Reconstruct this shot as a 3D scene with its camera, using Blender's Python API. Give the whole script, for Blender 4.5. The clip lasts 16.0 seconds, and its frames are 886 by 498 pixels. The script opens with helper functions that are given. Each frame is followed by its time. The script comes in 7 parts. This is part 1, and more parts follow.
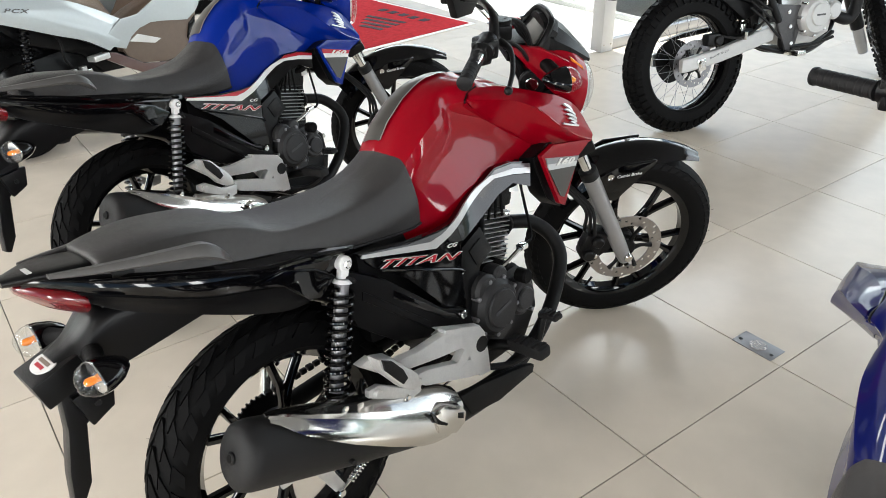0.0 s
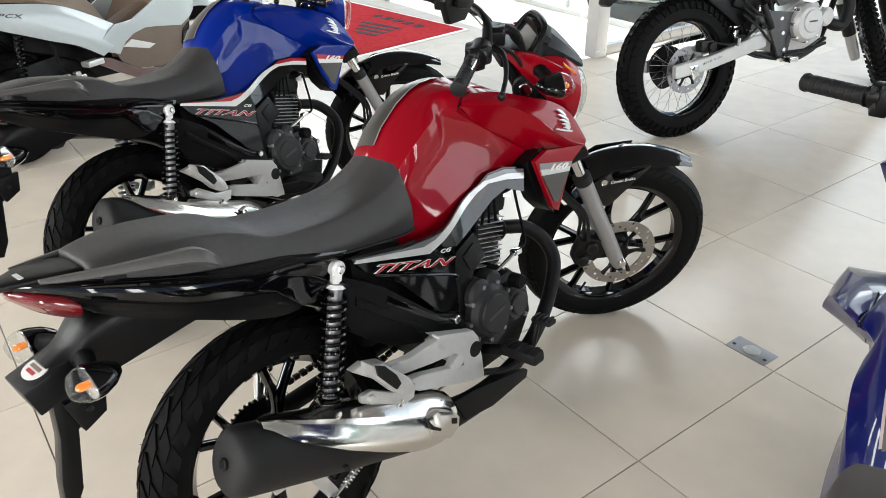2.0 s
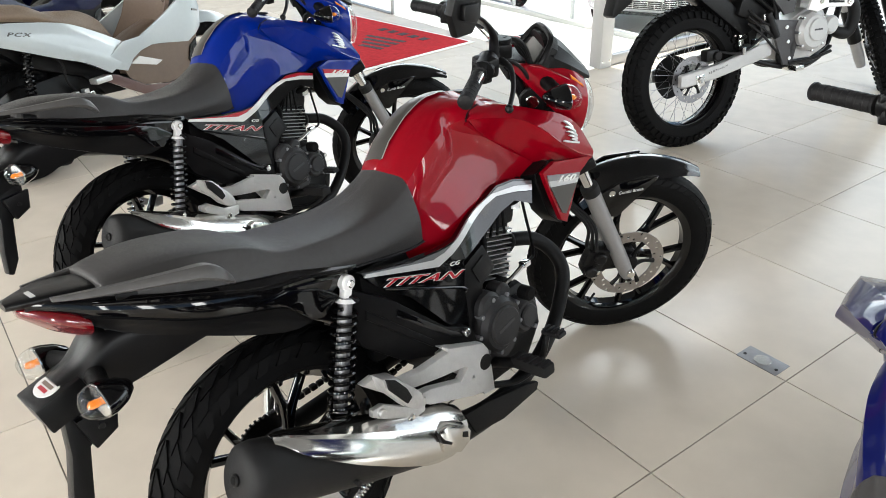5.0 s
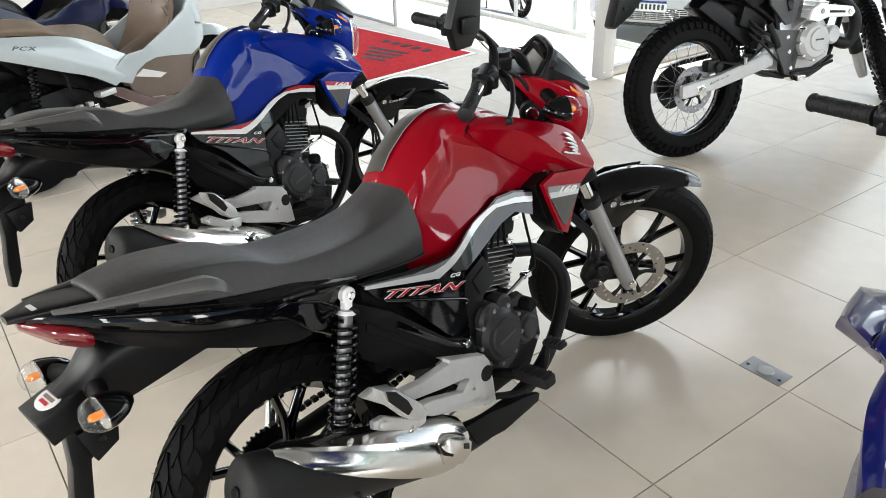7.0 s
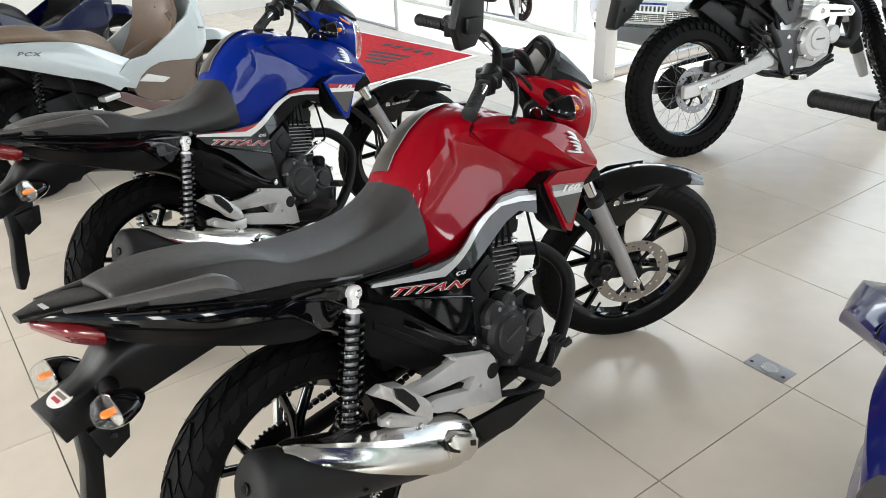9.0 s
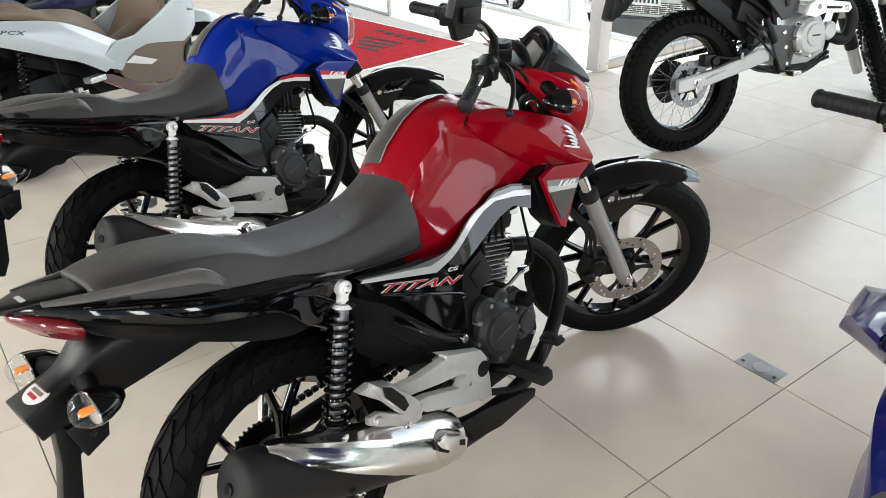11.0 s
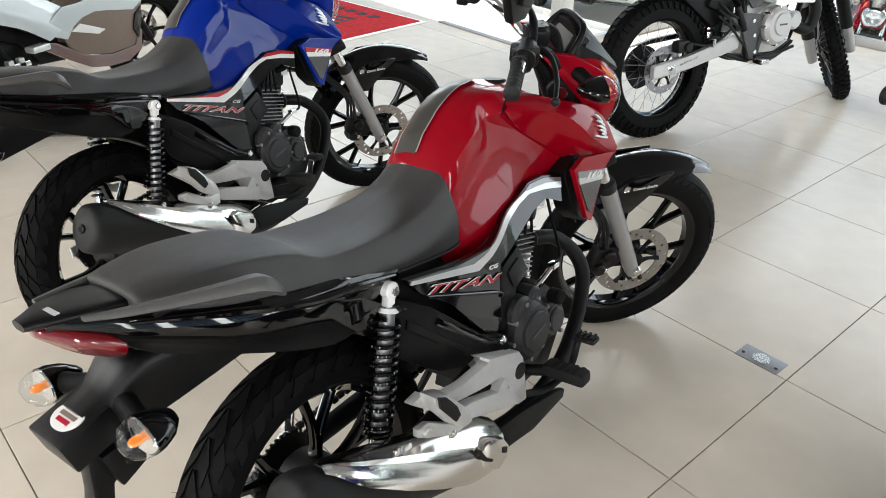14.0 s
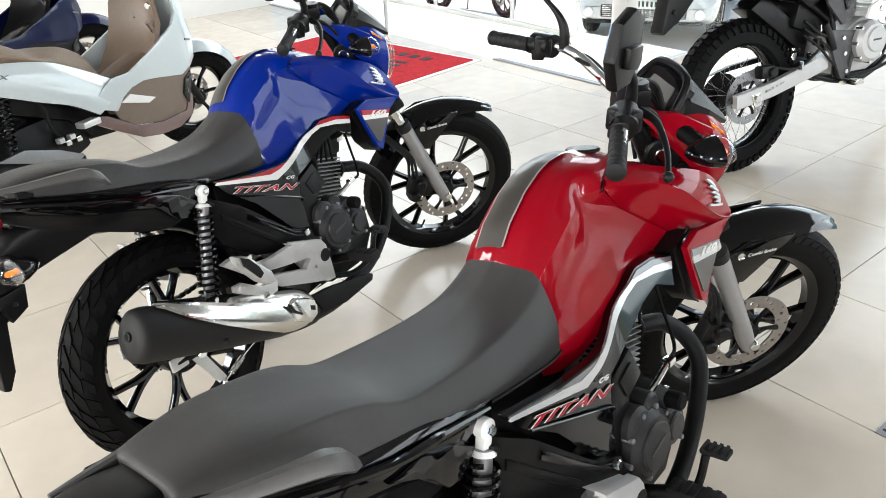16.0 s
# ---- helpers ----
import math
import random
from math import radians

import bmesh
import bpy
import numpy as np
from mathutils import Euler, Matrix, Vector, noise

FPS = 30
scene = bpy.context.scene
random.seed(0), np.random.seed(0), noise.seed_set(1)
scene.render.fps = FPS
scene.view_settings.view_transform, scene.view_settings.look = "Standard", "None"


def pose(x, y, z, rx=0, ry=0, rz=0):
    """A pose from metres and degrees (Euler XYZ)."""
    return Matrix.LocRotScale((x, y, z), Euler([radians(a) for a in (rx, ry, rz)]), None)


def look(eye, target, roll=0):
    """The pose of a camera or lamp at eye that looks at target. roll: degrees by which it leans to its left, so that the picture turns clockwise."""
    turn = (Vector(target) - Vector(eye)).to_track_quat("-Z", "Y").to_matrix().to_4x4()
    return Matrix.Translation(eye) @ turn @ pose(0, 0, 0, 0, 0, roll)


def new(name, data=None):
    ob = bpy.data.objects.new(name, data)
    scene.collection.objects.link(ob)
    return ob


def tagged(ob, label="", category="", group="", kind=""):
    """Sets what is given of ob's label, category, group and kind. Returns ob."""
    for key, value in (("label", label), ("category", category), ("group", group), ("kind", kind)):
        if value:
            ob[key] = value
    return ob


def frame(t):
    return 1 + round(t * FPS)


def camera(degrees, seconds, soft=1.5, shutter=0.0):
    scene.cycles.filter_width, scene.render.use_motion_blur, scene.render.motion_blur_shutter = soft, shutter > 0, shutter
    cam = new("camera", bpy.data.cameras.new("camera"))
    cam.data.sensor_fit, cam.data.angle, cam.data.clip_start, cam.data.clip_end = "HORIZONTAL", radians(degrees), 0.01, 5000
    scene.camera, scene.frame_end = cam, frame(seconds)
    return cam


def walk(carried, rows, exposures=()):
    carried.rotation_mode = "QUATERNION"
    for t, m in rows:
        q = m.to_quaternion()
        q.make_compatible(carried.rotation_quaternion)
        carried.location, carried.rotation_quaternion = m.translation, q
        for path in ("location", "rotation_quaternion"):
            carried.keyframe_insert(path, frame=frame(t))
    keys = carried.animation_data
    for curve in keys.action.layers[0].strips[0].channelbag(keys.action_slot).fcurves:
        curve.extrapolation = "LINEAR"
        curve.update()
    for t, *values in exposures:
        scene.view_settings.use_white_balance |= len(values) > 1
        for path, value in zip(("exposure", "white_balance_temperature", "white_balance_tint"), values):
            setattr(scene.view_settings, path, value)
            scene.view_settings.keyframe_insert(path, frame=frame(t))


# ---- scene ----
cam = camera(60.3, 16.0, soft=0.9)
PATH = [
    (0, (-1.295, -0.885, 1.487), (-0.276, 0.519, 0.49), -0.7),
    (0.5, (-1.292, -0.888, 1.483), (-0.274, 0.516, 0.486), -0.8),
    (1, (-1.291, -0.888, 1.483), (-0.271, 0.515, 0.488), -0.7),
    (1.5, (-1.291, -0.889, 1.487), (-0.265, 0.513, 0.498), -0.6),
    (2, (-1.293, -0.888, 1.487), (-0.26, 0.513, 0.503), -0.5),
    (2.5, (-1.297, -0.886, 1.489), (-0.258, 0.515, 0.511), -0.4),
    (3, (-1.3, -0.882, 1.487), (-0.26, 0.523, 0.515), -0.5),
    (3.5, (-1.306, -0.883, 1.488), (-0.267, 0.528, 0.523), -0.6),
    (4, (-1.299, -0.882, 1.489), (-0.264, 0.533, 0.527), -0.9),
    (6.5, (-1.294, -0.887, 1.491), (-0.266, 0.546, 0.548), -1.7),
    (7, (-1.291, -0.889, 1.494), (-0.263, 0.55, 0.56), -1.7),
    (7.5, (-1.292, -0.887, 1.493), (-0.263, 0.556, 0.567), -1.8),
    (8, (-1.298, -0.892, 1.493), (-0.268, 0.553, 0.57), -2.0),
    (8.5, (-1.307, -0.896, 1.491), (-0.277, 0.55, 0.57), -2.1),
    (9, (-1.308, -0.899, 1.49), (-0.281, 0.547, 0.565), -2.2),
    (11.5, (-1.288, -0.843, 1.486), (-0.235, 0.563, 0.53), -0.2),
    (12, (-1.298, -0.825, 1.488), (-0.228, 0.569, 0.534), 0.1),
    (12.5, (-1.32, -0.801, 1.487), (-0.223, 0.569, 0.529), 0.5),
    (13, (-1.325, -0.777, 1.489), (-0.187, 0.549, 0.517), 1.3),
    (13.5, (-1.349, -0.684, 1.469), (-0.172, 0.598, 0.482), 2.2),
    (14, (-1.41, -0.618, 1.466), (-0.23, 0.648, 0.465), 2.7),
    (14.5, (-1.432, -0.574, 1.471), (-0.293, 0.729, 0.469), 2.1),
    (15, (-1.39, -0.494, 1.474), (-0.315, 0.874, 0.487), 0.6),
    (15.5, (-1.304, -0.394, 1.467), (-0.31, 1.054, 0.511), -1.7),
    (16, (-1.26, -0.36, 1.468), (-0.172, 1.032, 0.529), -2.8),
]
walk(cam, [(t, look(eye, target, roll)) for t, eye, target, roll in PATH],
     [(0, 0.35), (13, 0.35), (14, 0.28), (14.6, 0.31), (15.5, 0.52), (16, 0.62)])

# ---- light ----
world = bpy.data.worlds.new("sky")
scene.world = world
world.use_nodes = True
wn = world.node_tree.nodes
sky = wn.new("ShaderNodeTexSky")
sky.sky_type, sky.sun_disc = "NISHITA", False
sky.sun_elevation, sky.sun_rotation = radians(78), radians(3)
world.node_tree.links.new(sky.outputs[0], wn["Background"].inputs[0])
wn["Background"].inputs[1].default_value = 0.14

sun = new("sun", bpy.data.lights.new("sun", "SUN"))
sun.data.energy, sun.data.angle, sun.data.color = 5.0, radians(0.6), (1.0, 0.96, 0.9)
sun.matrix_world = look((3.4, 10.2, 34), (3, 3, 0))


def area_lamp(name, m, sx, sy, watts, color=(1, 1, 1)):
    ob = new(name, bpy.data.lights.new(name, "AREA"))
    ob.data.shape, ob.data.size, ob.data.size_y = "RECTANGLE", sx, sy
    ob.data.energy, ob.data.color = watts, color
    ob.matrix_world = m
    return ob


# daylight standing in the glazed openings
area_lamp("daylight_door", look((2.90, 5.1, 2.15), (-1.2, 4.0, 0.2)), 4.4, 1.7, 86, (0.95, 0.98, 1.0))
area_lamp("daylight_glass", look((3.9, 3.05, 2.15), (3.3, 0, 0.1)), 2.0, 1.7, 45, (0.95, 0.98, 1.0))
area_lamp("daylight_street", look((5.2, -1.0, 2.15), (1.0, 0.0, 0.1)), 7.4, 1.7, 104, (0.96, 0.98, 1.0))
for k in range(4):
    area_lamp("daylight_south", look((-3.0 + 2.2 * k, -5.2, 1.9), (-2.0 + 1.4 * k, 0.5, 0.2)), 0.5, 2.2, 56, (1.0, 0.98, 0.96))
# the west panels are added fill for the left floor; no opening is known there
for k in range(4):
    area_lamp("west_fill", look((-4.5, -2.6 + 2.6 * k, 1.9), (0.0, -0.6 + 1.3 * k, 0.2)), 0.55, 2.2, 80, (1.0, 0.955, 0.905))


# ---- materials ----
def material(name, color, rough=0.5, metal=0.0, grain=0.0, grain_scale=40.0, bump=0.0, bump_scale=200.0,
             coat=0.0, wear=0.0, spec=0.5, rough_var=0.0):
    """A principled material with two scales of variation in colour and gloss, and fine relief."""
    m = bpy.data.materials.new(name)
    m.use_nodes = True
    nt = m.node_tree
    b = nt.nodes["Principled BSDF"]
    b.inputs["Base Color"].default_value = (*color, 1)
    b.inputs["Roughness"].default_value = rough
    b.inputs["Metallic"].default_value = metal
    b.inputs["Specular IOR Level"].default_value = spec
    if coat:
        b.inputs["Coat Weight"].default_value, b.inputs["Coat Roughness"].default_value = coat, 0.045
    co = nt.nodes.new("ShaderNodeTexCoord")
    if grain:
        n1 = nt.nodes.new("ShaderNodeTexNoise")
        n1.inputs["Scale"].default_value, n1.inputs["Detail"].default_value = grain_scale, 6
        nt.links.new(co.outputs["Object"], n1.inputs["Vector"])
        n2 = nt.nodes.new("ShaderNodeTexNoise")
        n2.inputs["Scale"].default_value, n2.inputs["Detail"].default_value = grain_scale * 0.12, 3
        nt.links.new(co.outputs["Object"], n2.inputs["Vector"])
        add = nt.nodes.new("ShaderNodeMath")
        nt.links.new(n1.outputs["Fac"], add.inputs[0])
        nt.links.new(n2.outputs["Fac"], add.inputs[1])
        mr = nt.nodes.new("ShaderNodeMapRange")
        mr.inputs["From Min"].default_value, mr.inputs["From Max"].default_value = 0.6, 1.4
        mr.inputs["To Min"].default_value, mr.inputs["To Max"].default_value = 1 - grain, 1 + grain
        nt.links.new(add.outputs[0], mr.inputs["Value"])
        mul = nt.nodes.new("ShaderNodeMix")
        mul.data_type, mul.blend_type = "RGBA", "MULTIPLY"
        mul.inputs["Factor"].default_value = 1
        mul.inputs[6].default_value = (*color, 1)
        nt.links.new(mr.outputs[0], mul.inputs[7])
        nt.links.new(mul.outputs[2], b.inputs["Base Color"])
        if rough_var:
            m2 = nt.nodes.new("ShaderNodeMapRange")
            m2.inputs["From Min"].default_value, m2.inputs["From Max"].default_value = 0.6, 1.4
            m2.inputs["To Min"].default_value, m2.inputs["To Max"].default_value = rough - rough_var, rough + rough_var
            nt.links.new(add.outputs[0], m2.inputs["Value"])
            nt.links.new(m2.outputs[0], b.inputs["Roughness"])
    if bump:
        n3 = nt.nodes.new("ShaderNodeTexNoise")
        n3.inputs["Scale"].default_value, n3.inputs["Detail"].default_value = bump_scale, 4
        nt.links.new(co.outputs["Object"], n3.inputs["Vector"])
        bp = nt.nodes.new("ShaderNodeBump")
        bp.inputs["Strength"].default_value, bp.inputs["Distance"].default_value = bump, 0.002
        nt.links.new(n3.outputs["Fac"], bp.inputs["Height"])
        nt.links.new(bp.outputs[0], b.inputs["Normal"])
    return m


def glass_material(name, color=(1, 1, 1), rough=0.0, alpha=1.0):
    m = bpy.data.materials.new(name)
    m.use_nodes = True
    nt = m.node_tree
    nt.nodes.clear()
    out = nt.nodes.new("ShaderNodeOutputMaterial")
    tr = nt.nodes.new("ShaderNodeBsdfTransparent")
    tr.inputs[0].default_value = (*color, 1)
    gl = nt.nodes.new("ShaderNodeBsdfGlossy")
    gl.inputs["Roughness"].default_value = rough
    lw = nt.nodes.new("ShaderNodeLayerWeight")
    pw = nt.nodes.new("ShaderNodeMath")
    pw.operation = "POWER"
    pw.inputs[1].default_value = 4.0
    fr = nt.nodes.new("ShaderNodeMath")
    fr.operation = "MULTIPLY_ADD"
    fr.inputs[1].default_value, fr.inputs[2].default_value = 0.7, 0.03
    nt.links.new(lw.outputs["Facing"], pw.inputs[0])
    nt.links.new(pw.outputs[0], fr.inputs[0])
    mx = nt.nodes.new("ShaderNodeMixShader")
    nt.links.new(fr.outputs[0], mx.inputs[0])
    nt.links.new(tr.outputs[0], mx.inputs[1])
    nt.links.new(gl.outputs[0], mx.inputs[2])
    nt.links.new(mx.outputs[0], out.inputs[0])
    return m


def lit_material(name, color, strength):
    m = bpy.data.materials.new(name)
    m.use_nodes = True
    b = m.node_tree.nodes["Principled BSDF"]
    b.inputs["Base Color"].default_value = (*color, 1)
    b.inputs["Emission Color"].default_value, b.inputs["Emission Strength"].default_value = (*color, 1), strength
    return m


M = {
    "red": material("red_paint", (0.225, 0.0006, 0.0070), 0.40, 0.0, 0.04, 900, 0, 0, 0.58, spec=0.02),
    "blue": material("blue_paint", (0.0002, 0.0150, 0.20), 0.40, 0.0, 0.05, 900, 0, 0, 0.62, spec=0.03),
    "navy": material("navy_paint", (0.0020, 0.0045, 0.062), 0.38, 0.0, 0.05, 900, 0, 0, 0.65, spec=0.06),
    "midnight": material("midnight_blue_paint", (0.0010, 0.0030, 0.032), 0.35, 0.0, 0.05, 900, 0, 0, 0.5, spec=0.03),
    "white": material("pearl_white_paint", (0.46, 0.51, 0.52), 0.25, 0.0, 0.03, 600, 0, 0, 1.0),
    "gloss": material("gloss_black", (0.0016, 0.0016, 0.002), 0.08, 0.0, 0.2, 50, 0, 0, 0.70, spec=0.10),
    "black": material("satin_black_plastic", (0.0034, 0.0034, 0.0038), 0.34, 0.0, 0.2, 60, 0.12, 900, rough_var=0.06, spec=0.19),
    "seat": material("seat_vinyl", (0.037, 0.0355, 0.035), 0.42, 0.0, 0.15, 120, 0.35, 1400, rough_var=0.06, spec=0.35),
    "matte": material("matte_black_paint", (0.0038, 0.0038, 0.0042), 0.5, 0.0, 0.15, 80, 0.2, 900, rough_var=0.05, spec=0.2),
    "fin": material("cast_fin_aluminium", (0.30, 0.30, 0.295), 0.36, 0.55, 0.12, 200, 0.2, 800),
    "silencer": material("heat_proof_black_paint", (0.010, 0.010, 0.0105), 0.55, 0.0, 0.15, 80, 0.25, 1100, rough_var=0.05, spec=0.3),
    "cover": material("grey_cast_cover", (0.026, 0.026, 0.0275), 0.40, 0.2, 0.15, 140, 0.25, 900, spec=0.35),
    "rail": material("grey_grab_rail_paint", (0.070, 0.068, 0.066), 0.40, 0.2, 0.1, 120, 0.15, 1200),
    "grey": material("dark_grey_plastic", (0.045, 0.045, 0.048), 0.45, 0.0, 0.12, 80, 0.2, 1200),
    "rubber": material("tyre_rubber", (0.0028, 0.0028, 0.003), 0.6, 0.0, 0.25, 70, 0.3, 600, rough_var=0.08, spec=0.10),
    "gripr": material("grip_rubber", (0.006, 0.006, 0.0065), 0.6, 0.0, 0.2, 90, 0.3, 900, spec=0.3),
    "silver": material("silver_painted_aluminium", (0.85, 0.85, 0.84), 0.34, 0.06, 0.06, 300, 0.1, 800),
    "alloy": material("cast_alloy", (0.62, 0.62, 0.61), 0.30, 0.60, 0.12, 150, 0.25, 700),
    "fork": material("grey_fork_paint", (0.33, 0.33, 0.33), 0.35, 0.5, 0.06, 300, 0.1, 800),
    "chrome": material("chrome", (0.80, 0.80, 0.79), 0.10, 1.0, 0.03, 30),
    "steel": material("brushed_steel", (0.72, 0.705, 0.67), 0.15, 1.0, 0.03, 30, 0.02, 300),
    "disc": material("brake_disc_steel", (0.38, 0.355, 0.33), 0.38, 0.9, 0.1, 120, 0.1, 600),
    "engine": material("engine_black_paint", (0.0048, 0.0048, 0.0052), 0.42, 0.1, 0.2, 120, 0.25, 900, spec=0.26),
    "orange": material("amber_lens", (0.8, 0.22, 0.02), 0.15, 0.0, 0.05, 100, coat=1.0),
    "clear": glass_material("clear_lens", (0.94, 0.95, 0.95), 0.03),
    "lampred": material("red_lens", (0.11, 0.0015, 0.004), 0.12, 0.0, 0.1, 200, coat=1.0),
    "reflector": material("bright_reflector", (0.85, 0.85, 0.85), 0.15, 0.9, 0.15, 60),
    "decal_white": material("white_decal", (0.72, 0.72, 0.70), 0.25, 0.0, 0.03, 200, coat=0.6),
    "decal_silver": material("silver_decal", (0.52, 0.53, 0.53), 0.28, 0.35, 0.04, 300, coat=0.8),
    "decal_mid": material("mid_grey_decal", (0.20, 0.205, 0.21), 0.28, 0.2, 0.05, 300, coat=0.6),
    "decal_grey": material("dark_grey_decal", (0.12, 0.125, 0.13), 0.22, 0.2, 0.05, 300, coat=0.8),
    "decal_red": material("red_decal", (0.36, 0.006, 0.018), 0.30, 0.0, 0.03, 200, coat=0.5, spec=0.2),
    "decal_dark": material("smoke_decal", (0.042, 0.039, 0.034), 0.34, 0.1, 0.06, 200, coat=0.15),
    "decal_edge": material("dull_rose_decal", (0.30, 0.25, 0.24), 0.32, 0.1, 0.05, 200, coat=0.4),
    "brown": material("brown_plastic", (0.145, 0.105, 0.078), 0.42, 0.0, 0.1, 60, 0.25, 900),
    "tan": material("tan_seat_vinyl", (0.19, 0.135, 0.09), 0.5, 0.0, 0.12, 90, 0.3, 1200),
    "maroon": material("dark_bronze_paint", (0.13, 0.075, 0.068), 0.25, 0.2, 0.05, 300, coat=1.0),
    "display": material("dash_glass", (0.10, 0.10, 0.095), 0.35, 0.0, 0.2, 40, coat=0.35),
    "wallpaint": material("white_wall_paint", (0.74, 0.73, 0.70), 0.7, 0.0, 0.03, 4, 0.15, 120),
    "post": material("white_powder_coat", (0.66, 0.66, 0.65), 0.35, 0.0, 0.03, 20),
    "alu": material("anodised_aluminium", (0.42, 0.42, 0.42), 0.35, 0.8, 0.06, 80),
    "pane": glass_material("window_glass", (0.93, 0.96, 0.95)),
    "ceilingpaint": material("grey_ceiling_paint", (0.12, 0.12, 0.12), 0.8, 0.0, 0.05, 4, 0.15, 120),
    "concrete": material("pale_concrete", (0.62, 0.61, 0.59), 0.8, 0.0, 0.1, 6, 0.3, 60),
    "asphalt": material("asphalt", (0.06, 0.06, 0.062), 0.85, 0.0, 0.3, 40, 0.5, 150),
    "foliage": material("foliage", (0.05, 0.12, 0.03), 0.6, 0.0, 0.4, 20),
    "carpaint": material("silver_car_paint", (0.55, 0.55, 0.54), 0.25, 0.3, 0.03, 200, coat=1.0),
    "satin_alloy": material("satin_aluminium", (0.46, 0.46, 0.455), 0.38, 0.45, 0.06, 300, 0.1, 800),
    "dull_steel": material("dull_stainless_steel", (0.24, 0.24, 0.25), 0.42, 0.7, 0.1, 60, 0.1, 400),
    "grout": material("tile_grout", (0.17, 0.155, 0.14), 0.85, 0.0, 0.2, 60, 0.3, 300),
}


def carpet_material():
    m = material("red_carpet", (0.42, 0.028, 0.034), 0.95, 0.0, 0.35, 260, 1.0, 500, spec=0.1)
    return m


def tile_material():
    """Polished beige porcelain: faint clouds, faint veins, each piece a little different."""
    m = material("beige_porcelain_tile", (0.61, 0.548, 0.456), 0.22, 0.0, 0.07, 9, 0.03, 220, rough_var=0.05)
    nt = m.node_tree
    b = nt.nodes["Principled BSDF"]
    old = b.inputs["Base Color"].links[0].from_socket
    info = nt.nodes.new("ShaderNodeObjectInfo")
    mr = nt.nodes.new("ShaderNodeMapRange")
    mr.inputs["To Min"].default_value, mr.inputs["To Max"].default_value = 0.965, 1.03
    nt.links.new(info.outputs["Random"], mr.inputs["Value"])
    mul = nt.nodes.new("ShaderNodeMix")
    mul.data_type, mul.blend_type = "RGBA", "MULTIPLY"
    mul.inputs["Factor"].default_value = 1
    nt.links.new(old, mul.inputs[6])
    nt.links.new(mr.outputs[0], mul.inputs[7])
    nt.links.new(mul.outputs[2], b.inputs["Base Color"])
    return m


M["carpet"], M["tile"] = carpet_material(), tile_material()


# ---- mesh helpers ----
def mesh_of(name, bm, mat, smooth=40):
    bmesh.ops.recalc_face_normals(bm, faces=bm.faces)
    me = bpy.data.meshes.new(name)
    bm.to_mesh(me)
    bm.free()
    if smooth:
        me.shade_smooth()
        me.set_sharp_from_angle(angle=radians(smooth))
    me.materials.append(M[mat] if isinstance(mat, str) else mat)
    return me


def part(name, bm, mat, parent, label="", smooth=40):
    ob = new(name, mesh_of(name, bm, mat, smooth))
    ob.parent = parent
    if label:
        tagged(ob, label)
    return ob


def thing(name, label, category, m=None, group="", kind=""):
    ob = new(name)
    ob.empty_display_size = 0.1
    if m is not None:
        ob.matrix_world = m
    return tagged(ob, label, category, group, kind)


def solid(name, bm, mat, label, category, m=None, kind="", group="", smooth=40):
    ob = new(name, mesh_of(name, bm, mat, smooth))
    if m is not None:
        ob.matrix_world = m
    return tagged(ob, label, category, group, kind)


def spline(pts, n=8, closed=False):
    """Points along a smooth curve through pts."""
    P = [Vector(p) for p in pts]
    k = len(P)
    out = []
    for i in range(k if closed else k - 1):
        p1, p2 = P[i], P[(i + 1) % k]
        p0 = P[i - 1] if closed or i else p1 * 2 - p2
        p3 = P[(i + 2) % k] if closed or i + 2 < k else p2 * 2 - p1
        for j in range(n):
            t = j / n
            out.append(0.5 * ((2 * p1) + (p2 - p0) * t + (2 * p0 - 5 * p1 + 4 * p2 - p3) * t * t + (3 * p1 - p0 - 3 * p2 + p3) * t ** 3))
    if not closed:
        out.append(P[-1])
    return out


def skin(rings, cap=True, loop=False, bm=None):
    """A skin over rings of equally many points."""
    bm = bm or bmesh.new()
    vs = [[bm.verts.new(p) for p in r] for r in rings]
    n = len(vs[0])
    pairs = list(zip(vs, vs[1:])) + ([(vs[-1], vs[0])] if loop else [])
    for a, b in pairs:
        for i in range(n):
            j = (i + 1) % n
            bm.faces.new((a[i], a[j], b[j], b[i]))
    if cap and not loop:
        bm.faces.new(vs[0][::-1])
        bm.faces.new(vs[-1])
    return bm


def tube(pts, r, seg=12, n=6, smooth=True, bm=None, closed=False):
    """A pipe along pts; r is one radius, or one for each of pts."""
    P = spline(pts, n, closed) if smooth and len(pts) > 2 else [Vector(p) for p in pts]
    if isinstance(r, (int, float)):
        R = [r] * len(P)
    else:
        q = spline([(x, 0, 0) for x in r], n, closed) if smooth and len(pts) > 2 else [Vector((x, 0, 0)) for x in r]
        R = [v.x for v in q]
    rings = []
    up = Vector((0.13, 0.31, 0.94))
    for i, p in enumerate(P):
        if closed:
            d = (P[(i + 1) % len(P)] - P[i - 1]).normalized()
        else:
            d = (P[min(i + 1, len(P) - 1)] - P[max(i - 1, 0)]).normalized()
        s = up - d * up.dot(d)
        if s.length < 0.05:
            s = d.orthogonal()
        s.normalize()
        up = s
        t = d.cross(s)
        rings.append([p + (s * math.cos(a) + t * math.sin(a)) * R[i] for a in (2 * math.pi * k / seg for k in range(seg))])
    return skin(rings, True, closed, bm)


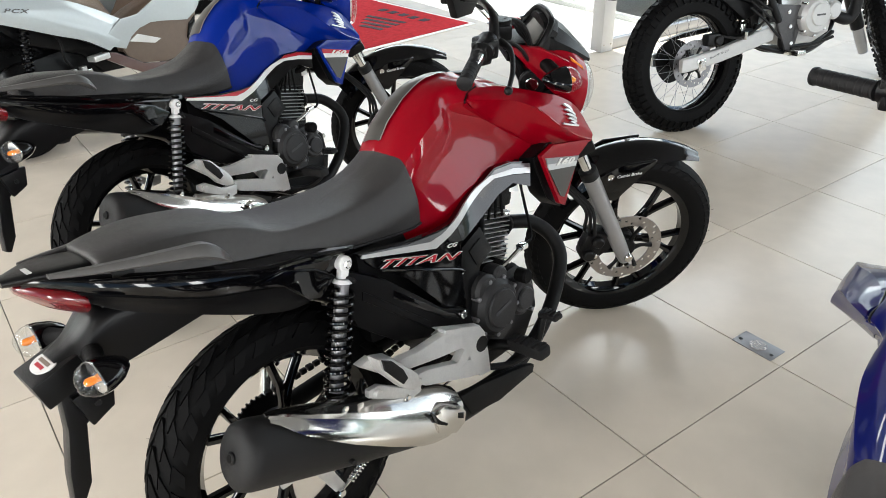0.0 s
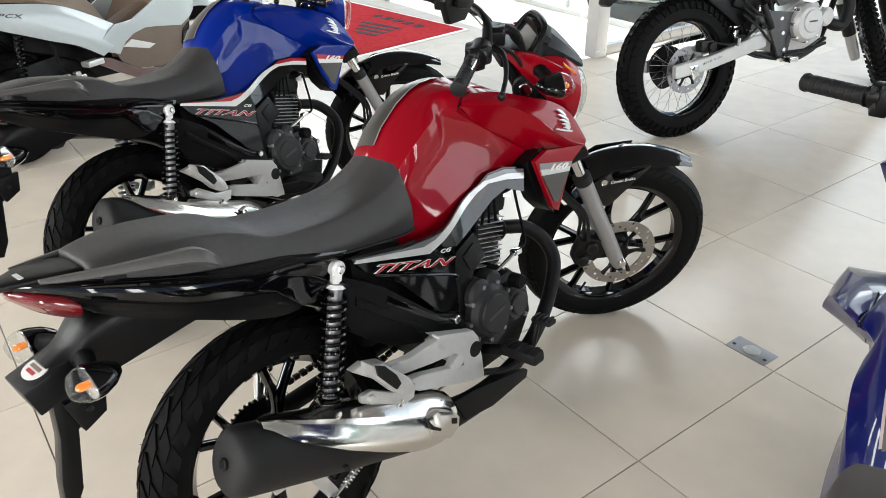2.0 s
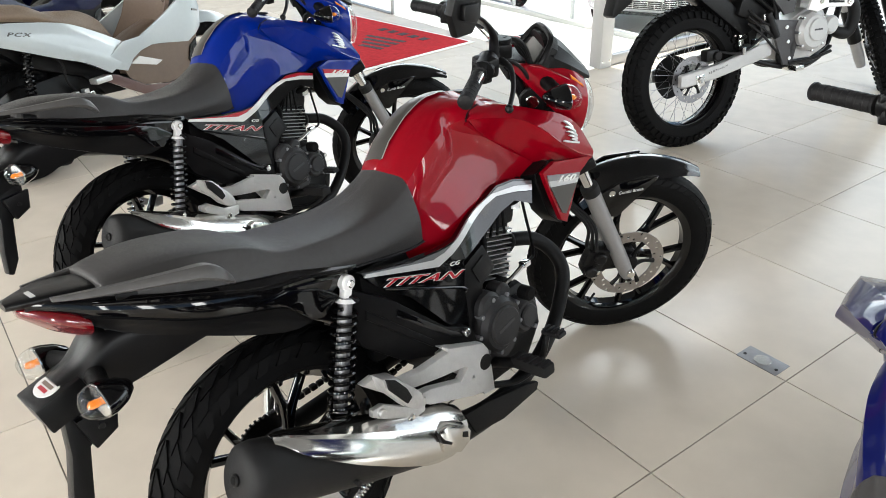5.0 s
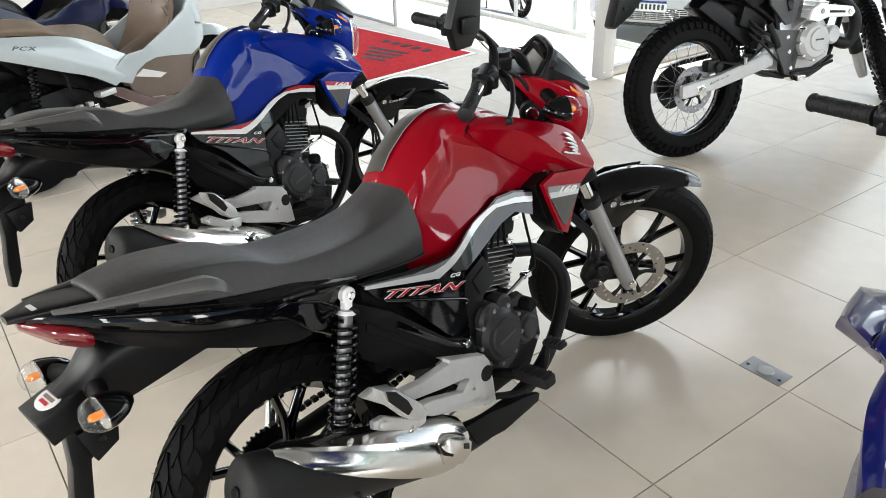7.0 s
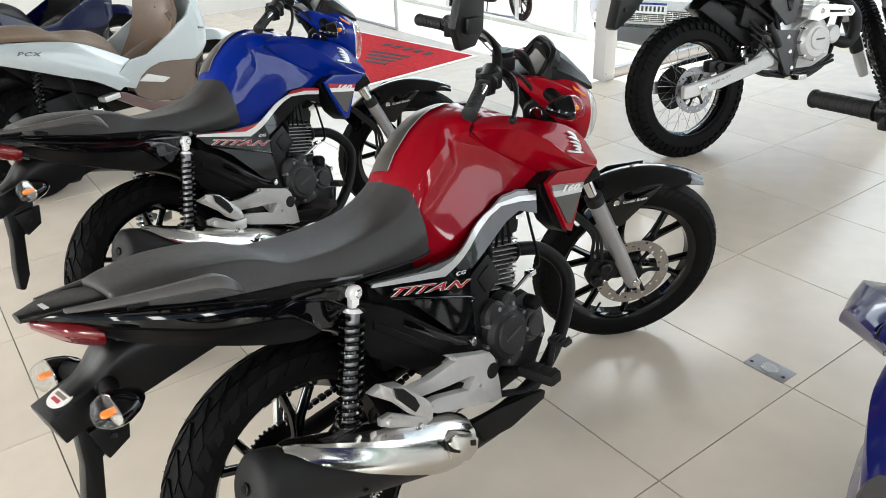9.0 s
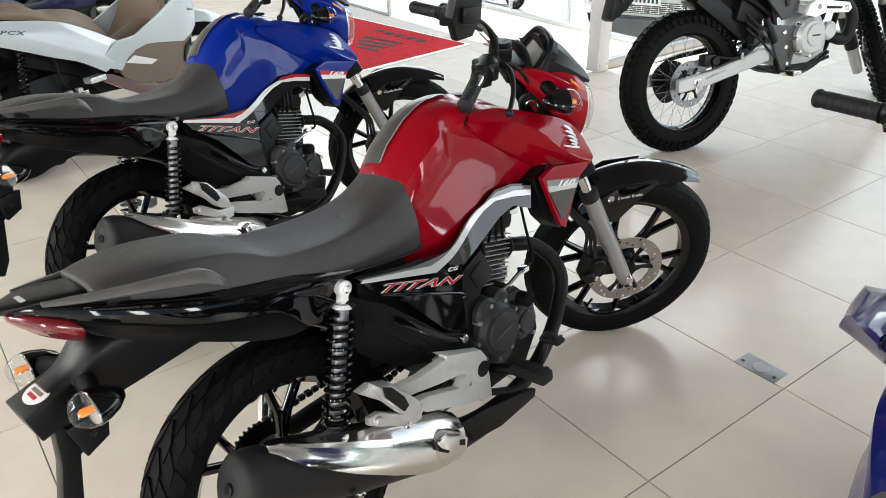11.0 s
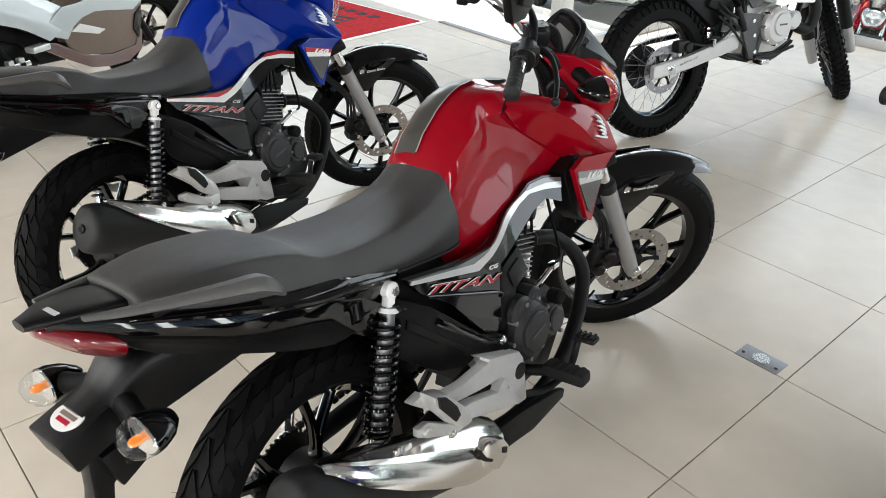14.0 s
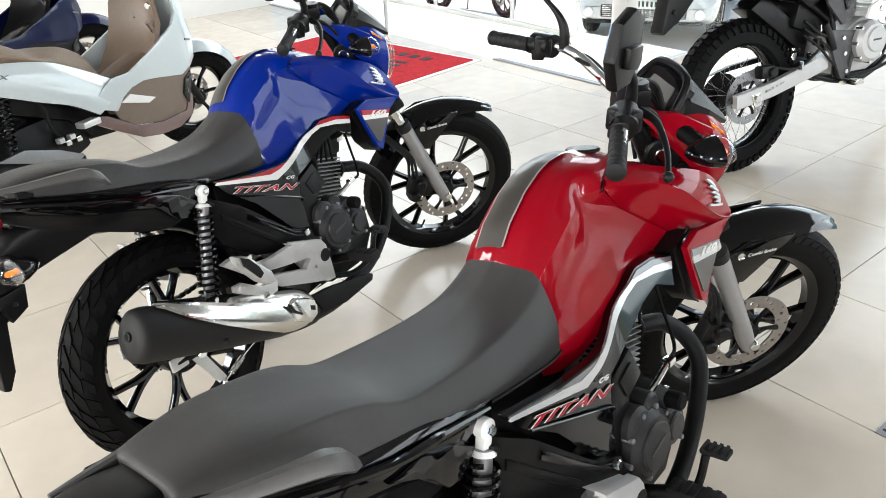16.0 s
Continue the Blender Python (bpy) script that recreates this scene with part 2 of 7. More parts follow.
def lathe(profile, seg=48, bm=None, m=None, a0=0.0, a1=360.0):
    """Turns a profile of (radius, offset) round the local y axis; closed profile, full turn."""
    rings = []
    full = abs(a1 - a0 - 360) < 1e-6
    steps = seg if full else seg + 1
    for k in range(steps):
        a = radians(a0 + (a1 - a0) * k / seg)
        rings.append([Vector((r * math.cos(a), y, r * math.sin(a))) for r, y in profile])
    if m is not None:
        rings = [[m @ v for v in r] for r in rings]
    return skin(rings, not full, full, bm)


def disk(r, y0, y1, bev=0.0, seg=32, bm=None, m=None):
    """A round plate or short cylinder about the y axis, from y0 to y1."""
    bm = bm or bmesh.new()
    b = bev
    prof = [(r - b, y0), (r, y0 + b), (r, y1 - b), (r - b, y1)] if b else [(r, y0), (r, y1)]
    rings = []
    for rr, y in prof:
        rings.append([Vector((rr * math.cos(2 * math.pi * k / seg), y, rr * math.sin(2 * math.pi * k / seg))) for k in range(seg)])
    if m is not None:
        rings = [[m @ v for v in r_] for r_ in rings]
    return skin(rings, True, False, bm)


def box(c, size, bev=0.0, bm=None, m=None):
    bm2 = bmesh.new()
    bmesh.ops.create_cube(bm2, size=1)
    bmesh.ops.scale(bm2, vec=size, verts=bm2.verts)
    if bev:
        bmesh.ops.bevel(bm2, geom=bm2.edges[:], offset=bev, segments=2, affect="EDGES", profile=0.6)
    bmesh.ops.translate(bm2, vec=c, verts=bm2.verts)
    if m is not None:
        bmesh.ops.transform(bm2, matrix=m, verts=bm2.verts)
    if bm is None:
        return bm2
    return merge(bm, bm2)


def merge(bm, other):
    me = bpy.data.meshes.new("tmp")
    other.to_mesh(me)
    other.free()
    bm.from_mesh(me)
    bpy.data.meshes.remove(me)
    return bm


def plate(outline, y0, y1, warp=None, cut=0.0, bev=0.0, bm=None, m=None, rounded=0):
    """A panel: an outline of (x, z) drawn out from y0 to y1, bowed by warp(x, z) added to y."""
    b = bmesh.new()
    if rounded:
        outline = [(p.x, p.y) for p in spline([(x, z, 0) for x, z in outline], rounded, True)]
    f = b.faces.new([b.verts.new((x, y0, z)) for x, z in outline])
    if cut:
        xs, zs = [p[0] for p in outline], [p[1] for p in outline]
        for lo, hi, axis in ((min(xs), max(xs), 0), (min(zs), max(zs), 2)):
            k = lo + cut
            while k < hi - cut * 0.3:
                co, no = [0, 0, 0], [0, 0, 0]
                co[axis], no[axis] = k, 1
                bmesh.ops.bisect_plane(b, geom=b.verts[:] + b.edges[:] + b.faces[:], plane_co=co, plane_no=no, dist=1e-5)
                k += cut
    bmesh.ops.triangulate(b, faces=[f for f in b.faces if len(f.verts) > 4])
    r = bmesh.ops.extrude_face_region(b, geom=b.faces[:])
    bmesh.ops.translate(b, vec=(0, y1 - y0, 0), verts=[v for v in r["geom"] if isinstance(v, bmesh.types.BMVert)])
    if bev:
        es = [e for e in b.edges if len(e.link_faces) == 2 and e.calc_face_angle(0) > 1.2]
        bmesh.ops.bevel(b, geom=es, offset=bev, segments=2, affect="EDGES", profile=0.6, clamp_overlap=True)
    if warp:
        for v in b.verts:
            v.co.y += warp(v.co.x, v.co.z)
    if m is not None:
        bmesh.ops.transform(b, matrix=m, verts=b.verts)
    return merge(bm, b) if bm is not None else b


def sheet(a, b, n=8, bulge=0.0, thick=0.004, smooth=6, axis=(0, 1, 0)):
    """A bowed panel ruled between two 3D curves, bulging along axis, with a thickness."""
    A, B = (spline(a, smooth), spline(b, smooth)) if smooth else ([Vector(p) for p in a], [Vector(p) for p in b])
    bm = bmesh.new()
    ax = Vector(axis)
    grid = []
    for p, q in zip(A, B):
        grid.append([bm.verts.new(p.lerp(q, j / n) + ax * (bulge * math.sin(math.pi * j / n))) for j in range(n + 1)])
    for r, s in zip(grid, grid[1:]):
        for j in range(n):
            bm.faces.new((r[j], r[j + 1], s[j + 1], s[j]))
    bmesh.ops.recalc_face_normals(bm, faces=bm.faces)
    bmesh.ops.solidify(bm, geom=bm.faces[:], thickness=thick)
    return bm


def ribbon(path, width, y, thick=0.002):
    """A flat stripe of given width (one or one each) along an (x, z) path at depth y (one or one each)."""
    P = [Vector((a, 0, b)) for a, b in path]
    W = width if isinstance(width, (list, tuple)) else [width] * len(P)
    Y = y if isinstance(y, (list, tuple)) else [y] * len(P)
    bm = bmesh.new()
    rows = []
    for i, p in enumerate(P):
        d0 = (P[i] - P[i - 1]).normalized() if i else (P[1] - P[0]).normalized()
        d1 = (P[i + 1] - P[i]).normalized() if i + 1 < len(P) else d0
        t = (d0 + d1).normalized()
        nrm = Vector((-t.z, 0, t.x)) / max(0.5, t.dot(d0))
        rows.append([p + nrm * W[i] / 2 + Vector((0, Y[i], 0)), p - nrm * W[i] / 2 + Vector((0, Y[i], 0))])
    vs = [[bm.verts.new(v) for v in r] for r in rows]
    for a, b in zip(vs, vs[1:]):
        bm.faces.new((a[0], a[1], b[1], b[0]))
    r = bmesh.ops.extrude_face_region(bm, geom=bm.faces[:])
    bmesh.ops.translate(bm, vec=(0, thick, 0), verts=[v for v in r["geom"] if isinstance(v, bmesh.types.BMVert)])
    return bm


def text_mesh(body, size, shear=0.0, extrude=0.0008, space=1.0, bold=0.0):
    """Letters as a bmesh in the x, z plane, facing -y, centred."""
    cu = bpy.data.curves.new("txt", "FONT")
    cu.body, cu.size, cu.shear, cu.extrude, cu.space_character, cu.offset = body, size, shear, extrude, space, bold
    cu.align_x, cu.align_y = "CENTER", "CENTER"
    cu.resolution_u = 3
    ob = bpy.data.objects.new("txt", cu)
    scene.collection.objects.link(ob)
    dg = bpy.context.evaluated_depsgraph_get()
    me = bpy.data.meshes.new_from_object(ob.evaluated_get(dg))
    bm = bmesh.new()
    bm.from_mesh(me)
    bpy.data.objects.remove(ob)
    bpy.data.curves.remove(cu)
    bpy.data.meshes.remove(me)
    bmesh.ops.transform(bm, matrix=pose(0, 0, 0, 90), verts=bm.verts)
    return bm


def moved(bm, m):
    bmesh.ops.transform(bm, matrix=m, verts=bm.verts)
    return bm


def coil(p0, p1, r, wire, turns, seg=6, per=14):
    """A spring from p0 to p1."""
    a, b = Vector(p0), Vector(p1)
    d = (b - a)
    u = d.normalized()
    s = u.orthogonal().normalized()
    t = u.cross(s)
    n = int(turns * per)
    pts = [a + d * (k / n) + (s * math.cos(2 * math.pi * k / per) + t * math.sin(2 * math.pi * k / per)) * r for k in range(n + 1)]
    return tube(pts, wire, seg, smooth=False)


# ---- wheels ----
def tyre_bm(R, w, rim_r, seg=72):
    """A round-section tyre, axis along y."""
    h = R - rim_r
    prof = []
    for k in range(15):
        a = math.pi * k / 14
        prof.append((rim_r + h * math.sin(a) ** 0.75, -w / 2 * math.cos(a) * (1.0 if 0.1 < k / 14 < 0.9 else 0.92)))
    prof += [(rim_r - 0.012, w * 0.36), (rim_r - 0.012, -w * 0.36)]
    return lathe(prof, seg)


def tread_bm(R, w, rim_r, n, kind):
    """Blocks that stand proud of a tyre's crown, cut in rows as the tread is."""
    bm = bmesh.new()
    h = R - rim_r

    def surf(ang, t, lift):
        a = math.pi / 2 + t * math.pi / 2
        r = rim_r + h * math.sin(a) ** 0.75 + lift * math.sin(a)
        return Vector((r * math.cos(ang), -w / 2 * math.cos(a) + lift * -math.cos(a), r * math.sin(ang)))

    def block(a0, a1, t0, t1, skew, lift):
        top = [surf(a0 + skew * abs(t0), t0, lift), surf(a1 + skew * abs(t0), t0, lift), surf(a1 + skew * abs(t1), t1, lift), surf(a0 + skew * abs(t1), t1, lift)]
        low = [surf(a0 + skew * abs(t0), t0, -0.002), surf(a1 + skew * abs(t0), t0, -0.002), surf(a1 + skew * abs(t1), t1, -0.002), surf(a0 + skew * abs(t1), t1, -0.002)]
        vt, vl = [bm.verts.new(p) for p in top], [bm.verts.new(p) for p in low]
        bm.faces.new(vt)
        for i in range(4):
            j = (i + 1) % 4
            bm.faces.new((vl[i], vl[j], vt[j], vt[i]))

    step = 2 * math.pi / n
    for k in range(n):
        a = k * step
        if kind == "road":
            for s in (-1, 1):
                block(a, a + step * 0.66, 0.03 * s, 0.30 * s, 0.50, 0.0060)
                block(a + step * 0.10, a + step * 0.72, 0.33 * s, 0.56 * s, 0.50, 0.0060)
                block(a + step * 0.46, a + step * 0.98, 0.58 * s, 0.82 * s, 0.34, 0.0048)
        elif kind == "front":
            for s in (-1, 1):
                block(a, a + step * 0.74, 0.05 * s, 0.50 * s, 0.22, 0.0028)
                block(a + step * 0.2, a + step * 0.8, 0.54 * s, 0.72 * s, 0.22, 0.0028)
        else:
            o = step * 0.5 * (k % 2)
            block(a, a + step * 0.55, -0.17, 0.17, 0, 0.010)
            for s in (-1, 1):
                block(a + step * 0.5, a + step * 1.05, 0.24 * s, 0.46 * s, 0.0, 0.010)
                block(a + o * 0.2, a + step * 0.6, 0.52 * s, 0.76 * s, 0.0, 0.009)
    # moulding nibs of a new tyre
    if kind != "knobby":
        for k in range(0, n, 2):
            t = (-0.45, -0.1, 0.2, 0.5)[(k // 2) % 4]
            a = k * step + 0.02
            q = [surf(a - 0.0022, t, 0.004), surf(a + 0.0022, t, 0.004), surf(a, t + 0.012, 0.004)]
            vs = [bm.verts.new(p) for p in q]
            tip = bm.verts.new(surf(a + 0.004, t, 0.016))
            for i in range(3):
                bm.faces.new((vs[i], vs[(i + 1) % 3], tip))
    return bm


def cast_wheel(parent, c, R, w, rim_r, disc=True, front=True):
    """A black cast wheel with six forked spokes, its tyre, and a drilled disc."""
    wl = new("wheel")
    wl.parent = parent
    wl.matrix_basis = Matrix.Translation(c)
    tagged(wl, "black cast alloy wheel with split spokes")
    part("tyre", tyre_bm(R, w, rim_r), "rubber", wl, "new black rubber tyre")
    part("tread", tread_bm(R, w, rim_r, 60 if front else 34, "front" if front else "road"), "rubber", wl)
    hw = w * 0.36
    rim = [(rim_r + 0.010, -hw), (rim_r + 0.010, -hw + 0.006), (rim_r - 0.006, -hw + 0.009), (rim_r - 0.020, -0.012), (rim_r - 0.020, 0.012),
           (rim_r - 0.006, hw - 0.009), (rim_r + 0.010, hw - 0.006), (rim_r + 0.010, hw), (rim_r - 0.012, hw), (rim_r - 0.032, 0.014), (rim_r - 0.032, -0.014), (rim_r - 0.012, -hw)]
    part("rim", lathe(rim, 72), "gloss", wl)
    hub = disk(0.042, -0.045, 0.045, 0.006, 32)
    disk(0.055, -0.012, 0.012, 0.004, 32, hub)
    part("hub", hub, "matte", wl)
    ro = rim_r - 0.024
    for k in range(6):
        a = 2 * math.pi * k / 6 + (0.82 if front else 0.3)
        bm = bmesh.new()
        for s in (-1, 1):
            pts = [(0.045, 0.0), (0.085, 0.02 * s), (0.13, 0.075 * s), (ro, 0.19 * s)]
            P = [Vector((r * math.cos(a + t), 0, r * math.sin(a + t))) for r, t in pts]
            rings = []
            for p, wd, th in zip(spline(P, 5), [0.013] * 5 + [0.010] * 5 + [0.009] * 6, [0.013] * 16):
                q = p.normalized()
                t = Vector((-q.z, 0, q.x))
                rings.append([p + t * wd + Vector((0, -th * 0.5, 0)), p + t * wd * 0.5 + Vector((0, -th, 0)), p - t * wd * 0.5 + Vector((0, -th, 0)),
                              p - t * wd + Vector((0, -th * 0.5, 0)), p - t * wd + Vector((0, th * 0.5, 0)), p + t * wd + Vector((0, th * 0.5, 0))])
            skin(rings, True, False, bm)
        part("spoke", bm, "gloss", wl)
    part("valve", tube([(rim_r * math.cos(4.3) * 0.87, -0.01, rim_r * math.sin(4.3) * 0.87), (rim_r * math.cos(4.3) * 0.72, -0.012, rim_r * math.sin(4.3) * 0.72)], 0.004, 8), "rubber", wl)
    if disc:
        d = brake_disc(wl, -0.062, 0.12, 0.083)
    return wl


def brake_disc(parent, y, r1, r0, holes=32, mat="disc"):
    """A drilled disc with its carrier arms; the holes go through."""
    bm = bmesh.new()
    n = holes
    rm = (r1 + r0) / 2
    hr = 0.0052
    rings = []
    for yy in (y - 0.002, y + 0.002):
        cells = []
        for k in range(n):
            a0, a1 = 2 * math.pi * k / n, 2 * math.pi * (k + 1) / n
            am = (a0 + a1) / 2
            rr = rm + (0.011 if k % 3 == 0 else -0.011 if k % 3 == 1 else 0.0)
            out = [(r0, a0), (r0, am), (r0, a1), (rm, a1), (r1, a1), (r1, am), (r1, a0), (rm, a0)]
            O = [Vector((q * math.cos(a), yy, q * math.sin(a))) for q, a in out]
            c = Vector((rr * math.cos(am), yy, rr * math.sin(am)))
            H = [c + (p - c).normalized() * hr for p in O]
            cells.append((O, H))
        rings.append(cells)
    for k in range(n):
        (O0, H0), (O1, H1) = rings[0][k], rings[1][k]
        v = [[bm.verts.new(p) for p in L] for L in (O0, H0, O1, H1)]
        for i in range(8):
            j = (i + 1) % 8
            bm.faces.new((v[0][i], v[0][j], v[1][j], v[1][i]))
            bm.faces.new((v[2][j], v[2][i], v[3][i], v[3][j]))
            bm.faces.new((v[1][i], v[1][j], v[3][j], v[3][i]))
            if i in (0, 1, 4, 5):
                bm.faces.new((v[0][j], v[0][i], v[2][i], v[2][j]))
    bmesh.ops.remove_doubles(bm, verts=bm.verts, dist=1e-6)
    d = part("brake_disc", bm, mat, parent, "drilled steel brake disc", smooth=30)
    for k in range(6):
        a = 2 * math.pi * k / 6
        P = [Vector((q * math.cos(a + t), y - 0.004, q * math.sin(a + t))) for q, t in ((0.03, 0), (0.055, 0.1), (r0 + 0.004, 0.02))]
        part("carrier_arm", tube(P, [0.010, 0.006, 0.008], 6, 4), "engine", parent)
    part("disc_carrier", disk(0.034, y - 0.010, y + 0.006, 0.003, 24), "engine", parent)
    return d


# ---- street motorcycle ----
STEER_RAKE = 26.0
AXLE_F, R_F, R_R = 1.30, 0.305, 0.301


def mirror_y(bm):
    bmesh.ops.scale(bm, vec=(1, -1, 1), verts=bm.verts)
    bmesh.ops.reverse_faces(bm, faces=bm.faces[:])
    return bm


def ring_of(half, n=5):
    """A closed ring in y, z from a half outline (top centre to bottom)."""
    h = spline([(y, z, 0) for y, z in half], n)
    pts = [(p.x, p.y) for p in h]
    return pts + [(-y, z) for y, z in reversed(pts[1:])]


def loft_x(stations, n=5, m=6):
    """A body along x through rings given as (x, half outline); m steps between stations."""
    k = len(stations[0][1])
    xs = spline([(x, 0, 0) for x, _ in stations], m)
    tracks = [spline([(h[i][0], h[i][1], 0) for _, h in stations], m) for i in range(k)]
    rings = []
    for j, x in enumerate(xs):
        rings.append([Vector((x.x, y, z)) for y, z in ring_of([(max(0.0, t[j].x), t[j].y) for t in tracks], n)])
    return skin(rings)


def indicator(parent, c, inner, lens_dir, name="turn_signal", scale=1.0):
    """A turn signal at c: rubber stalk from inner, black shell, clear lens facing lens_dir along x, amber bulb."""
    ts = new(name)
    ts.parent = parent
    ts.matrix_basis = Matrix.Translation(c)
    tagged(ts, "small clear turn signal with an amber bulb")
    d = Vector(inner) - Vector(c)
    part("stalk", tube([d, d * 0.6, d * 0.18], [0.019 * scale, 0.017 * scale, 0.020 * scale], 14), "rubber", ts, "black rubber stalk")
    out = -1 if d.y > 0 else 1

    def ring(f, r, shift=0.0):
        return [Vector((f * lens_dir * scale, (0.040 * math.cos(a) * r + shift * out) * scale, 0.030 * math.sin(a) * r * (1 - 0.22 * math.cos(a) * out) * scale)) for a in (2 * math.pi * k / 24 for k in range(24))]

    part("shell", skin([ring(f, r, sh) for f, r, sh in ((-0.050, 0.10, -0.012), (-0.044, 0.38, -0.008), (-0.026, 0.76, -0.003), (-0.004, 0.98, 0), (0.010, 1.04, 0))]), "gloss", ts, "glossy black shell", smooth=35)
    part("lens", skin([ring(f, r) for f, r in ((0.0105, 1.02), (0.022, 0.98), (0.036, 0.78), (0.044, 0.42), (0.046, 0.10))]), "clear", ts, "clear lens")
    part("reflector_bowl", skin([ring(f, r) for f, r in ((0.008, 0.93), (0.0125, 0.90))]), "reflector", ts)
    part("bulb", skin([ring(f, r) for f, r in ((0.012, 0.20), (0.020, 0.24), (0.028, 0.22), (0.033, 0.10))]), "orange", ts, "amber bulb")
    return ts


def street_bike(paint, label, m, stripe=("decal_mid", "decal_silver", "decal_grey"), steer=-40.0, sticker=True, bar_at=(0, 0, 0), bar_roll=-3.0, mirrors=True, plain=False, bar_turn=0.0):
    bike = thing("motorcycle", label, "motorcycle", m, "motorcycles on display")

    # rear wheel, swingarm, chain case
    RX, RY = 0.004, -0.026
    rw = cast_wheel(bike, (RX, RY, R_R), R_R, 0.104, 0.230, False, False)
    drum = disk(0.066, -0.052, 0.05, 0.008, 36)
    disk(0.050, -0.060, -0.050, 0.004, 36, drum)
    part("drum", drum, "engine", rw)
    for s in (-1, 1):
        sw = tube([(0.50, 0.075 * s, 0.335), (0.25, RY + 0.095 * s, 0.325), (0.06, RY + 0.10 * s, 0.312), (-0.065, RY + 0.10 * s, 0.306)], [0.024, 0.024, 0.022, 0.018], 10)
        part("swingarm", sw, "matte", bike)
        part("chain_adjuster", box((-0.058, RY + 0.112 * s, 0.306), (0.050, 0.010, 0.034), 0.003), "alloy", bike)
        part("axle_nut", disk(0.014, -0.010, 0.010, 0.002, 6, None, pose(RX, RY + 0.122 * s, R_R)), "steel", bike)
    bm = bmesh.new()
    for k in range(64):
        f = k / 64
        run = [(0.50, 0.40), (0.02, 0.375), (-0.06, 0.345), (-0.080, R_R), (-0.06, 0.258), (0.02, 0.226), (0.50, 0.32)]
        acc = [0.0]
        for p, q in zip(run, run[1:]):
            acc.append(acc[-1] + math.hypot(q[0] - p[0], q[1] - p[1]))
        d = f * acc[-1]
        j = max(i for i in range(len(run) - 1) if acc[i] <= d)
        g = (d - acc[j]) / (acc[j + 1] - acc[j])
        x, z = run[j][0] + (run[j + 1][0] - run[j][0]) * g, run[j][1] + (run[j + 1][1] - run[j][1]) * g
        ang = math.degrees(math.atan2(run[j + 1][1] - run[j][1], run[j + 1][0] - run[j][0]))
        box((0, 0, 0), (0.0155, 0.012 if k % 2 else 0.016, 0.012), 0.002, bm, pose(x, RY + 0.085, z, 0, -ang, 0))
    part("chain", bm, "engine", bike, "dark drive chain")
    spr = disk(0.080, 0.078, 0.084, 0.001, 40, None, pose(RX, RY, R_R))
    for k in range(40):
        a = 2 * math.pi * k / 40
        box((0, 0, 0), (0.006, 0.005, 0.007), 0.001, spr, pose(RX + 0.082 * math.cos(a), RY + 0.081, R_R + 0.082 * math.sin(a), 0, -math.degrees(a) + 90, 0))
    part("sprocket", spr, "engine", bike)
    # rear brake arm and rod
    part("brake_arm", plate([(-0.022, 0.318), (0.020, 0.312), (0.082, 0.168), (0.058, 0.158)], RY - 0.082, RY - 0.074, bev=0.001), "alloy", bike, "bare alloy brake arm")
    part("brake_rod", tube([(0.068, RY - 0.084, 0.168), (0.22, -0.100, 0.215), (0.50, -0.10, 0.25)], 0.0040, 8), "chrome", bike)
    part("rod_spring", coil((0.090, RY - 0.086, 0.176), (0.150, -0.103, 0.194), 0.0075, 0.0016, 7), "chrome", bike)
    part("rod_nut", disk(0.010, -0.012, 0.012, 0.002, 6, None, pose(0.060, RY - 0.084, 0.166)), "chrome", bike)

    # shock absorbers
    for s in (-1, 1):
        sh = new("shock_absorber")
        sh.parent = bike
        tagged(sh, "black twin shock absorber with a coil spring")
        top, bot = Vector((0.168, 0.137 * s, 0.688)), Vector((0.052, RY * 0.6 + 0.128 * s, 0.318))
        d = bot - top
        part("damper", tube([top + d * 0.08, top + d * 0.72], 0.0150, 16, smooth=False), "dull_steel", sh, "grey damper body")
        part("spring", coil(top + d * 0.13, top + d * 0.76, 0.0245, 0.0044, 14, 8, 18), "gloss", sh, "black coil spring")
        part("lower_body", tube([top + d * 0.70, top + d * 0.93], [0.017, 0.016], 14, smooth=False), "chrome", sh)
        up = d.normalized().to_track_quat("Z", "Y").to_matrix().to_4x4()
        bm = disk(0.0165, -0.011, 0.011, 0.003, 24, None, Matrix.Translation(top))
        box((0, 0, 0), (0.020, 0.018, 0.036), 0.004, bm, Matrix.Translation(top + d * 0.055) @ pose(0, 0, 0, 0, 18))
        tube([top + d * 0.085, top + d * 0.105], [0.016, 0.021], 16, smooth=False, bm=bm)
        part("upper_mount", bm, "silver", sh, "silver alloy shock mount")
        bm = disk(0.009, -0.019 if s < 0 else 0.008, -0.010 if s < 0 else 0.021, 0.002, 6, None, Matrix.Translation(top))
        part("bolt", bm, "chrome", sh)
        part("lower_eye", disk(0.018, -0.014, 0.014, 0.003, 20, None, Matrix.Translation(bot)), "silver", sh)

    # frame tubes, battery box, air box behind the engine
    for s in (-1, 1):
        part("frame_tube", tube([(0.80, 0.03 * s, 0.83), (0.55, 0.06 * s, 0.72), (0.35, 0.085 * s, 0.69), (0.10, 0.09 * s, 0.74), (-0.25, 0.085 * s, 0.83)], 0.013, 10), "matte", bike)
        part("frame_tube", tube([(0.42, 0.08 * s, 0.68), (0.46, 0.085 * s, 0.50), (0.50, 0.085 * s, 0.30)], 0.016, 10), "matte", bike)
    part("down_tube", tube([(0.86, 0, 0.80), (0.80, 0, 0.62), (0.755, 0, 0.40), (0.70, 0, 0.25)], 0.018, 12), "matte", bike)
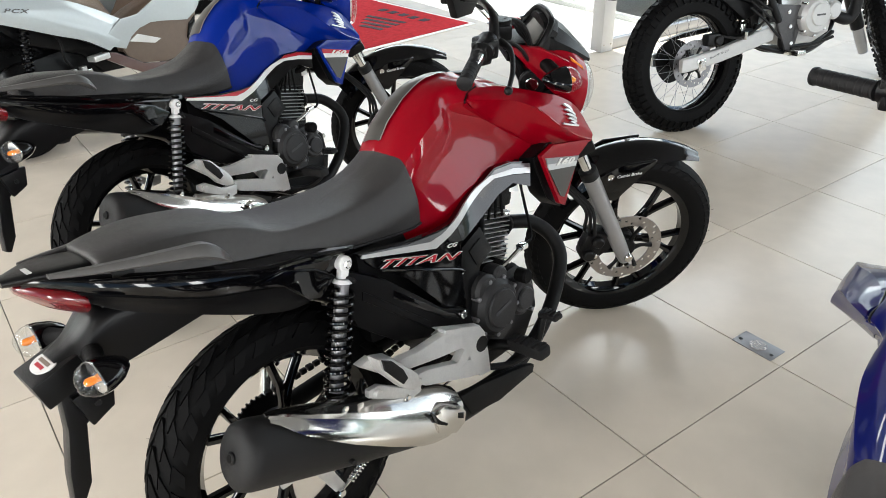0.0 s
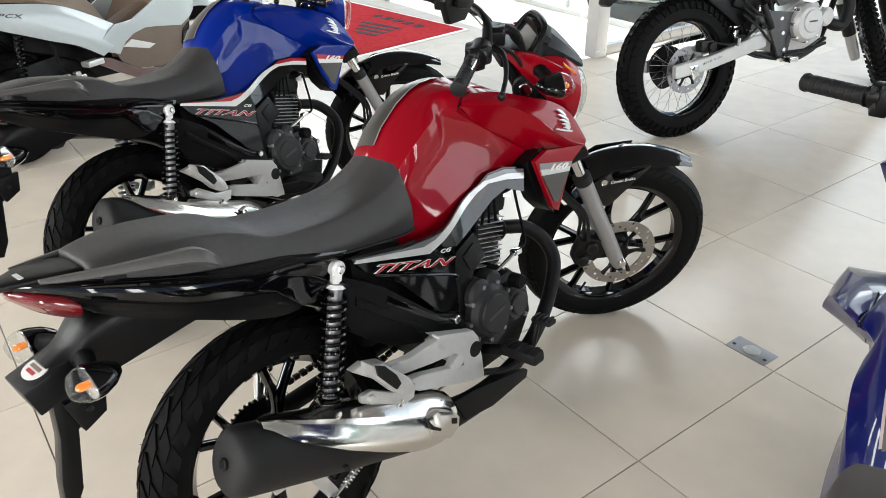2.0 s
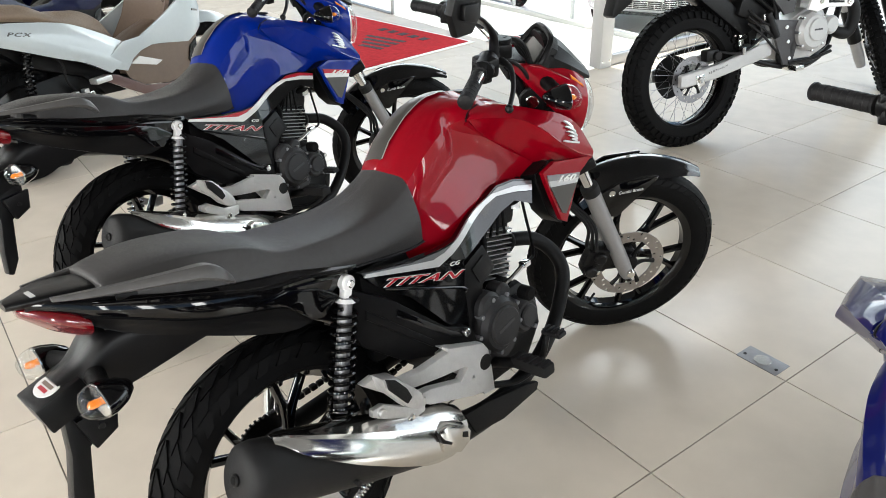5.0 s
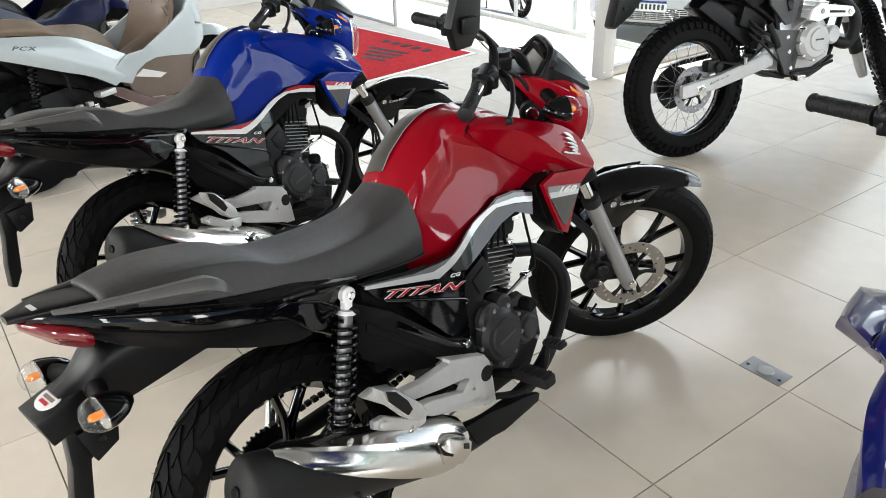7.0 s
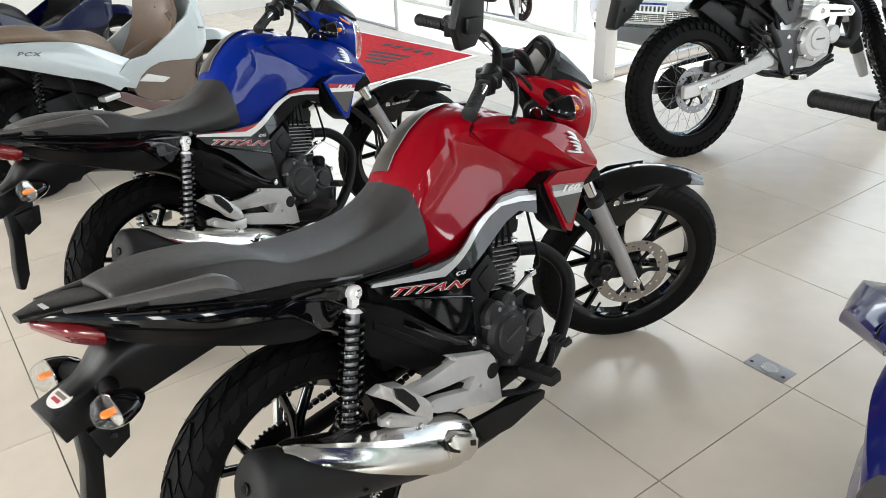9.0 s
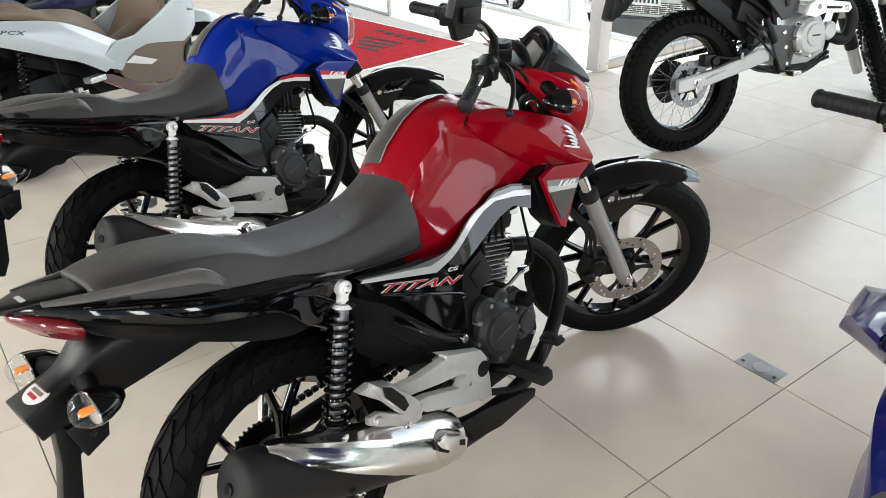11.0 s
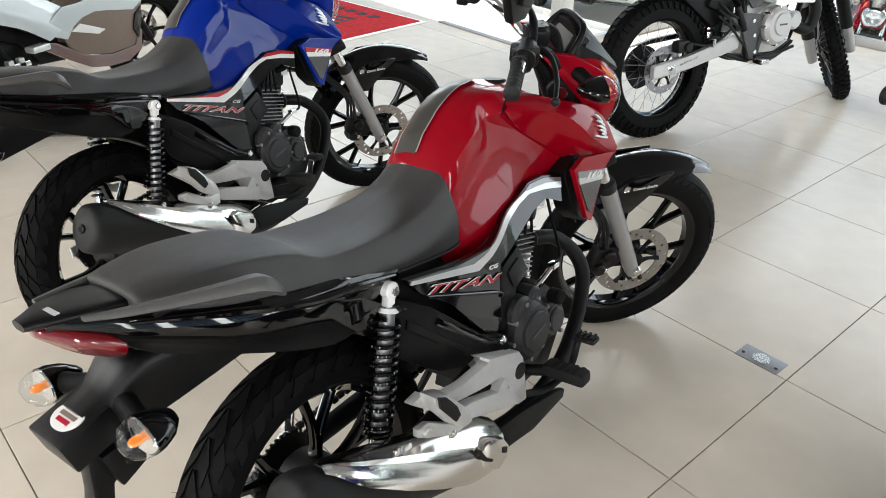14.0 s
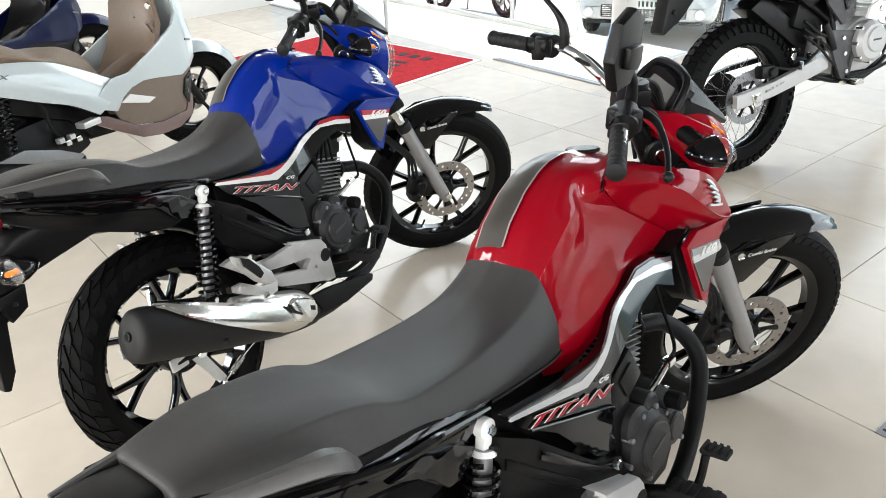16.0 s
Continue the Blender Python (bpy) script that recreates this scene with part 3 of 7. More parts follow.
    part("air_box", box((0.36, 0, 0.56), (0.26, 0.19, 0.24), 0.03), "matte", bike)
    part("inner_fender", tube([(0.30, 0, 0.50), (0.22, 0, 0.62), (0.05, 0, 0.70), (-0.15, 0, 0.745), (-0.27, 0, 0.76)], [0.06, 0.075, 0.072, 0.06, 0.05], 14), "black", bike)

    # engine
    eng = new("engine")
    eng.parent = bike
    tagged(eng, "black air-cooled single-cylinder engine")
    case = plate([(0.43, 0.30), (0.46, 0.43), (0.55, 0.47), (0.68, 0.475), (0.735, 0.42), (0.74, 0.33), (0.68, 0.255), (0.52, 0.25)], -0.145, 0.12, bev=0.014)
    part("crankcase", case, "engine", eng)
    bm = disk(0.071, -0.200, -0.140, 0.012, 44, None, pose(0.544, 0, 0.428))
    disk(0.082, -0.178, -0.140, 0.008, 40, bm, pose(0.546, 0, 0.400))
    disk(0.040, -0.1900, -0.140, 0.008, 30, bm, pose(0.520, 0, 0.480))
    disk(0.026, -0.1860, -0.140, 0.006, 24, bm, pose(0.572, 0, 0.496))
    part("clutch_cover", bm, "cover", eng, "dark grey clutch cover")
    part("cover_plate", disk(0.050, -0.206, -0.194, 0.004, 40, None, pose(0.547, 0, 0.426)), "cover", eng, "dark grey cover plate")
    bm = disk(0.046, -0.188, -0.140, 0.008, 36, None, pose(0.645, 0, 0.405))
    disk(0.030, -0.195, -0.183, 0.004, 32, bm, pose(0.647, 0, 0.404))
    part("oil_filter_cover", bm, "cover", eng)
    for k in range(9):
        a = 2 * math.pi * k / 9 + 0.4
        part("bolt", disk(0.006, -0.193, -0.160, 0.002, 8, None, pose(0.544 + 0.073 * math.cos(a), 0, 0.428 + 0.073 * math.sin(a))), "dull_steel", eng)
    for a in (60, 180, 300):
        part("bolt", disk(0.006, -0.192, -0.170, 0.002, 8, None, pose(0.645 + 0.047 * math.cos(radians(a)), 0, 0.405 + 0.047 * math.sin(radians(a)))), "dull_steel", eng)
    part("oil_cap", disk(0.019, -0.215, -0.180, 0.004, 10, None, pose(0.636, 0, 0.474)), "rubber", eng)
    part("side_cover_left", disk(0.10, 0.105, 0.160, 0.02, 36, None, pose(0.62, 0, 0.38)), "engine", eng)
    # raised bar on the clutch cover
    part("emboss", box((0, 0, 0), (0.058, 0.0015, 0.008), 0.0, None, pose(0.547, -0.2065, 0.428, 0, -14)), "grey", eng)
    cm = Matrix.Translation((0.662, 0, 0.462)) @ pose(0, 0, 0, 0, 14)
    cyl = box((0, 0, 0.075), (0.098, 0.105, 0.15), 0.012, None, cm)
    part("cylinder", cyl, "engine", eng, "dark cylinder between bright fins")
    for k in range(11):
        z = 0.012 + k * 0.0125
        part("cooling_fin", box((0, 0, z), (0.112, 0.150, 0.0030), 0.0010, None, cm), "fin", eng)
    part("cylinder_head", box((0.0, 0, 0.195), (0.135, 0.145, 0.095), 0.02, None, cm), "engine", eng)
    part("spark_plug_cap", tube([cm @ Vector((0.02, -0.06, 0.20)), cm @ Vector((0.05, -0.09, 0.22)), cm @ Vector((0.03, -0.10, 0.27))], 0.011, 10), "rubber", eng)
    bm = tube([(0.575, -0.160, 0.495), (0.62, -0.165, 0.508), (0.672, -0.165, 0.525)], 0.0065, 8)
    box((0.572, -0.158, 0.487), (0.040, 0.03, 0.022), 0.004, bm)
    box((0.680, -0.165, 0.528), (0.026, 0.02, 0.014), 0.003, bm)
    part("clutch_arm", bm, "chrome", eng, "bright clutch lever and cable end")
    part("clutch_cable", tube([(0.685, -0.165, 0.530), (0.735, -0.150, 0.535), (0.775, -0.10, 0.62), (0.80, -0.05, 0.80)], 0.004, 8), "rubber", eng)
    # added dark plate that blocks the bright floor seen past the fins
    part("fin_backing", plate([(0.585, 0.44), (0.80, 0.42), (0.845, 0.66), (0.80, 0.72), (0.60, 0.70)], 0.076, 0.082, bev=0.002), "engine", eng)
    part("carburettor", tube([(0.60, -0.02, 0.60), (0.53, -0.03, 0.60), (0.47, -0.02, 0.59)], [0.028, 0.034, 0.03], 12), "engine", eng)
    part("bash_plate", plate([(0.48, 0.225), (0.72, 0.215), (0.785, 0.30), (0.76, 0.31), (0.70, 0.245), (0.49, 0.25)], -0.07, 0.07, bev=0.004), "matte", eng)

    for k in range(5):
        part("wire", tube([(0.60 + 0.02 * k, -0.085 - 0.006 * k, 0.60), (0.645 + 0.012 * k, -0.10, 0.655 + 0.01 * k), (0.70 + 0.008 * k, -0.095 + 0.01 * k, 0.70), (0.76, -0.07, 0.73 + 0.01 * k)], 0.0038, 6), "rubber", eng)
    part("breather_hose", tube([(0.56, -0.10, 0.50), (0.575, -0.12, 0.56), (0.60, -0.11, 0.62), (0.59, -0.08, 0.68)], 0.009, 10), "rubber", eng)
    part("starter_motor", tube([(0.72, -0.05, 0.475), (0.72, 0.07, 0.475)], 0.028, 16, smooth=False), "engine", eng)
    part("horn_label", box((0.768, -0.072, 0.66), (0.004, 0.030, 0.060), 0.0, None, Matrix.Translation((0.768, -0.072, 0.66)) @ pose(0, 0, 0, 0, 12, 35) @ Matrix.Translation((-0.768, 0.072, -0.66))), "decal_white", eng, "small white printed label")
    for k in range(3):
        part("mount_bolt", disk(0.009, -0.118, -0.106, 0.002, 10, None, pose((0.50, 0.735, 0.76)[k], 0, (0.33, 0.30, 0.40)[k])), "steel", eng)

    # exhaust: header, silencer, heat shield
    ex = new("exhaust")
    ex.parent = bike
    tagged(ex, "matte black exhaust with a bright steel heat shield")
    hp = [(0.735, -0.040, 0.548), (0.775, -0.060, 0.540), (0.828, -0.078, 0.522), (0.862, -0.110, 0.478), (0.858, -0.140, 0.428), (0.818, -0.155, 0.366), (0.760, -0.165, 0.308), (0.680, -0.175, 0.262), (0.575, -0.185, 0.238), (0.460, -0.190, 0.228), (0.350, -0.194, 0.244)]
    part("header_pipe", tube(hp, [0.019] * 8 + [0.022, 0.030, 0.036], 18), "matte", ex)
    part("flange", disk(0.033, -0.006, 0.006, 0.002, 20, None, Matrix.Translation((0.742, -0.046, 0.546)) @ pose(0, 0, 0, 0, 0, -70)), "engine", ex)
    for dz in (-0.026, 0.026):
        part("flange_nut", disk(0.0075, -0.016, 0.010, 0.001, 6, None, Matrix.Translation((0.752, -0.056, 0.546 + dz)) @ pose(0, 0, 0, 0, 0, -70)), "steel", ex)
    part("pipe_guard", plate([(0.345, 0.300), (0.420, 0.292), (0.560, 0.262), (0.610, 0.246), (0.600, 0.226), (0.470, 0.216), (0.375, 0.232)], -0.232, -0.214, bev=0.006), "matte", ex)
    A, B = Vector((0.36, -0.195, 0.240)), Vector((-0.175, -0.200, 0.460))
    u = (B - A).normalized()
    prof = [(0.0, 0.036), (0.05, 0.046), (0.14, 0.057), (0.30, 0.062), (0.50, 0.064), (0.560, 0.064), (0.580, 0.060), (0.590, 0.048), (0.592, 0.020)]
    s_ = Vector((0, 1, 0)).cross(u).normalized()
    if s_.z < 0:
        s_ = -s_
    t_ = u.cross(s_)
    part("silencer", skin([[A + u * x + (s_ * math.cos(a) * r * 1.06 + t_ * math.sin(a) * r * 0.94) for a in (2 * math.pi * k / 36 for k in range(36))] for x, r in prof]), "silencer", ex, "matte black silencer")
    mo = Matrix.Translation(A + u * 0.584) @ u.to_track_quat("Y", "Z").to_matrix().to_4x4()
    part("tail_outlet", disk(0.012, 0.0, 0.014, 0.002, 20, None, mo), "engine", ex)
    # near-black disc painted in for the shaded inside of the outlet
    part("bore_shade", disk(0.008, 0.012, 0.0148, 0.001, 16, None, mo), "rubber", ex)
    part("drain_nipple", disk(0.006, -0.262, -0.245, 0.001, 10, None, pose(0.020, 0, 0.345)), "silencer", ex)
    # heat shield: a creased sheet over the upper outer side
    rows = []
    for x, lo, hi, lift in ((0.030, 12, 62, 0.012), (0.042, -4, 86, 0.018), (0.085, -22, 95, 0.020), (0.125, -30, 98, 0.016), (0.16, -31, 98, 0.013), (0.253, -14, 100, 0.011), (0.36, 6, 100, 0.009), (0.464, 30, 98, 0.009), (0.495, 42, 96, 0.009), (0.522, 58, 93, 0.008), (0.538, 66, 88, 0.007)):
        r = np.interp(x, [q[0] for q in prof], [q[1] for q in prof]) + lift
        row = []
        for k in range(11):
            a = radians(lo + (hi - lo) * k / 10)
            ri = r * (1.05 if k in (4, 5) else 1.0 if k else 0.97)
            row.append(A + u * x + Vector((0, -1, 0)) * math.cos(a) * ri * 0.96 + s_ * math.sin(a) * ri * 1.06)
        rows.append(row)
    bm = bmesh.new()
    g = [[bm.verts.new(p) for p in r] for r in rows]
    for a_, b_ in zip(g, g[1:]):
        for k in range(10):
            bm.faces.new((a_[k], a_[k + 1], b_[k + 1], b_[k]))
    bmesh.ops.recalc_face_normals(bm, faces=bm.faces)
    bmesh.ops.solidify(bm, geom=bm.faces[:], thickness=0.003)
    part("heat_shield", bm, "steel", ex, "bright steel heat shield", smooth=24)
    part("shield_cap", plate([(0.232, 0.338), (0.262, 0.340), (0.306, 0.318), (0.324, 0.290), (0.316, 0.264), (0.285, 0.252), (0.236, 0.282)], -0.272, -0.236, bev=0.010), "steel", ex, "pressed steel shield end", smooth=30)
    # dark plates give the slots their shade; the steel isn't cut
    part("shield_slot_shade", plate([(0.297, 0.302), (0.311, 0.295), (0.309, 0.281), (0.295, 0.289)], -0.2735, -0.268), "engine", ex)
    part("shield_slot_shade", plate([(0.226, 0.342), (0.242, 0.314), (0.262, 0.296), (0.258, 0.292), (0.234, 0.310)], -0.2735, -0.264), "engine", ex)
    for k in range(2):
        part("shield_bolt", disk(0.007, -0.006, 0.002, 0.002, 12, None, Matrix.Translation(A + u * (0.20 + 0.17 * k) + s_ * 0.070 + Vector((0, -0.030, 0)))), "steel", ex)

    # passenger peg bracket, pegs and pedals on the right; a mirrored one on the left
    for s in (-1, 1):
        br = new("peg_bracket")
        br.parent = bike
        tagged(br, "silver cast alloy peg bracket")
        def yy(v):
            return v * -s
        bm = bmesh.new()
        for o in ([(0.339, 0.472), (0.444, 0.435), (0.458, 0.412), (0.462, 0.357), (0.462, 0.303), (0.428, 0.307), (0.405, 0.345), (0.400, 0.390), (0.329, 0.446)],
                  [(0.350, 0.466), (0.405, 0.402), (0.306, 0.418), (0.193, 0.442), (0.180, 0.474), (0.254, 0.463)],
                  [(0.460, 0.303), (0.460, 0.348), (0.363, 0.378), (0.272, 0.408), (0.246, 0.412), (0.240, 0.390), (0.262, 0.372), (0.392, 0.322)],
                  [(0.348, 0.368), (0.372, 0.352), (0.420, 0.385), (0.390, 0.402)]):
            plate(o, -0.222, -0.198, bev=0.005, bm=bm)
        plate([(0.345, 0.462), (0.440, 0.430), (0.450, 0.330), (0.415, 0.345), (0.405, 0.400)], -0.200, -0.130, bev=0.004, bm=bm)
        part("casting", bm, "silver", br)
        # solid dark disc for the shade inside the pivot hole
        bm = disk(0.020, -0.2235, -0.150, 0.002, 28, None, pose(0.444, 0, 0.386))
        if s > 0:
            mirror_y(bm)
        part("pivot_hole_shade", bm, "engine", br)
        bm = plate([(0.112, 0.535), (0.148, 0.521), (0.205, 0.454), (0.215, 0.419), (0.188, 0.421), (0.163, 0.440), (0.118, 0.502)], -0.272, -0.232, bev=0.008)
        plate([(0.088, 0.520), (0.121, 0.524), (0.185, 0.470), (0.166, 0.452)], -0.238, -0.216, bev=0.004, bm=bm)
        if s > 0:
            mirror_y(bm)
        part("passenger_peg", bm, "alloy", br, "folded alloy passenger peg")
        bm = plate([(0.120, 0.530), (0.142, 0.518), (0.166, 0.486), (0.174, 0.462), (0.160, 0.454), (0.122, 0.506)], -0.277, -0.268, bev=0.002)
        if s > 0:
            mirror_y(bm)
        part("peg_rubber", bm, "gripr", br)
        bm = plate([(0.108, 0.448), (0.136, 0.447), (0.194, 0.408), (0.250, 0.402), (0.240, 0.372), (0.213, 0.370), (0.127, 0.417), (0.106, 0.432)], -0.226, -0.212, bev=0.003)
        disk(0.010, -0.236, -0.212, 0.002, 16, bm, pose(0.127, 0, 0.433))
        if s > 0:
            mirror_y(bm)
        part("heel_bracket", bm, "alloy", br)
        # rider's peg
        pg = new("rider_peg")
        pg.parent = bike
        bm = tube([(0.500, yy(-0.12), 0.325), (0.535, yy(-0.24), 0.343)], 0.014, 10, smooth=False)
        part("peg_arm", bm, "engine", pg)
        bm = box((0.540, yy(-0.278), 0.346), (0.040, 0.104, 0.030), 0.008)
        for k in range(5):
            box((0.540, yy(-0.243 - k * 0.018), 0.3615), (0.036, 0.010, 0.003), 0.001, bm)
        part("peg_pad", bm, "gripr", pg, "ribbed black rubber foot peg")
    bm = tube([(0.47, -0.200, 0.30), (0.54, -0.225, 0.285), (0.600, -0.250, 0.315), (0.622, -0.262, 0.380)], 0.0085, 8)
    part("brake_pedal", bm, "engine", bike, "black rear brake pedal")
    bm = box((0.626, -0.280, 0.391), (0.030, 0.055, 0.012), 0.004)
    for k in range(4):
        box((0.626, -0.260 - k * 0.013, 0.399), (0.028, 0.006, 0.006), 0.001, bm)
    part("pedal_pad", bm, "gripr", bike)
    part("gear_lever", tube([(0.60, 0.15, 0.30), (0.70, 0.17, 0.27), (0.76, 0.19, 0.30)], 0.008, 8), "engine", bike)
    st = tube([(0.52, 0.10, 0.26), (0.47, 0.155, 0.13), (0.44, 0.185, 0.042)], 0.010, 8)
    box((0.44, 0.188, 0.044), (0.05, 0.04, 0.006), 0.002, st)
    part("side_stand", st, "matte", bike, "black side stand, down")

    # fuel tank
    tank = new("fuel_tank")
    tank.parent = bike
    tagged(tank, "glossy painted fuel tank")
    # crown, shoulder, upper and lower edge of the knee-scoop wedge, flank, hem
    T = [(0.372, [(0, .795), (.046, .784), (.074, .757), (.082, .732), (.088, .700), (.094, .648)]),
         (0.402, [(0, .846), (.048, .835), (.080, .800), (.089, .768), (.096, .722), (.108, .645)]),
         (0.442, [(0, .892), (.052, .880), (.088, .838), (.094, .802), (.098, .748), (.119, .650)]),
         (0.496, [(0, .932), (.055, .917), (.090, .874), (.094, .838), (.094, .780), (.124, .664)]),
         (0.540, [(0, .953), (.056, .937), (.082, .893), (.088, .868), (.090, .800), (.123, .682)]),
         (0.572, [(0, .962), (.058, .944), (.074, .901), (.0745, .889), (.086, .806), (.120, .694)]),
         (0.615, [(0, .964), (.062, .944), (.096, .905), (.074, .872), (.084, .800), (.116, .702)]),
         (0.660, [(0, .958), (.064, .936), (.098, .890), (.077, .853), (.085, .790), (.110, .700)]),
         (0.700, [(0, .948), (.064, .926), (.100, .876), (.080, .834), (.086, .780), (.104, .698)]),
         (0.760, [(0, .926), (.060, .906), (.096, .842), (.092, .790), (.091, .760), (.096, .690)]),
         (0.800, [(0, .900), (.055, .885), (.094, .812), (.100, .765), (.098, .738), (.096, .700)]),
         (0.838, [(0, .870), (.045, .858), (.094, .770), (.100, .738), (.100, .724), (.097, .704)])]

    def tank_loft():
        xs_ = spline([(q[0], 0, 0) for q in T], 6)
        tr = [spline([(q[1][i][0], q[1][i][1], 0) for q in T], 6) for i in range(6)]
        rings = []
        for j, xv in enumerate(xs_):
            h = [(max(0.0, q[j].x), q[j].y, 0) for q in tr]
            half = [(p.x, p.y) for p in spline(h[:3], 6)] + [(p.x, p.y) for p in spline(h[2:4], 4)[1:]] + [(p.x, p.y) for p in spline(h[3:], 6)[1:]]
            rings.append([Vector((xv.x, y, z)) for y, z in half + [(-y, z) for y, z in reversed(half[1:])]])
        return skin(rings)
    part("tank_shell", tank_loft(), paint, tank, smooth=26)
    # smoke-grey band with a pale outline along the crown
    def crown(x, y):
        xs = [t[0] for t in T]
        z0 = np.interp(x, xs, [t[1][0][1] for t in T])
        z1 = np.interp(x, xs, [t[1][1][1] for t in T])
        y1 = np.interp(x, xs, [t[1][1][0] for t in T])
        return z0 + (z1 - z0) * (abs(y) / y1) ** 2

    def band(y0, y1, x0, x1, lift, taper):
        bm = bmesh.new()
        g = []
        for i in range(25):
            x = x0 + (x1 - x0) * i / 24
            k = 1 - taper * (1 - i / 24)
            row = []
            for j in range(7):
                y = (y0 + (y1 - y0) * j / 6) * k
                row.append(bm.verts.new((x - lift * 0.6, y, crown(x, y) + lift)))
            g.append(row)
        for a_, b_ in zip(g, g[1:]):
            for j in range(6):
                bm.faces.new((a_[j], a_[j + 1], b_[j + 1], b_[j]))
        return bm
    part("tank_band", band(-0.012, 0.046, 0.412, 0.64, 0.0034, 0.0), "decal_dark", tank, "smoke grey tank band", smooth=60)
    for y0, y1 in ((-0.0155, -0.012), (0.046, 0.0495)):
        part("band_edge", band(y0, y1, 0.414, 0.64, 0.0038, 0.0), "decal_edge", tank, smooth=60)
    part("filler_cap", disk(0.034, -0.004, 0.004, 0.003, 32, None, Matrix.Translation((0.705, 0, 0.9455)) @ pose(0, 0, 0, 0, 8) @ pose(0, 0, 0, 90)), "black", tank)

    # added block; fills the gap where bright floor would show under the tank
    part("inner_filler", plate([(0.740, 0.820), (0.800, 0.840), (0.930, 0.760), (0.915, 0.700), (0.840, 0.620), (0.780, 0.650), (0.745, 0.740)], -0.074, 0.074, bev=0.02), "black", bike, "black filler block added behind the shrouds")

    # tank shrouds
    for s in (-1, 1):
        def flip(bm):
            return mirror_y(bm) if s > 0 else bm
        sh = new("tank_shroud")
        sh.parent = bike
        tagged(sh, "painted tank shroud with pale graphics")
        low = [(0.612, -0.098, 0.903), (0.652, -0.088, 0.872), (0.698, -0.081, 0.837), (0.758, -0.098, 0.795), (0.834, -0.106, 0.743), (0.925, -0.136, 0.722), (1.012, -0.152, 0.706)]
        crs = [(0.616, -0.099, 0.908), (0.672, -0.126, 0.899), (0.736, -0.145, 0.880), (0.800, -0.162, 0.840), (0.858, -0.176, 0.788), (0.935, -0.168, 0.742), (1.014, -0.153, 0.709)]
        top = [(0.632, -0.087, 0.917), (0.672, -0.088, 0.922), (0.735, -0.106, 0.911), (0.820, -0.134, 0.880), (0.900, -0.146, 0.848), (0.962, -0.150, 0.804), (1.016, -0.150, 0.730)]
        inn = [(0.640, -0.070, 0.930), (0.690, -0.066, 0.928), (0.745, -0.070, 0.914), (0.805, -0.076, 0.890), (0.875, -0.085, 0.852), (0.935, -0.095, 0.800), (0.990, -0.110, 0.740)]
        part("shroud_side", flip(sheet(low, crs, 6, 0.002, 0.004)), paint, sh, smooth=35)
        part("shroud_top", flip(sheet(crs, top, 6, -0.004, 0.004)), paint, sh, smooth=35)
        part("shroud_inner", flip(sheet(top, inn, 4, 0, 0.004, axis=(0, 0, 1))), paint, sh, smooth=50)
        tuck = [(x, y + 0.026, z - 0.016) for x, y, z in low]
        part("shroud_tuck", flip(sheet(low, tuck, 3, 0, 0.003, axis=(0, 0, 1))), paint, sh, smooth=50)
        part("seam", flip(tube([(x, y + 0.004, z - 0.003) for x, y, z in reversed(low[:6])] + [(0.618, -0.092, 0.911), (0.634, -0.084, 0.918), (0.668, -0.080, 0.926)], 0.0020, 6)), "black", sh)
        # pale wing-shaped emblem and a plain bar below it
        A_, B_ = spline(crs, 6), spline(top, 6)

        def panel(u, v):
            i = min(max(int(u), 0), len(A_) - 2)
            p, q = A_[i].lerp(A_[i + 1], u - i), B_[i].lerp(B_[i + 1], u - i)
            return p.lerp(q, v) + Vector((0, -0.004 * math.sin(math.pi * min(1.0, max(0.0, v))), 0))

        def face(u, v, lift):
            n_ = (panel(u + 0.3, v) - panel(u - 0.3, v)).cross(panel(u, v + 0.05) - panel(u, v - 0.05)).normalized()
            return panel(u, v) + n_ * (lift if n_.y < 0 else -lift)

        def decal(name, rows_, mat):
            bm = bmesh.new()
            lay = [[[bm.verts.new(face(u, v, z)) for u, v in r_] for r_ in rows_] for z in (0.0020, 0.0066)]
            for r_, q_ in zip(lay[1], lay[1][1:]):
                bm.faces.new((r_[0], r_[1], q_[1], q_[0]))
            for e in (0, 1):
                for i in range(len(rows_) - 1):
                    bm.faces.new((lay[0][i][e], lay[0][i + 1][e], lay[1][i + 1][e], lay[1][i][e]))
            for i in (0, -1):
                bm.faces.new((lay[0][i][0], lay[0][i][1], lay[1][i][1], lay[1][i][0]))
            bmesh.ops.recalc_face_normals(bm, faces=bm.faces)
            part(name, flip(bm), mat, sh)
        for k, (tu, tv, ru, rv) in enumerate(((24.0, 0.73, 26.9, 0.66), (24.4, 0.57, 27.8, 0.58), (24.8, 0.43, 28.3, 0.48), (25.4, 0.33, 28.4, 0.38), (26.2, 0.25, 28.2, 0.29)) if not plain else ()):
            rows_ = []
            for i in range(8):
                f = i / 7
                cu, cv = ru + (tu - ru) * f, rv + (tv - rv) * f + 0.03 * math.sin(f * math.pi)
                hw_ = 0.008 + 0.036 * math.sin((0.25 + 0.70 * f) * math.pi)
                rows_.append([(cu - 0.5 * hw_, cv - hw_), (cu + 0.5 * hw_, cv + hw_)])
            decal("emblem_feather", rows_, "decal_silver")
        if not plain:
            decal("name_bar", [[(23.9 + 5.2 * f, 0.02 + 0.24 * f), (24.0 + 5.2 * f, 0.085 + 0.24 * f)] for f in (0, 0.25, 0.5, 0.75, 1)], "decal_silver")
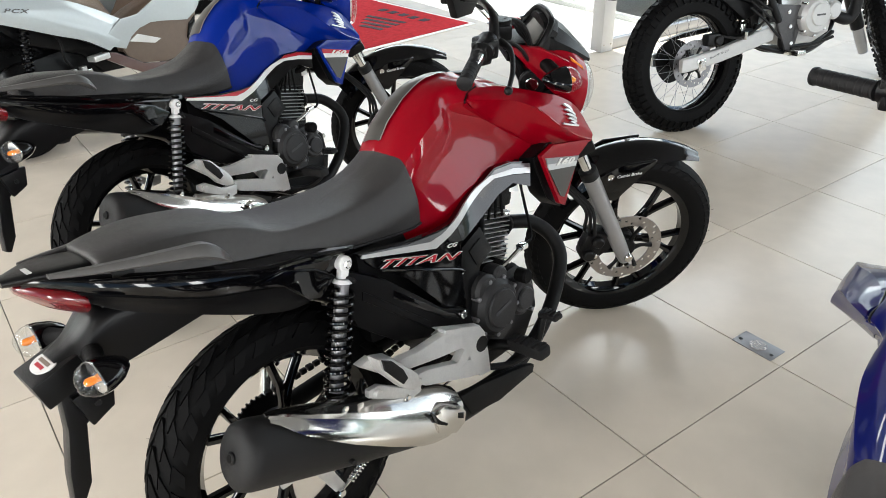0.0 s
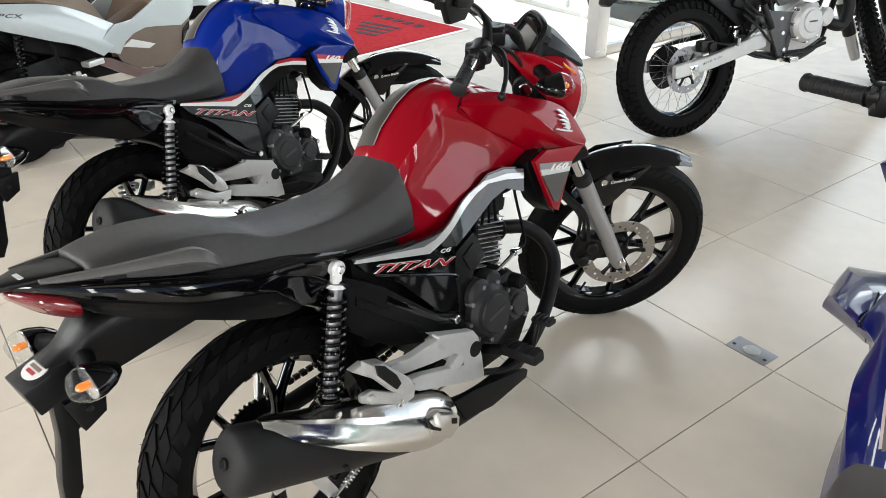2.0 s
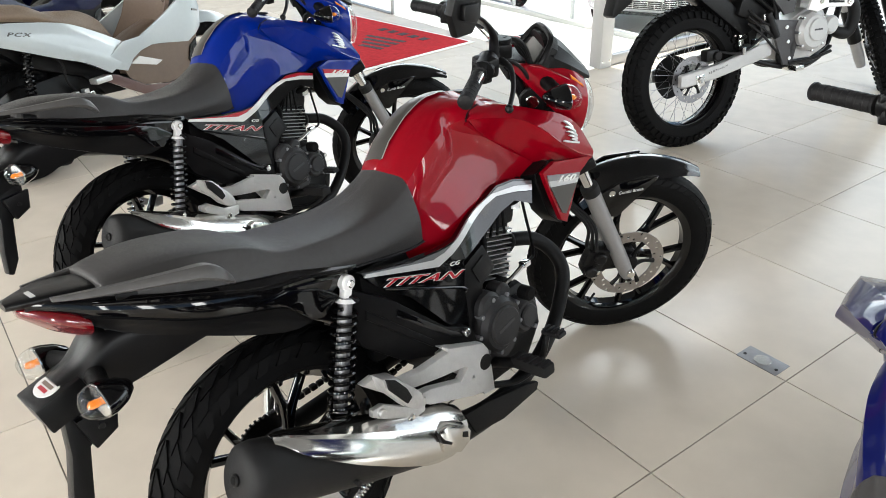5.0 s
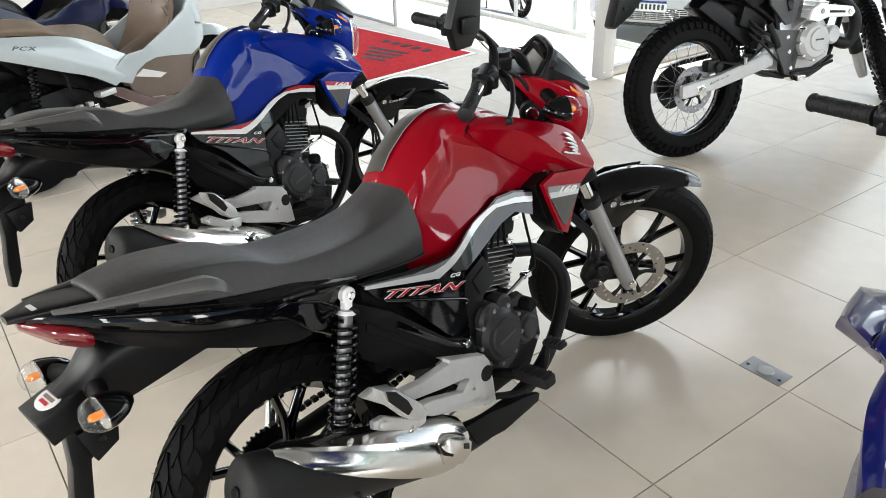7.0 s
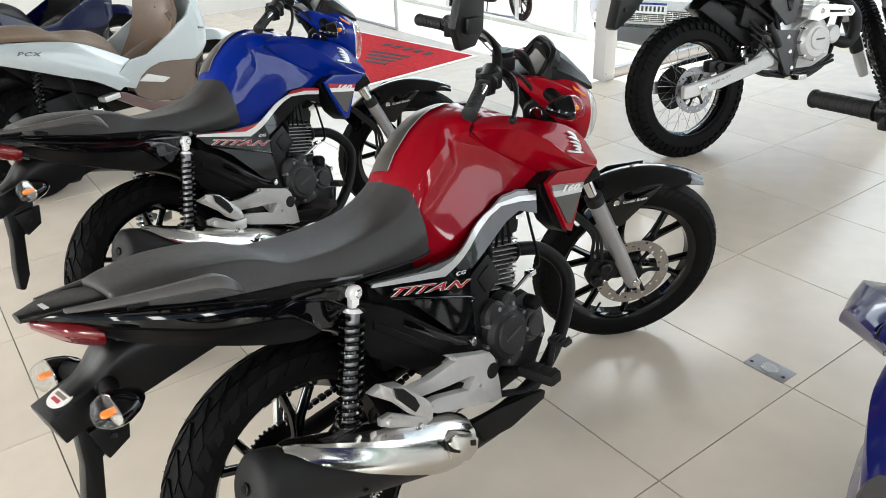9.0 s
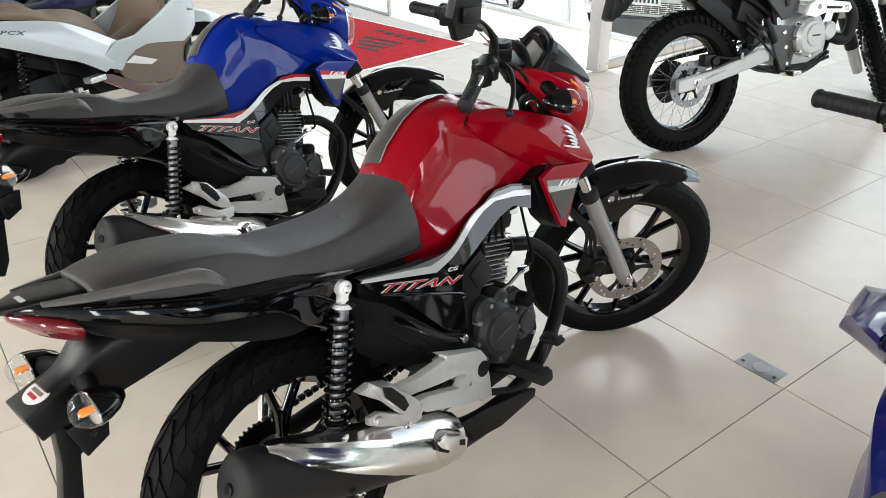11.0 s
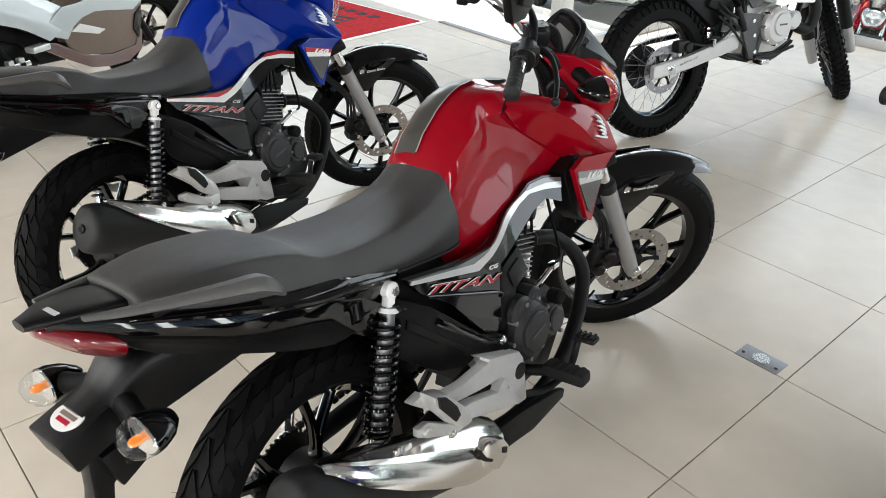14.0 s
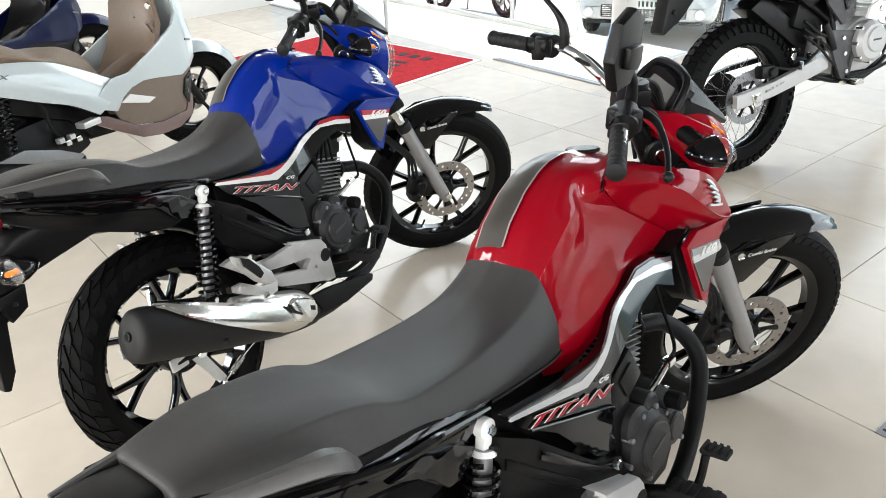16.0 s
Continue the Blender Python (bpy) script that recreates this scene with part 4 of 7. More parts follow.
        # lower vane with its graphics, and the black vane behind it
        if not plain:
            def toe(x, z):
                return (x - 0.783) * 0.057
            part("lower_vane", flip(plate([(0.837, 0.743), (0.783, 0.729), (0.810, 0.664), (0.846, 0.584), (0.869, 0.570), (0.930, 0.659), (0.950, 0.683), (1.010, 0.708)], -0.166, -0.152, toe, 0.03, 0.002)), paint, sh, "painted lower vane")
            part("vane_insert", flip(plate([(0.806, 0.686), (0.926, 0.661), (0.865, 0.595), (0.848, 0.604)], -0.1690, -0.1640, toe, 0.03)), "decal_dark", sh)
            part("vane_band", flip(plate([(0.797, 0.720), (0.943, 0.683), (0.934, 0.672), (0.801, 0.703)], -0.1695, -0.1640, toe, 0.03)), stripe[0], sh)
            part("vane_band", flip(plate([(0.801, 0.703), (0.934, 0.672), (0.926, 0.661), (0.806, 0.686)], -0.1692, -0.1640, toe, 0.03)), stripe[1], sh)
            t = text_mesh("160", 0.030, 0.45, 0.0012, 1.06, 0.0010)
            bmesh.ops.scale(t, vec=(1.75, 1, 0.74), verts=t.verts)
            moved(t, Matrix.Translation((0.869, -0.1662 if s < 0 else 0.1662, 0.6900)) @ pose(0, 0, 0, 0, 0, 176.7 if s > 0 else 3.3) @ pose(0, 0, 0, 0, 13.5 if s < 0 else -13.5))
            part("capacity_mark", t, "decal_white", sh)
            edge = [(0.845, -0.135, 0.741), (0.784, -0.139, 0.724), (0.787, -0.138, 0.701), (0.828, -0.136, 0.602), (0.878, -0.136, 0.561)]
            back = [(0.836, -0.090, 0.744), (0.778, -0.090, 0.716), (0.790, -0.090, 0.676), (0.815, -0.090, 0.613), (0.853, -0.090, 0.573)]
            front = [(0.880, -0.128, 0.735), (0.830, -0.130, 0.715), (0.836, -0.130, 0.695), (0.870, -0.130, 0.606), (0.890, -0.132, 0.570)]
            part("black_vane", flip(sheet(back, edge, 3, 0.0, 0.004, 0)), "black", sh, "satin black inner vane")
            part("vane_recess", flip(sheet(edge, front, 2, 0.0, 0.004, 0)), "matte", sh)
            part("vane_edge", flip(tube(edge, 0.0022, 6, smooth=False)), "black", sh)

        # side cover with striped graphics
        sc = new("side_cover")
        sc.parent = bike
        tagged(sc, "glossy black side cover" if plain else "glossy black side cover with striped graphics")
        if plain:
            sc.matrix_basis = Matrix.Translation((0, -0.070 * s, -0.030))
        body = [(0.185, 0.706), (0.316, 0.680), (0.400, 0.674), (0.454, 0.677), (0.537, 0.722), (0.600, 0.752), (0.660, 0.749), (0.734, 0.729), (0.728, 0.668), (0.663, 0.696), (0.610, 0.685), (0.545, 0.652),
                (0.470, 0.619), (0.462, 0.568), (0.462, 0.466), (0.419, 0.478), (0.400, 0.490), (0.300, 0.604), (0.217, 0.665)]
        # the arm under the tank curves inwards with it
        def curve_in(x, z):
            k_ = max(0.0, min(1.0, (x - 0.42) / 0.14))
            return 0.42 * max(0.0, z - 0.620) * k_ * k_ * (3 - 2 * k_)

        def drawn(pts):
            return [(x + 1.03 * curve_in(x, z), z - 0.34 * curve_in(x, z)) for x, z in pts]
        part("upper_panel", flip(plate(drawn(body), -0.168, -0.152, curve_in, 0.02)), "gloss", sc)
        up_ = [(0.195, 0.701), (0.377, 0.659), (0.413, 0.663), (0.535, 0.726), (0.579, 0.739), (0.665, 0.732), (0.729, 0.716)]
        dn_ = [(0.727, 0.702), (0.660, 0.719), (0.594, 0.729), (0.553, 0.719), (0.438, 0.651), (0.391, 0.638), (0.190, 0.695)]
        if not plain:
            part("grey_band", flip(plate(drawn([(0.190, 0.703), (0.316, 0.677), (0.400, 0.671), (0.454, 0.674), (0.537, 0.719), (0.600, 0.748), (0.660, 0.745), (0.731, 0.725)] + up_[::-1]), -0.1710, -0.1670, curve_in, 0.02)), stripe[2], sc)
            part("pale_stripe", flip(plate(drawn(up_ + dn_), -0.1720, -0.1670, curve_in, 0.02)), stripe[1], sc)
        part("edge_crease", flip(tube([(0.235, -0.1690, 0.650), (0.330, -0.1725, 0.612), (0.455, -0.1725, 0.560), (0.462, -0.1700, 0.545)], 0.0030, 8)), "gloss", sc)
        if not plain:
            t = text_mesh("TITAN", 0.052, 0.55, 0.0010, 1.08, 0.0002)
            bmesh.ops.scale(t, vec=(1.44, 1, 0.46), verts=t.verts)
            tm = Matrix.Translation((0.330, -0.1730 if s < 0 else 0.1730, 0.634)) @ pose(0, 0, 0, 0, 0, 180 if s > 0 else 0) @ pose(0, 0, 0, 0, 17.6 if s < 0 else -17.6)
            moved(t, tm)
            part("model_name", t, "decal_red", sc, "red model name in slanted letters")
            t = text_mesh("TITAN", 0.052, 0.55, 0.0006, 1.08, 0.0022)
            bmesh.ops.scale(t, vec=(1.44, 1, 0.46), verts=t.verts)
            moved(t, tm @ pose(0, 0.0012, 0))
            part("name_outline", t, "decal_white", sc)
            t = text_mesh("CG", 0.015, 0.3, 0.0008, 1.1, 0.0004)
            bmesh.ops.scale(t, vec=(1.4, 1, 0.8), verts=t.verts)
            moved(t, Matrix.Translation((0.436, -0.1735 if s < 0 else 0.1735, 0.628)) @ pose(0, 0, 0, 0, 0, 180 if s > 0 else 0) @ pose(0, 0, 0, 0, 12 if s < 0 else -12))
            part("series_mark", t, "decal_white", sc)
        lean_in = lambda x, z: max(0.0, 0.44 - x) * 0.20
        part("lower_panel", flip(plate([(0.165, 0.672), (0.260, 0.612), (0.385, 0.492), (0.449, 0.464), (0.462, 0.420), (0.363, 0.452), (0.333, 0.440), (0.262, 0.462), (0.180, 0.530), (0.150, 0.606)], -0.186, -0.150, lean_in, 0.06, 0.006)), "black", sc, "satin black lower cover")
        part("rib", flip(plate([(0.270, 0.585), (0.395, 0.480), (0.440, 0.462), (0.436, 0.450), (0.385, 0.468), (0.265, 0.568)], -0.190, -0.180, lean_in, 0.06, 0.002)), "gloss", sc)
        part("fairing_rib", flip(plate([(0.200, 0.610), (0.345, 0.478), (0.340, 0.462), (0.196, 0.590)], -0.190, -0.180, lean_in, 0.06, 0.002)), "black", sc)
        part("bolt", flip(disk(0.010, -0.198, -0.184, 0.003, 18, None, pose(0.426, 0, 0.464))), "chrome", sc)
        part("front_guard", flip(plate([(0.472, 0.606), (0.538, 0.635), (0.572, 0.564), (0.524, 0.538), (0.500, 0.506), (0.482, 0.408), (0.458, 0.416), (0.462, 0.560)], -0.168, -0.140, None, 0, 0.005)), "black", sc)
        part("front_guard_inset", flip(plate([(0.490, 0.590), (0.532, 0.610), (0.552, 0.570), (0.510, 0.548)], -0.172, -0.165, None, 0, 0.002)), "engine", sc)

    # seat
    seat = new("seat")
    seat.parent = bike
    tagged(seat, "dark grey stepped vinyl seat")
    S = [(-0.264, [(0, .846), (.038, .845), (.062, .840), (.072, .832), (.080, .812), (.076, .796)]),
         (-0.252, [(0, .862), (.044, .861), (.070, .855), (.080, .845), (.092, .812), (.084, .794)]),
         (-0.160, [(0, .868), (.054, .866), (.084, .858), (.096, .846), (.116, .796), (.106, .774)]),
         (-0.060, [(0, .852), (.060, .850), (.092, .842), (.104, .830), (.124, .772), (.114, .750)]),
         (0.000, [(0, .833), (.066, .831), (.098, .824), (.110, .812), (.126, .756), (.117, .736)]),
         (0.060, [(0, .801), (.062, .799), (.098, .794), (.111, .784), (.127, .742), (.118, .722)]),
         (0.130, [(0, .784), (.060, .784), (.096, .782), (.109, .774), (.127, .734), (.118, .714)]),
         (0.225, [(0, .782), (.058, .780), (.092, .776), (.106, .764), (.125, .722), (.116, .700)]),
         (0.322, [(0, .800), (.054, .794), (.086, .781), (.100, .764), (.119, .720), (.112, .686)]),
         (0.380, [(0, .828), (.050, .820), (.080, .800), (.096, .780), (.114, .728), (.110, .680)]),
         (0.412, [(0, .850), (.046, .842), (.076, .820), (.092, .796), (.110, .738), (.108, .682)])]
    part("cushion", loft_x(S), "seat", seat, smooth=60)
    for s in (-1, 1):
        part("piping", tube([(x, h[5][0] * s * 1.02, h[5][1] - 0.002) for x, h in S[1:]], 0.003, 6, 4), "gripr", seat)

    # tail: side cowls, top plate, grab rails, lamp, mudguard
    tail = new("tail")
    tail.parent = bike
    tail.matrix_basis = Matrix.Translation((0.040, 0, 0.002))
    tagged(tail, "glossy black tail cowl")
    for s in (-1, 1):
        def flip(bm):
            return mirror_y(bm) if s > 0 else bm
        hi = [(-0.415, -0.020, 0.852), (-0.370, -0.050, 0.846), (-0.290, -0.090, 0.828), (-0.170, -0.120, 0.794), (0.011, -0.130, 0.752), (0.100, -0.126, 0.730), (0.175, -0.115, 0.714)]
        md = [(-0.413, -0.022, 0.845), (-0.365, -0.058, 0.830), (-0.290, -0.100, 0.806), (-0.170, -0.132, 0.768), (0.000, -0.140, 0.728), (0.100, -0.135, 0.704), (0.170, -0.122, 0.688)]
        lo = [(-0.405, -0.020, 0.838), (-0.360, -0.048, 0.812), (-0.285, -0.080, 0.758), (-0.170, -0.100, 0.702), (-0.05, -0.112, 0.650), (0.030, -0.116, 0.632), (0.120, -0.105, 0.650)]
        part("cowl_upper", flip(sheet(hi, md, 3, -0.002, 0.004)), "gloss", tail, smooth=50)
        cr = [(-0.407, -0.024, 0.841), (-0.362, -0.058, 0.820), (-0.287, -0.098, 0.790), (-0.170, -0.128, 0.742), (-0.040, -0.138, 0.706), (0.045, -0.130, 0.668), (0.140, -0.112, 0.660)]
        part("cowl_middle", flip(sheet(md, cr, 3, -0.001, 0.004)), "gloss", tail, smooth=40)
        part("cowl_lower", flip(sheet(cr, lo, 5, 0.004, 0.004)), "black", tail, "satin black lower cowl", smooth=40)
        part("cowl_wing", flip(plate([(-0.070, 0.726), (-0.010, 0.728), (0.060, 0.702), (0.105, 0.668), (0.060, 0.640), (0.030, 0.648), (-0.020, 0.700)], -0.146, -0.132, lambda x, z: 0.10 * max(0.0, x - 0.02), 0.03, 0.003)), "gloss", tail, "glossy black side wing")
        part("cowl_fin", flip(tube([(-0.330, -0.100, 0.834), (-0.210, -0.134, 0.800), (-0.060, -0.148, 0.752), (0.040, -0.146, 0.734), (0.150, -0.132, 0.704)], [0.003, 0.006, 0.007, 0.007, 0.005], 8)), "gloss", tail)
        # inner return so that the seat base reads closed
        ins = [(-0.410, -0.005, 0.854), (-0.370, -0.02, 0.850), (-0.290, -0.05, 0.836), (-0.170, -0.09, 0.798), (0.011, -0.10, 0.766), (0.100, -0.095, 0.738), (0.175, -0.09, 0.720)]
        part("cowl_return", flip(sheet(hi, ins, 3, 0, 0.003, axis=(0, 0, 1))), "gloss", tail)
        und = [(-0.395, -0.005, 0.834), (-0.355, -0.01, 0.806), (-0.285, -0.02, 0.762), (-0.170, -0.03, 0.702), (-0.05, -0.04, 0.655), (0.030, -0.05, 0.640), (0.120, -0.05, 0.652)]
        part("cowl_floor", flip(sheet(lo, und, 3, 0, 0.003, axis=(0, 0, 1))), "black", tail)
        part("hook", flip(tube([(0.118, -0.125, 0.660), (0.128, -0.148, 0.652), (0.142, -0.142, 0.640)], 0.006, 8)), "engine", tail)
        gr = new("grab_rail")
        gr.parent = bike
        tagged(gr, "dark grey grab rail")
        rail = [(-0.340, -0.082, 0.862), (-0.300, -0.104, 0.858), (-0.230, -0.138, 0.853), (-0.165, -0.164, 0.848), (-0.128, -0.174, 0.842), (-0.100, -0.172, 0.826), (-0.076, -0.158, 0.804)]
        if s > 0:
            rail = [(-0.345, -0.058, 0.853), (-0.300, -0.064, 0.850), (-0.230, -0.076, 0.844), (-0.165, -0.092, 0.838), (-0.128, -0.102, 0.830), (-0.100, -0.102, 0.816), (-0.076, -0.096, 0.798)]
        rings = []
        P = spline(rail, 6)
        for i, p in enumerate(P):
            k = i / (len(P) - 1)
            w_ = float(np.interp(k, [0, 0.25, 0.7, 0.85, 1], [0.006, 0.011, 0.018, 0.018, 0.010]))
            h_ = float(np.interp(k, [0, 0.25, 0.7, 0.85, 1], [0.004, 0.007, 0.015, 0.015, 0.008]))
            rings.append([p + Vector((0, w_ * a, h_ * c)) for a, c in ((-1, -0.5), (-0.75, 0.35), (-0.35, 0.9), (0.5, 1), (1, 0.6), (1, -0.7), (0.4, -1), (-0.6, -0.95))])
        part("rail", flip(skin(rings)), "rail", gr, smooth=28)
    part("tail_top", loft_x([(-0.432, [(0, .858), (.014, .856), (.018, .850), (.010, .844)]), (-0.370, [(0, .859), (.042, .857), (.052, .850), (.040, .836)]), (-0.305, [(0, .850), (.044, .847), (.054, .838), (.045, .818)]), (-0.262, [(0, .838), (.044, .835), (.054, .824), (.045, .805)])], 3, 4), "black", tail, "satin black tail top", smooth=30)
    part("tail_mark", box((-0.392, -0.016, 0.8590), (0.008, 0.034, 0.0015), 0.0), "decal_silver", tail)
    part("tail_lamp", loft_x([(-0.418, [(0, .842), (.012, .840), (.014, .832), (.006, .826)]), (-0.385, [(0, .838), (.046, .832), (.058, .814), (.036, .796)]), (-0.352, [(0, .828), (.066, .818), (.076, .797), (.052, .776)]), (-0.334, [(0, .812), (.072, .804), (.080, .786), (.056, .768)])]), "lampred", tail, "red tail lamp lens", smooth=60)
    fen = new("rear_mudguard")
    fen.parent = bike
    fen.matrix_basis = Matrix.Translation((0.058, -0.012, -0.034))
    tagged(fen, "matte black rear mudguard and plate holder")
    part("mudguard", loft_x([(-0.425, [(0, .742), (.028, .738), (.036, .722), (.03, .700)]), (-0.385, [(0, .762), (.034, .756), (.046, .735), (.035, .690)]), (-0.330, [(0, .800), (.045, .795), (.058, .765), (.045, .690)]), (-0.250, [(0, .800), (.055, .795), (.066, .765), (.055, .705)]), (-0.150, [(0, .79), (.055, .785), (.068, .755), (.06, .720)]), (-0.05, [(0, .76), (.05, .755), (.06, .735), (.05, .715)])]), "black", fen)
    part("plate_lamp", box((-0.425, 0, 0.708), (0.085, 0.098, 0.052), 0.004, None, Matrix.Translation((-0.425, 0, 0.708)) @ pose(0, 0, 0, 0, -16) @ Matrix.Translation((0.425, 0, -0.708))), "black", fen)
    if sticker:
        mt = Matrix.Translation((-0.4325, -0.002, 0.7340)) @ pose(0, 0, 0, 0, -16)
        bm = bmesh.new()
        skin([[mt @ Vector((0.024 * math.cos(a), 0.033 * math.sin(a), z)) for a in (2 * math.pi * k / 28 for k in range(28))] for z in (-0.004, 0.0012)], True, False, bm)
        st_ = part("sticker", bm, "decal_white", fen, "oval white sticker with a red print")
        for k in range(3):
            part("print_bar", box((0, 0, 0.0015), (0.007, 0.042 - 0.010 * abs(k - 1), 0.0012), 0.0, None, mt @ pose(0.011 - k * 0.010, 0, 0)), ("brown", "brown", "decal_red")[k], st_)
    part("plate_holder", plate([(-0.430, 0.690), (-0.350, 0.690), (-0.362, 0.628), (-0.406, 0.600), (-0.432, 0.490), (-0.458, 0.452), (-0.472, 0.458), (-0.462, 0.52), (-0.440, 0.60)], -0.017, 0.017, bev=0.005), "black", fen)
    for s in (-1, 1):
        part("holder_wing", plate([(-0.420, 0.665), (-0.345, 0.672), (-0.358, 0.620), (-0.402, 0.600)], 0.017 * s, 0.036 * s, bev=0.004), "black", fen)
        part("bolt", disk(0.006, 0.034 * s, 0.040 * s, 0.001, 10, None, pose(-0.384, 0, 0.640)), "engine", fen)
        indicator(bike, (-0.342 if s > 0 else -0.332, 0.138 * s - 0.022, 0.694 if s > 0 else 0.704), (-0.310, 0.045 * s - 0.012, 0.702), -1, scale=0.94)

    # ---- steered parts ----
    x_at = lambda z: 1.385 - z * math.tan(radians(STEER_RAKE))
    tilt = pose(0, 0, 0, 0, -STEER_RAKE, 0)
    H = Vector((x_at(0.9), 0, 0.9))
    rot = Matrix.Translation(H) @ tilt @ pose(0, 0, 0, 0, 0, steer) @ tilt.inverted() @ Matrix.Translation(-H)

    def turned(ob):
        ob.matrix_basis = rot @ ob.matrix_basis
        return ob

    def group(name, label):
        g = new(name)
        g.parent = bike
        tagged(g, label)
        return turned(g)

    fw = cast_wheel(bike, (AXLE_F, 0, R_F), R_F, 0.082, 0.238, True, True)
    turned(fw)
    fork = group("front_fork", "grey telescopic front fork")
    up = Vector((-math.sin(radians(STEER_RAKE)), 0, math.cos(radians(STEER_RAKE))))
    for s in (-1, 1):
        b0 = Vector((AXLE_F - 0.012, 0.088 * s, R_F - 0.010))
        part("fork_leg", tube([b0 - up * 0.02, b0, b0 + up * 0.05, b0 + up * 0.33, b0 + up * 0.345], [0.018, 0.022, 0.024, 0.0245, 0.026], 18, smooth=False), "fork", fork, "grey painted fork leg")
        part("dust_seal", tube([b0 + up * 0.340, b0 + up * 0.368], 0.0265, 18, smooth=False), "gripr", fork)
        part("fork_tube", tube([b0 + up * 0.36, b0 + up * 0.68], 0.0165, 16, smooth=False), "chrome", fork, "chrome fork tube")
        part("axle_nut", disk(0.013, -0.012 if s < 0 else -0.004, 0.004 if s < 0 else 0.012, 0.002, 12, None, Matrix.Translation(b0 + Vector((0.006, 0.020 * s, 0.008)))), "steel", fork)
    c0 = Vector((AXLE_F - 0.012, 0, R_F)) + up * 0.44
    part("lower_clamp", box((0, 0, 0), (0.075, 0.225, 0.035), 0.01, None, Matrix.Translation(c0) @ tilt), "engine", fork)
    c1 = Vector((AXLE_F - 0.012, 0, R_F)) + up * 0.655
    part("top_clamp", box((0, 0, 0), (0.085, 0.225, 0.024), 0.008, None, Matrix.Translation(c1) @ tilt), "engine", fork)
    # caliper with hoses
    cal = group("brake_caliper", "black brake caliper with hoses")
    cc = Vector((AXLE_F - 0.118, -0.075, R_F + 0.045))
    bm = box((0, 0, 0), (0.055, 0.060, 0.105), 0.012, None, Matrix.Translation(cc) @ pose(0, 0, 0, 0, 18))
    box((-0.028, -0.012, 0.01), (0.03, 0.04, 0.06), 0.008, bm, Matrix.Translation(cc) @ pose(0, 0, 0, 0, 18))
    part("caliper_body", bm, "engine", cal)
    for k in (-1, 1):
        part("piston_housing", disk(0.019, -0.046, -0.020, 0.005, 20, None, Matrix.Translation(cc + Vector((-0.006 + 0.012 * k, 0, 0.024 * k)))), "engine", cal)
    part("mount_bracket", plate([(cc.x + 0.020, cc.z + 0.060), (cc.x + 0.075, cc.z + 0.045), (cc.x + 0.085, cc.z + 0.010), (cc.x + 0.050, cc.z - 0.030), (cc.x + 0.022, cc.z - 0.045)], -0.090, -0.080, bev=0.002), "engine", cal)
    for k in (-1, 1):
        part("bolt", disk(0.009, -0.036, -0.026, 0.002, 12, None, Matrix.Translation(cc + Vector((0.004, 0, 0.032 * k)))), "steel", cal)
    for k in range(3):
        part("hose", tube([cc + Vector((-0.03 + 0.012 * k, -0.015 * k, 0.05)), cc + Vector((-0.045 + 0.01 * k, -0.02, 0.14)), cc + Vector((-0.11 + 0.01 * k, 0.005, 0.21)), cc + Vector((-0.20, 0.03, 0.30)), cc + Vector((-0.25, 0.05, 0.42))], 0.0055, 8), "gripr", cal)
    # front mudguard
    ff = group("front_mudguard", "glossy black front mudguard")
    rows = []
    for i in range(29):
        k = i / 28
        a = radians(55 + 87 * k)
        hw = 0.034 + 0.040 * math.sin(min(1.0, k * 2.2 + 0.05) * math.pi / 2) * (1 - 0.18 * max(0, k - 0.6))
        r0 = 0.352 - 0.012 * k + 0.02 * max(0, 0.25 - k)
        row = []
        for j in range(13):
            t = -1 + 2 * j / 12
            drop = 0.055 * abs(t) ** 2.2 * (0.25 + 0.75 * min(1, k * 2)) + (0.004 if abs(abs(t) - 0.5) < 0.1 else 0)
            row.append(Vector((AXLE_F + (r0 - drop) * math.cos(a), hw * t, R_F + (r0 - drop) * math.sin(a))))
        rows.append(row)
    bm = bmesh.new()
    g = [[bm.verts.new(p) for p in r] for r in rows]
    for a_, b_ in zip(g, g[1:]):
        for k in range(12):
            bm.faces.new((a_[k], a_[k + 1], b_[k + 1], b_[k]))
    bmesh.ops.recalc_face_normals(bm, faces=bm.faces)
    bmesh.ops.solidify(bm, geom=bm.faces[:], thickness=0.003)
    part("mudguard", bm, "gloss", ff, smooth=50)
    for s in (-1, 1):
        part("stay", plate([(1.155, 0.575), (1.230, 0.620), (1.345, 0.628), (1.290, 0.575), (1.235, 0.500), (1.185, 0.505)], 0.066 * s, 0.078 * s, bev=0.004), "gloss", ff)
        part("bolt", disk(0.010, 0.076 * s, 0.082 * s, 0.002, 16, None, pose(1.205, 0, 0.588)), "steel", ff)
        t = text_mesh("Combi Brake", 0.014, 0.2, 0.0006)
        moved(t, Matrix.Translation((1.262, 0.0795 * s, 0.588)) @ pose(0, 0, 0, 0, 0, 180 if s > 0 else 0) @ pose(0, 0, 0, 0, -6 if s < 0 else 6))
        part("lettering", t, "decal_white", ff)
    # headlight cowl, lamp, visor, dash
    roll = Matrix.Translation(H) @ pose(0, 0, 0, -3.0) @ Matrix.Translation(-H)
    hd = group("headlight_unit", "painted headlight cowl with clear lamp")
    hd.matrix_basis = hd.matrix_basis @ roll
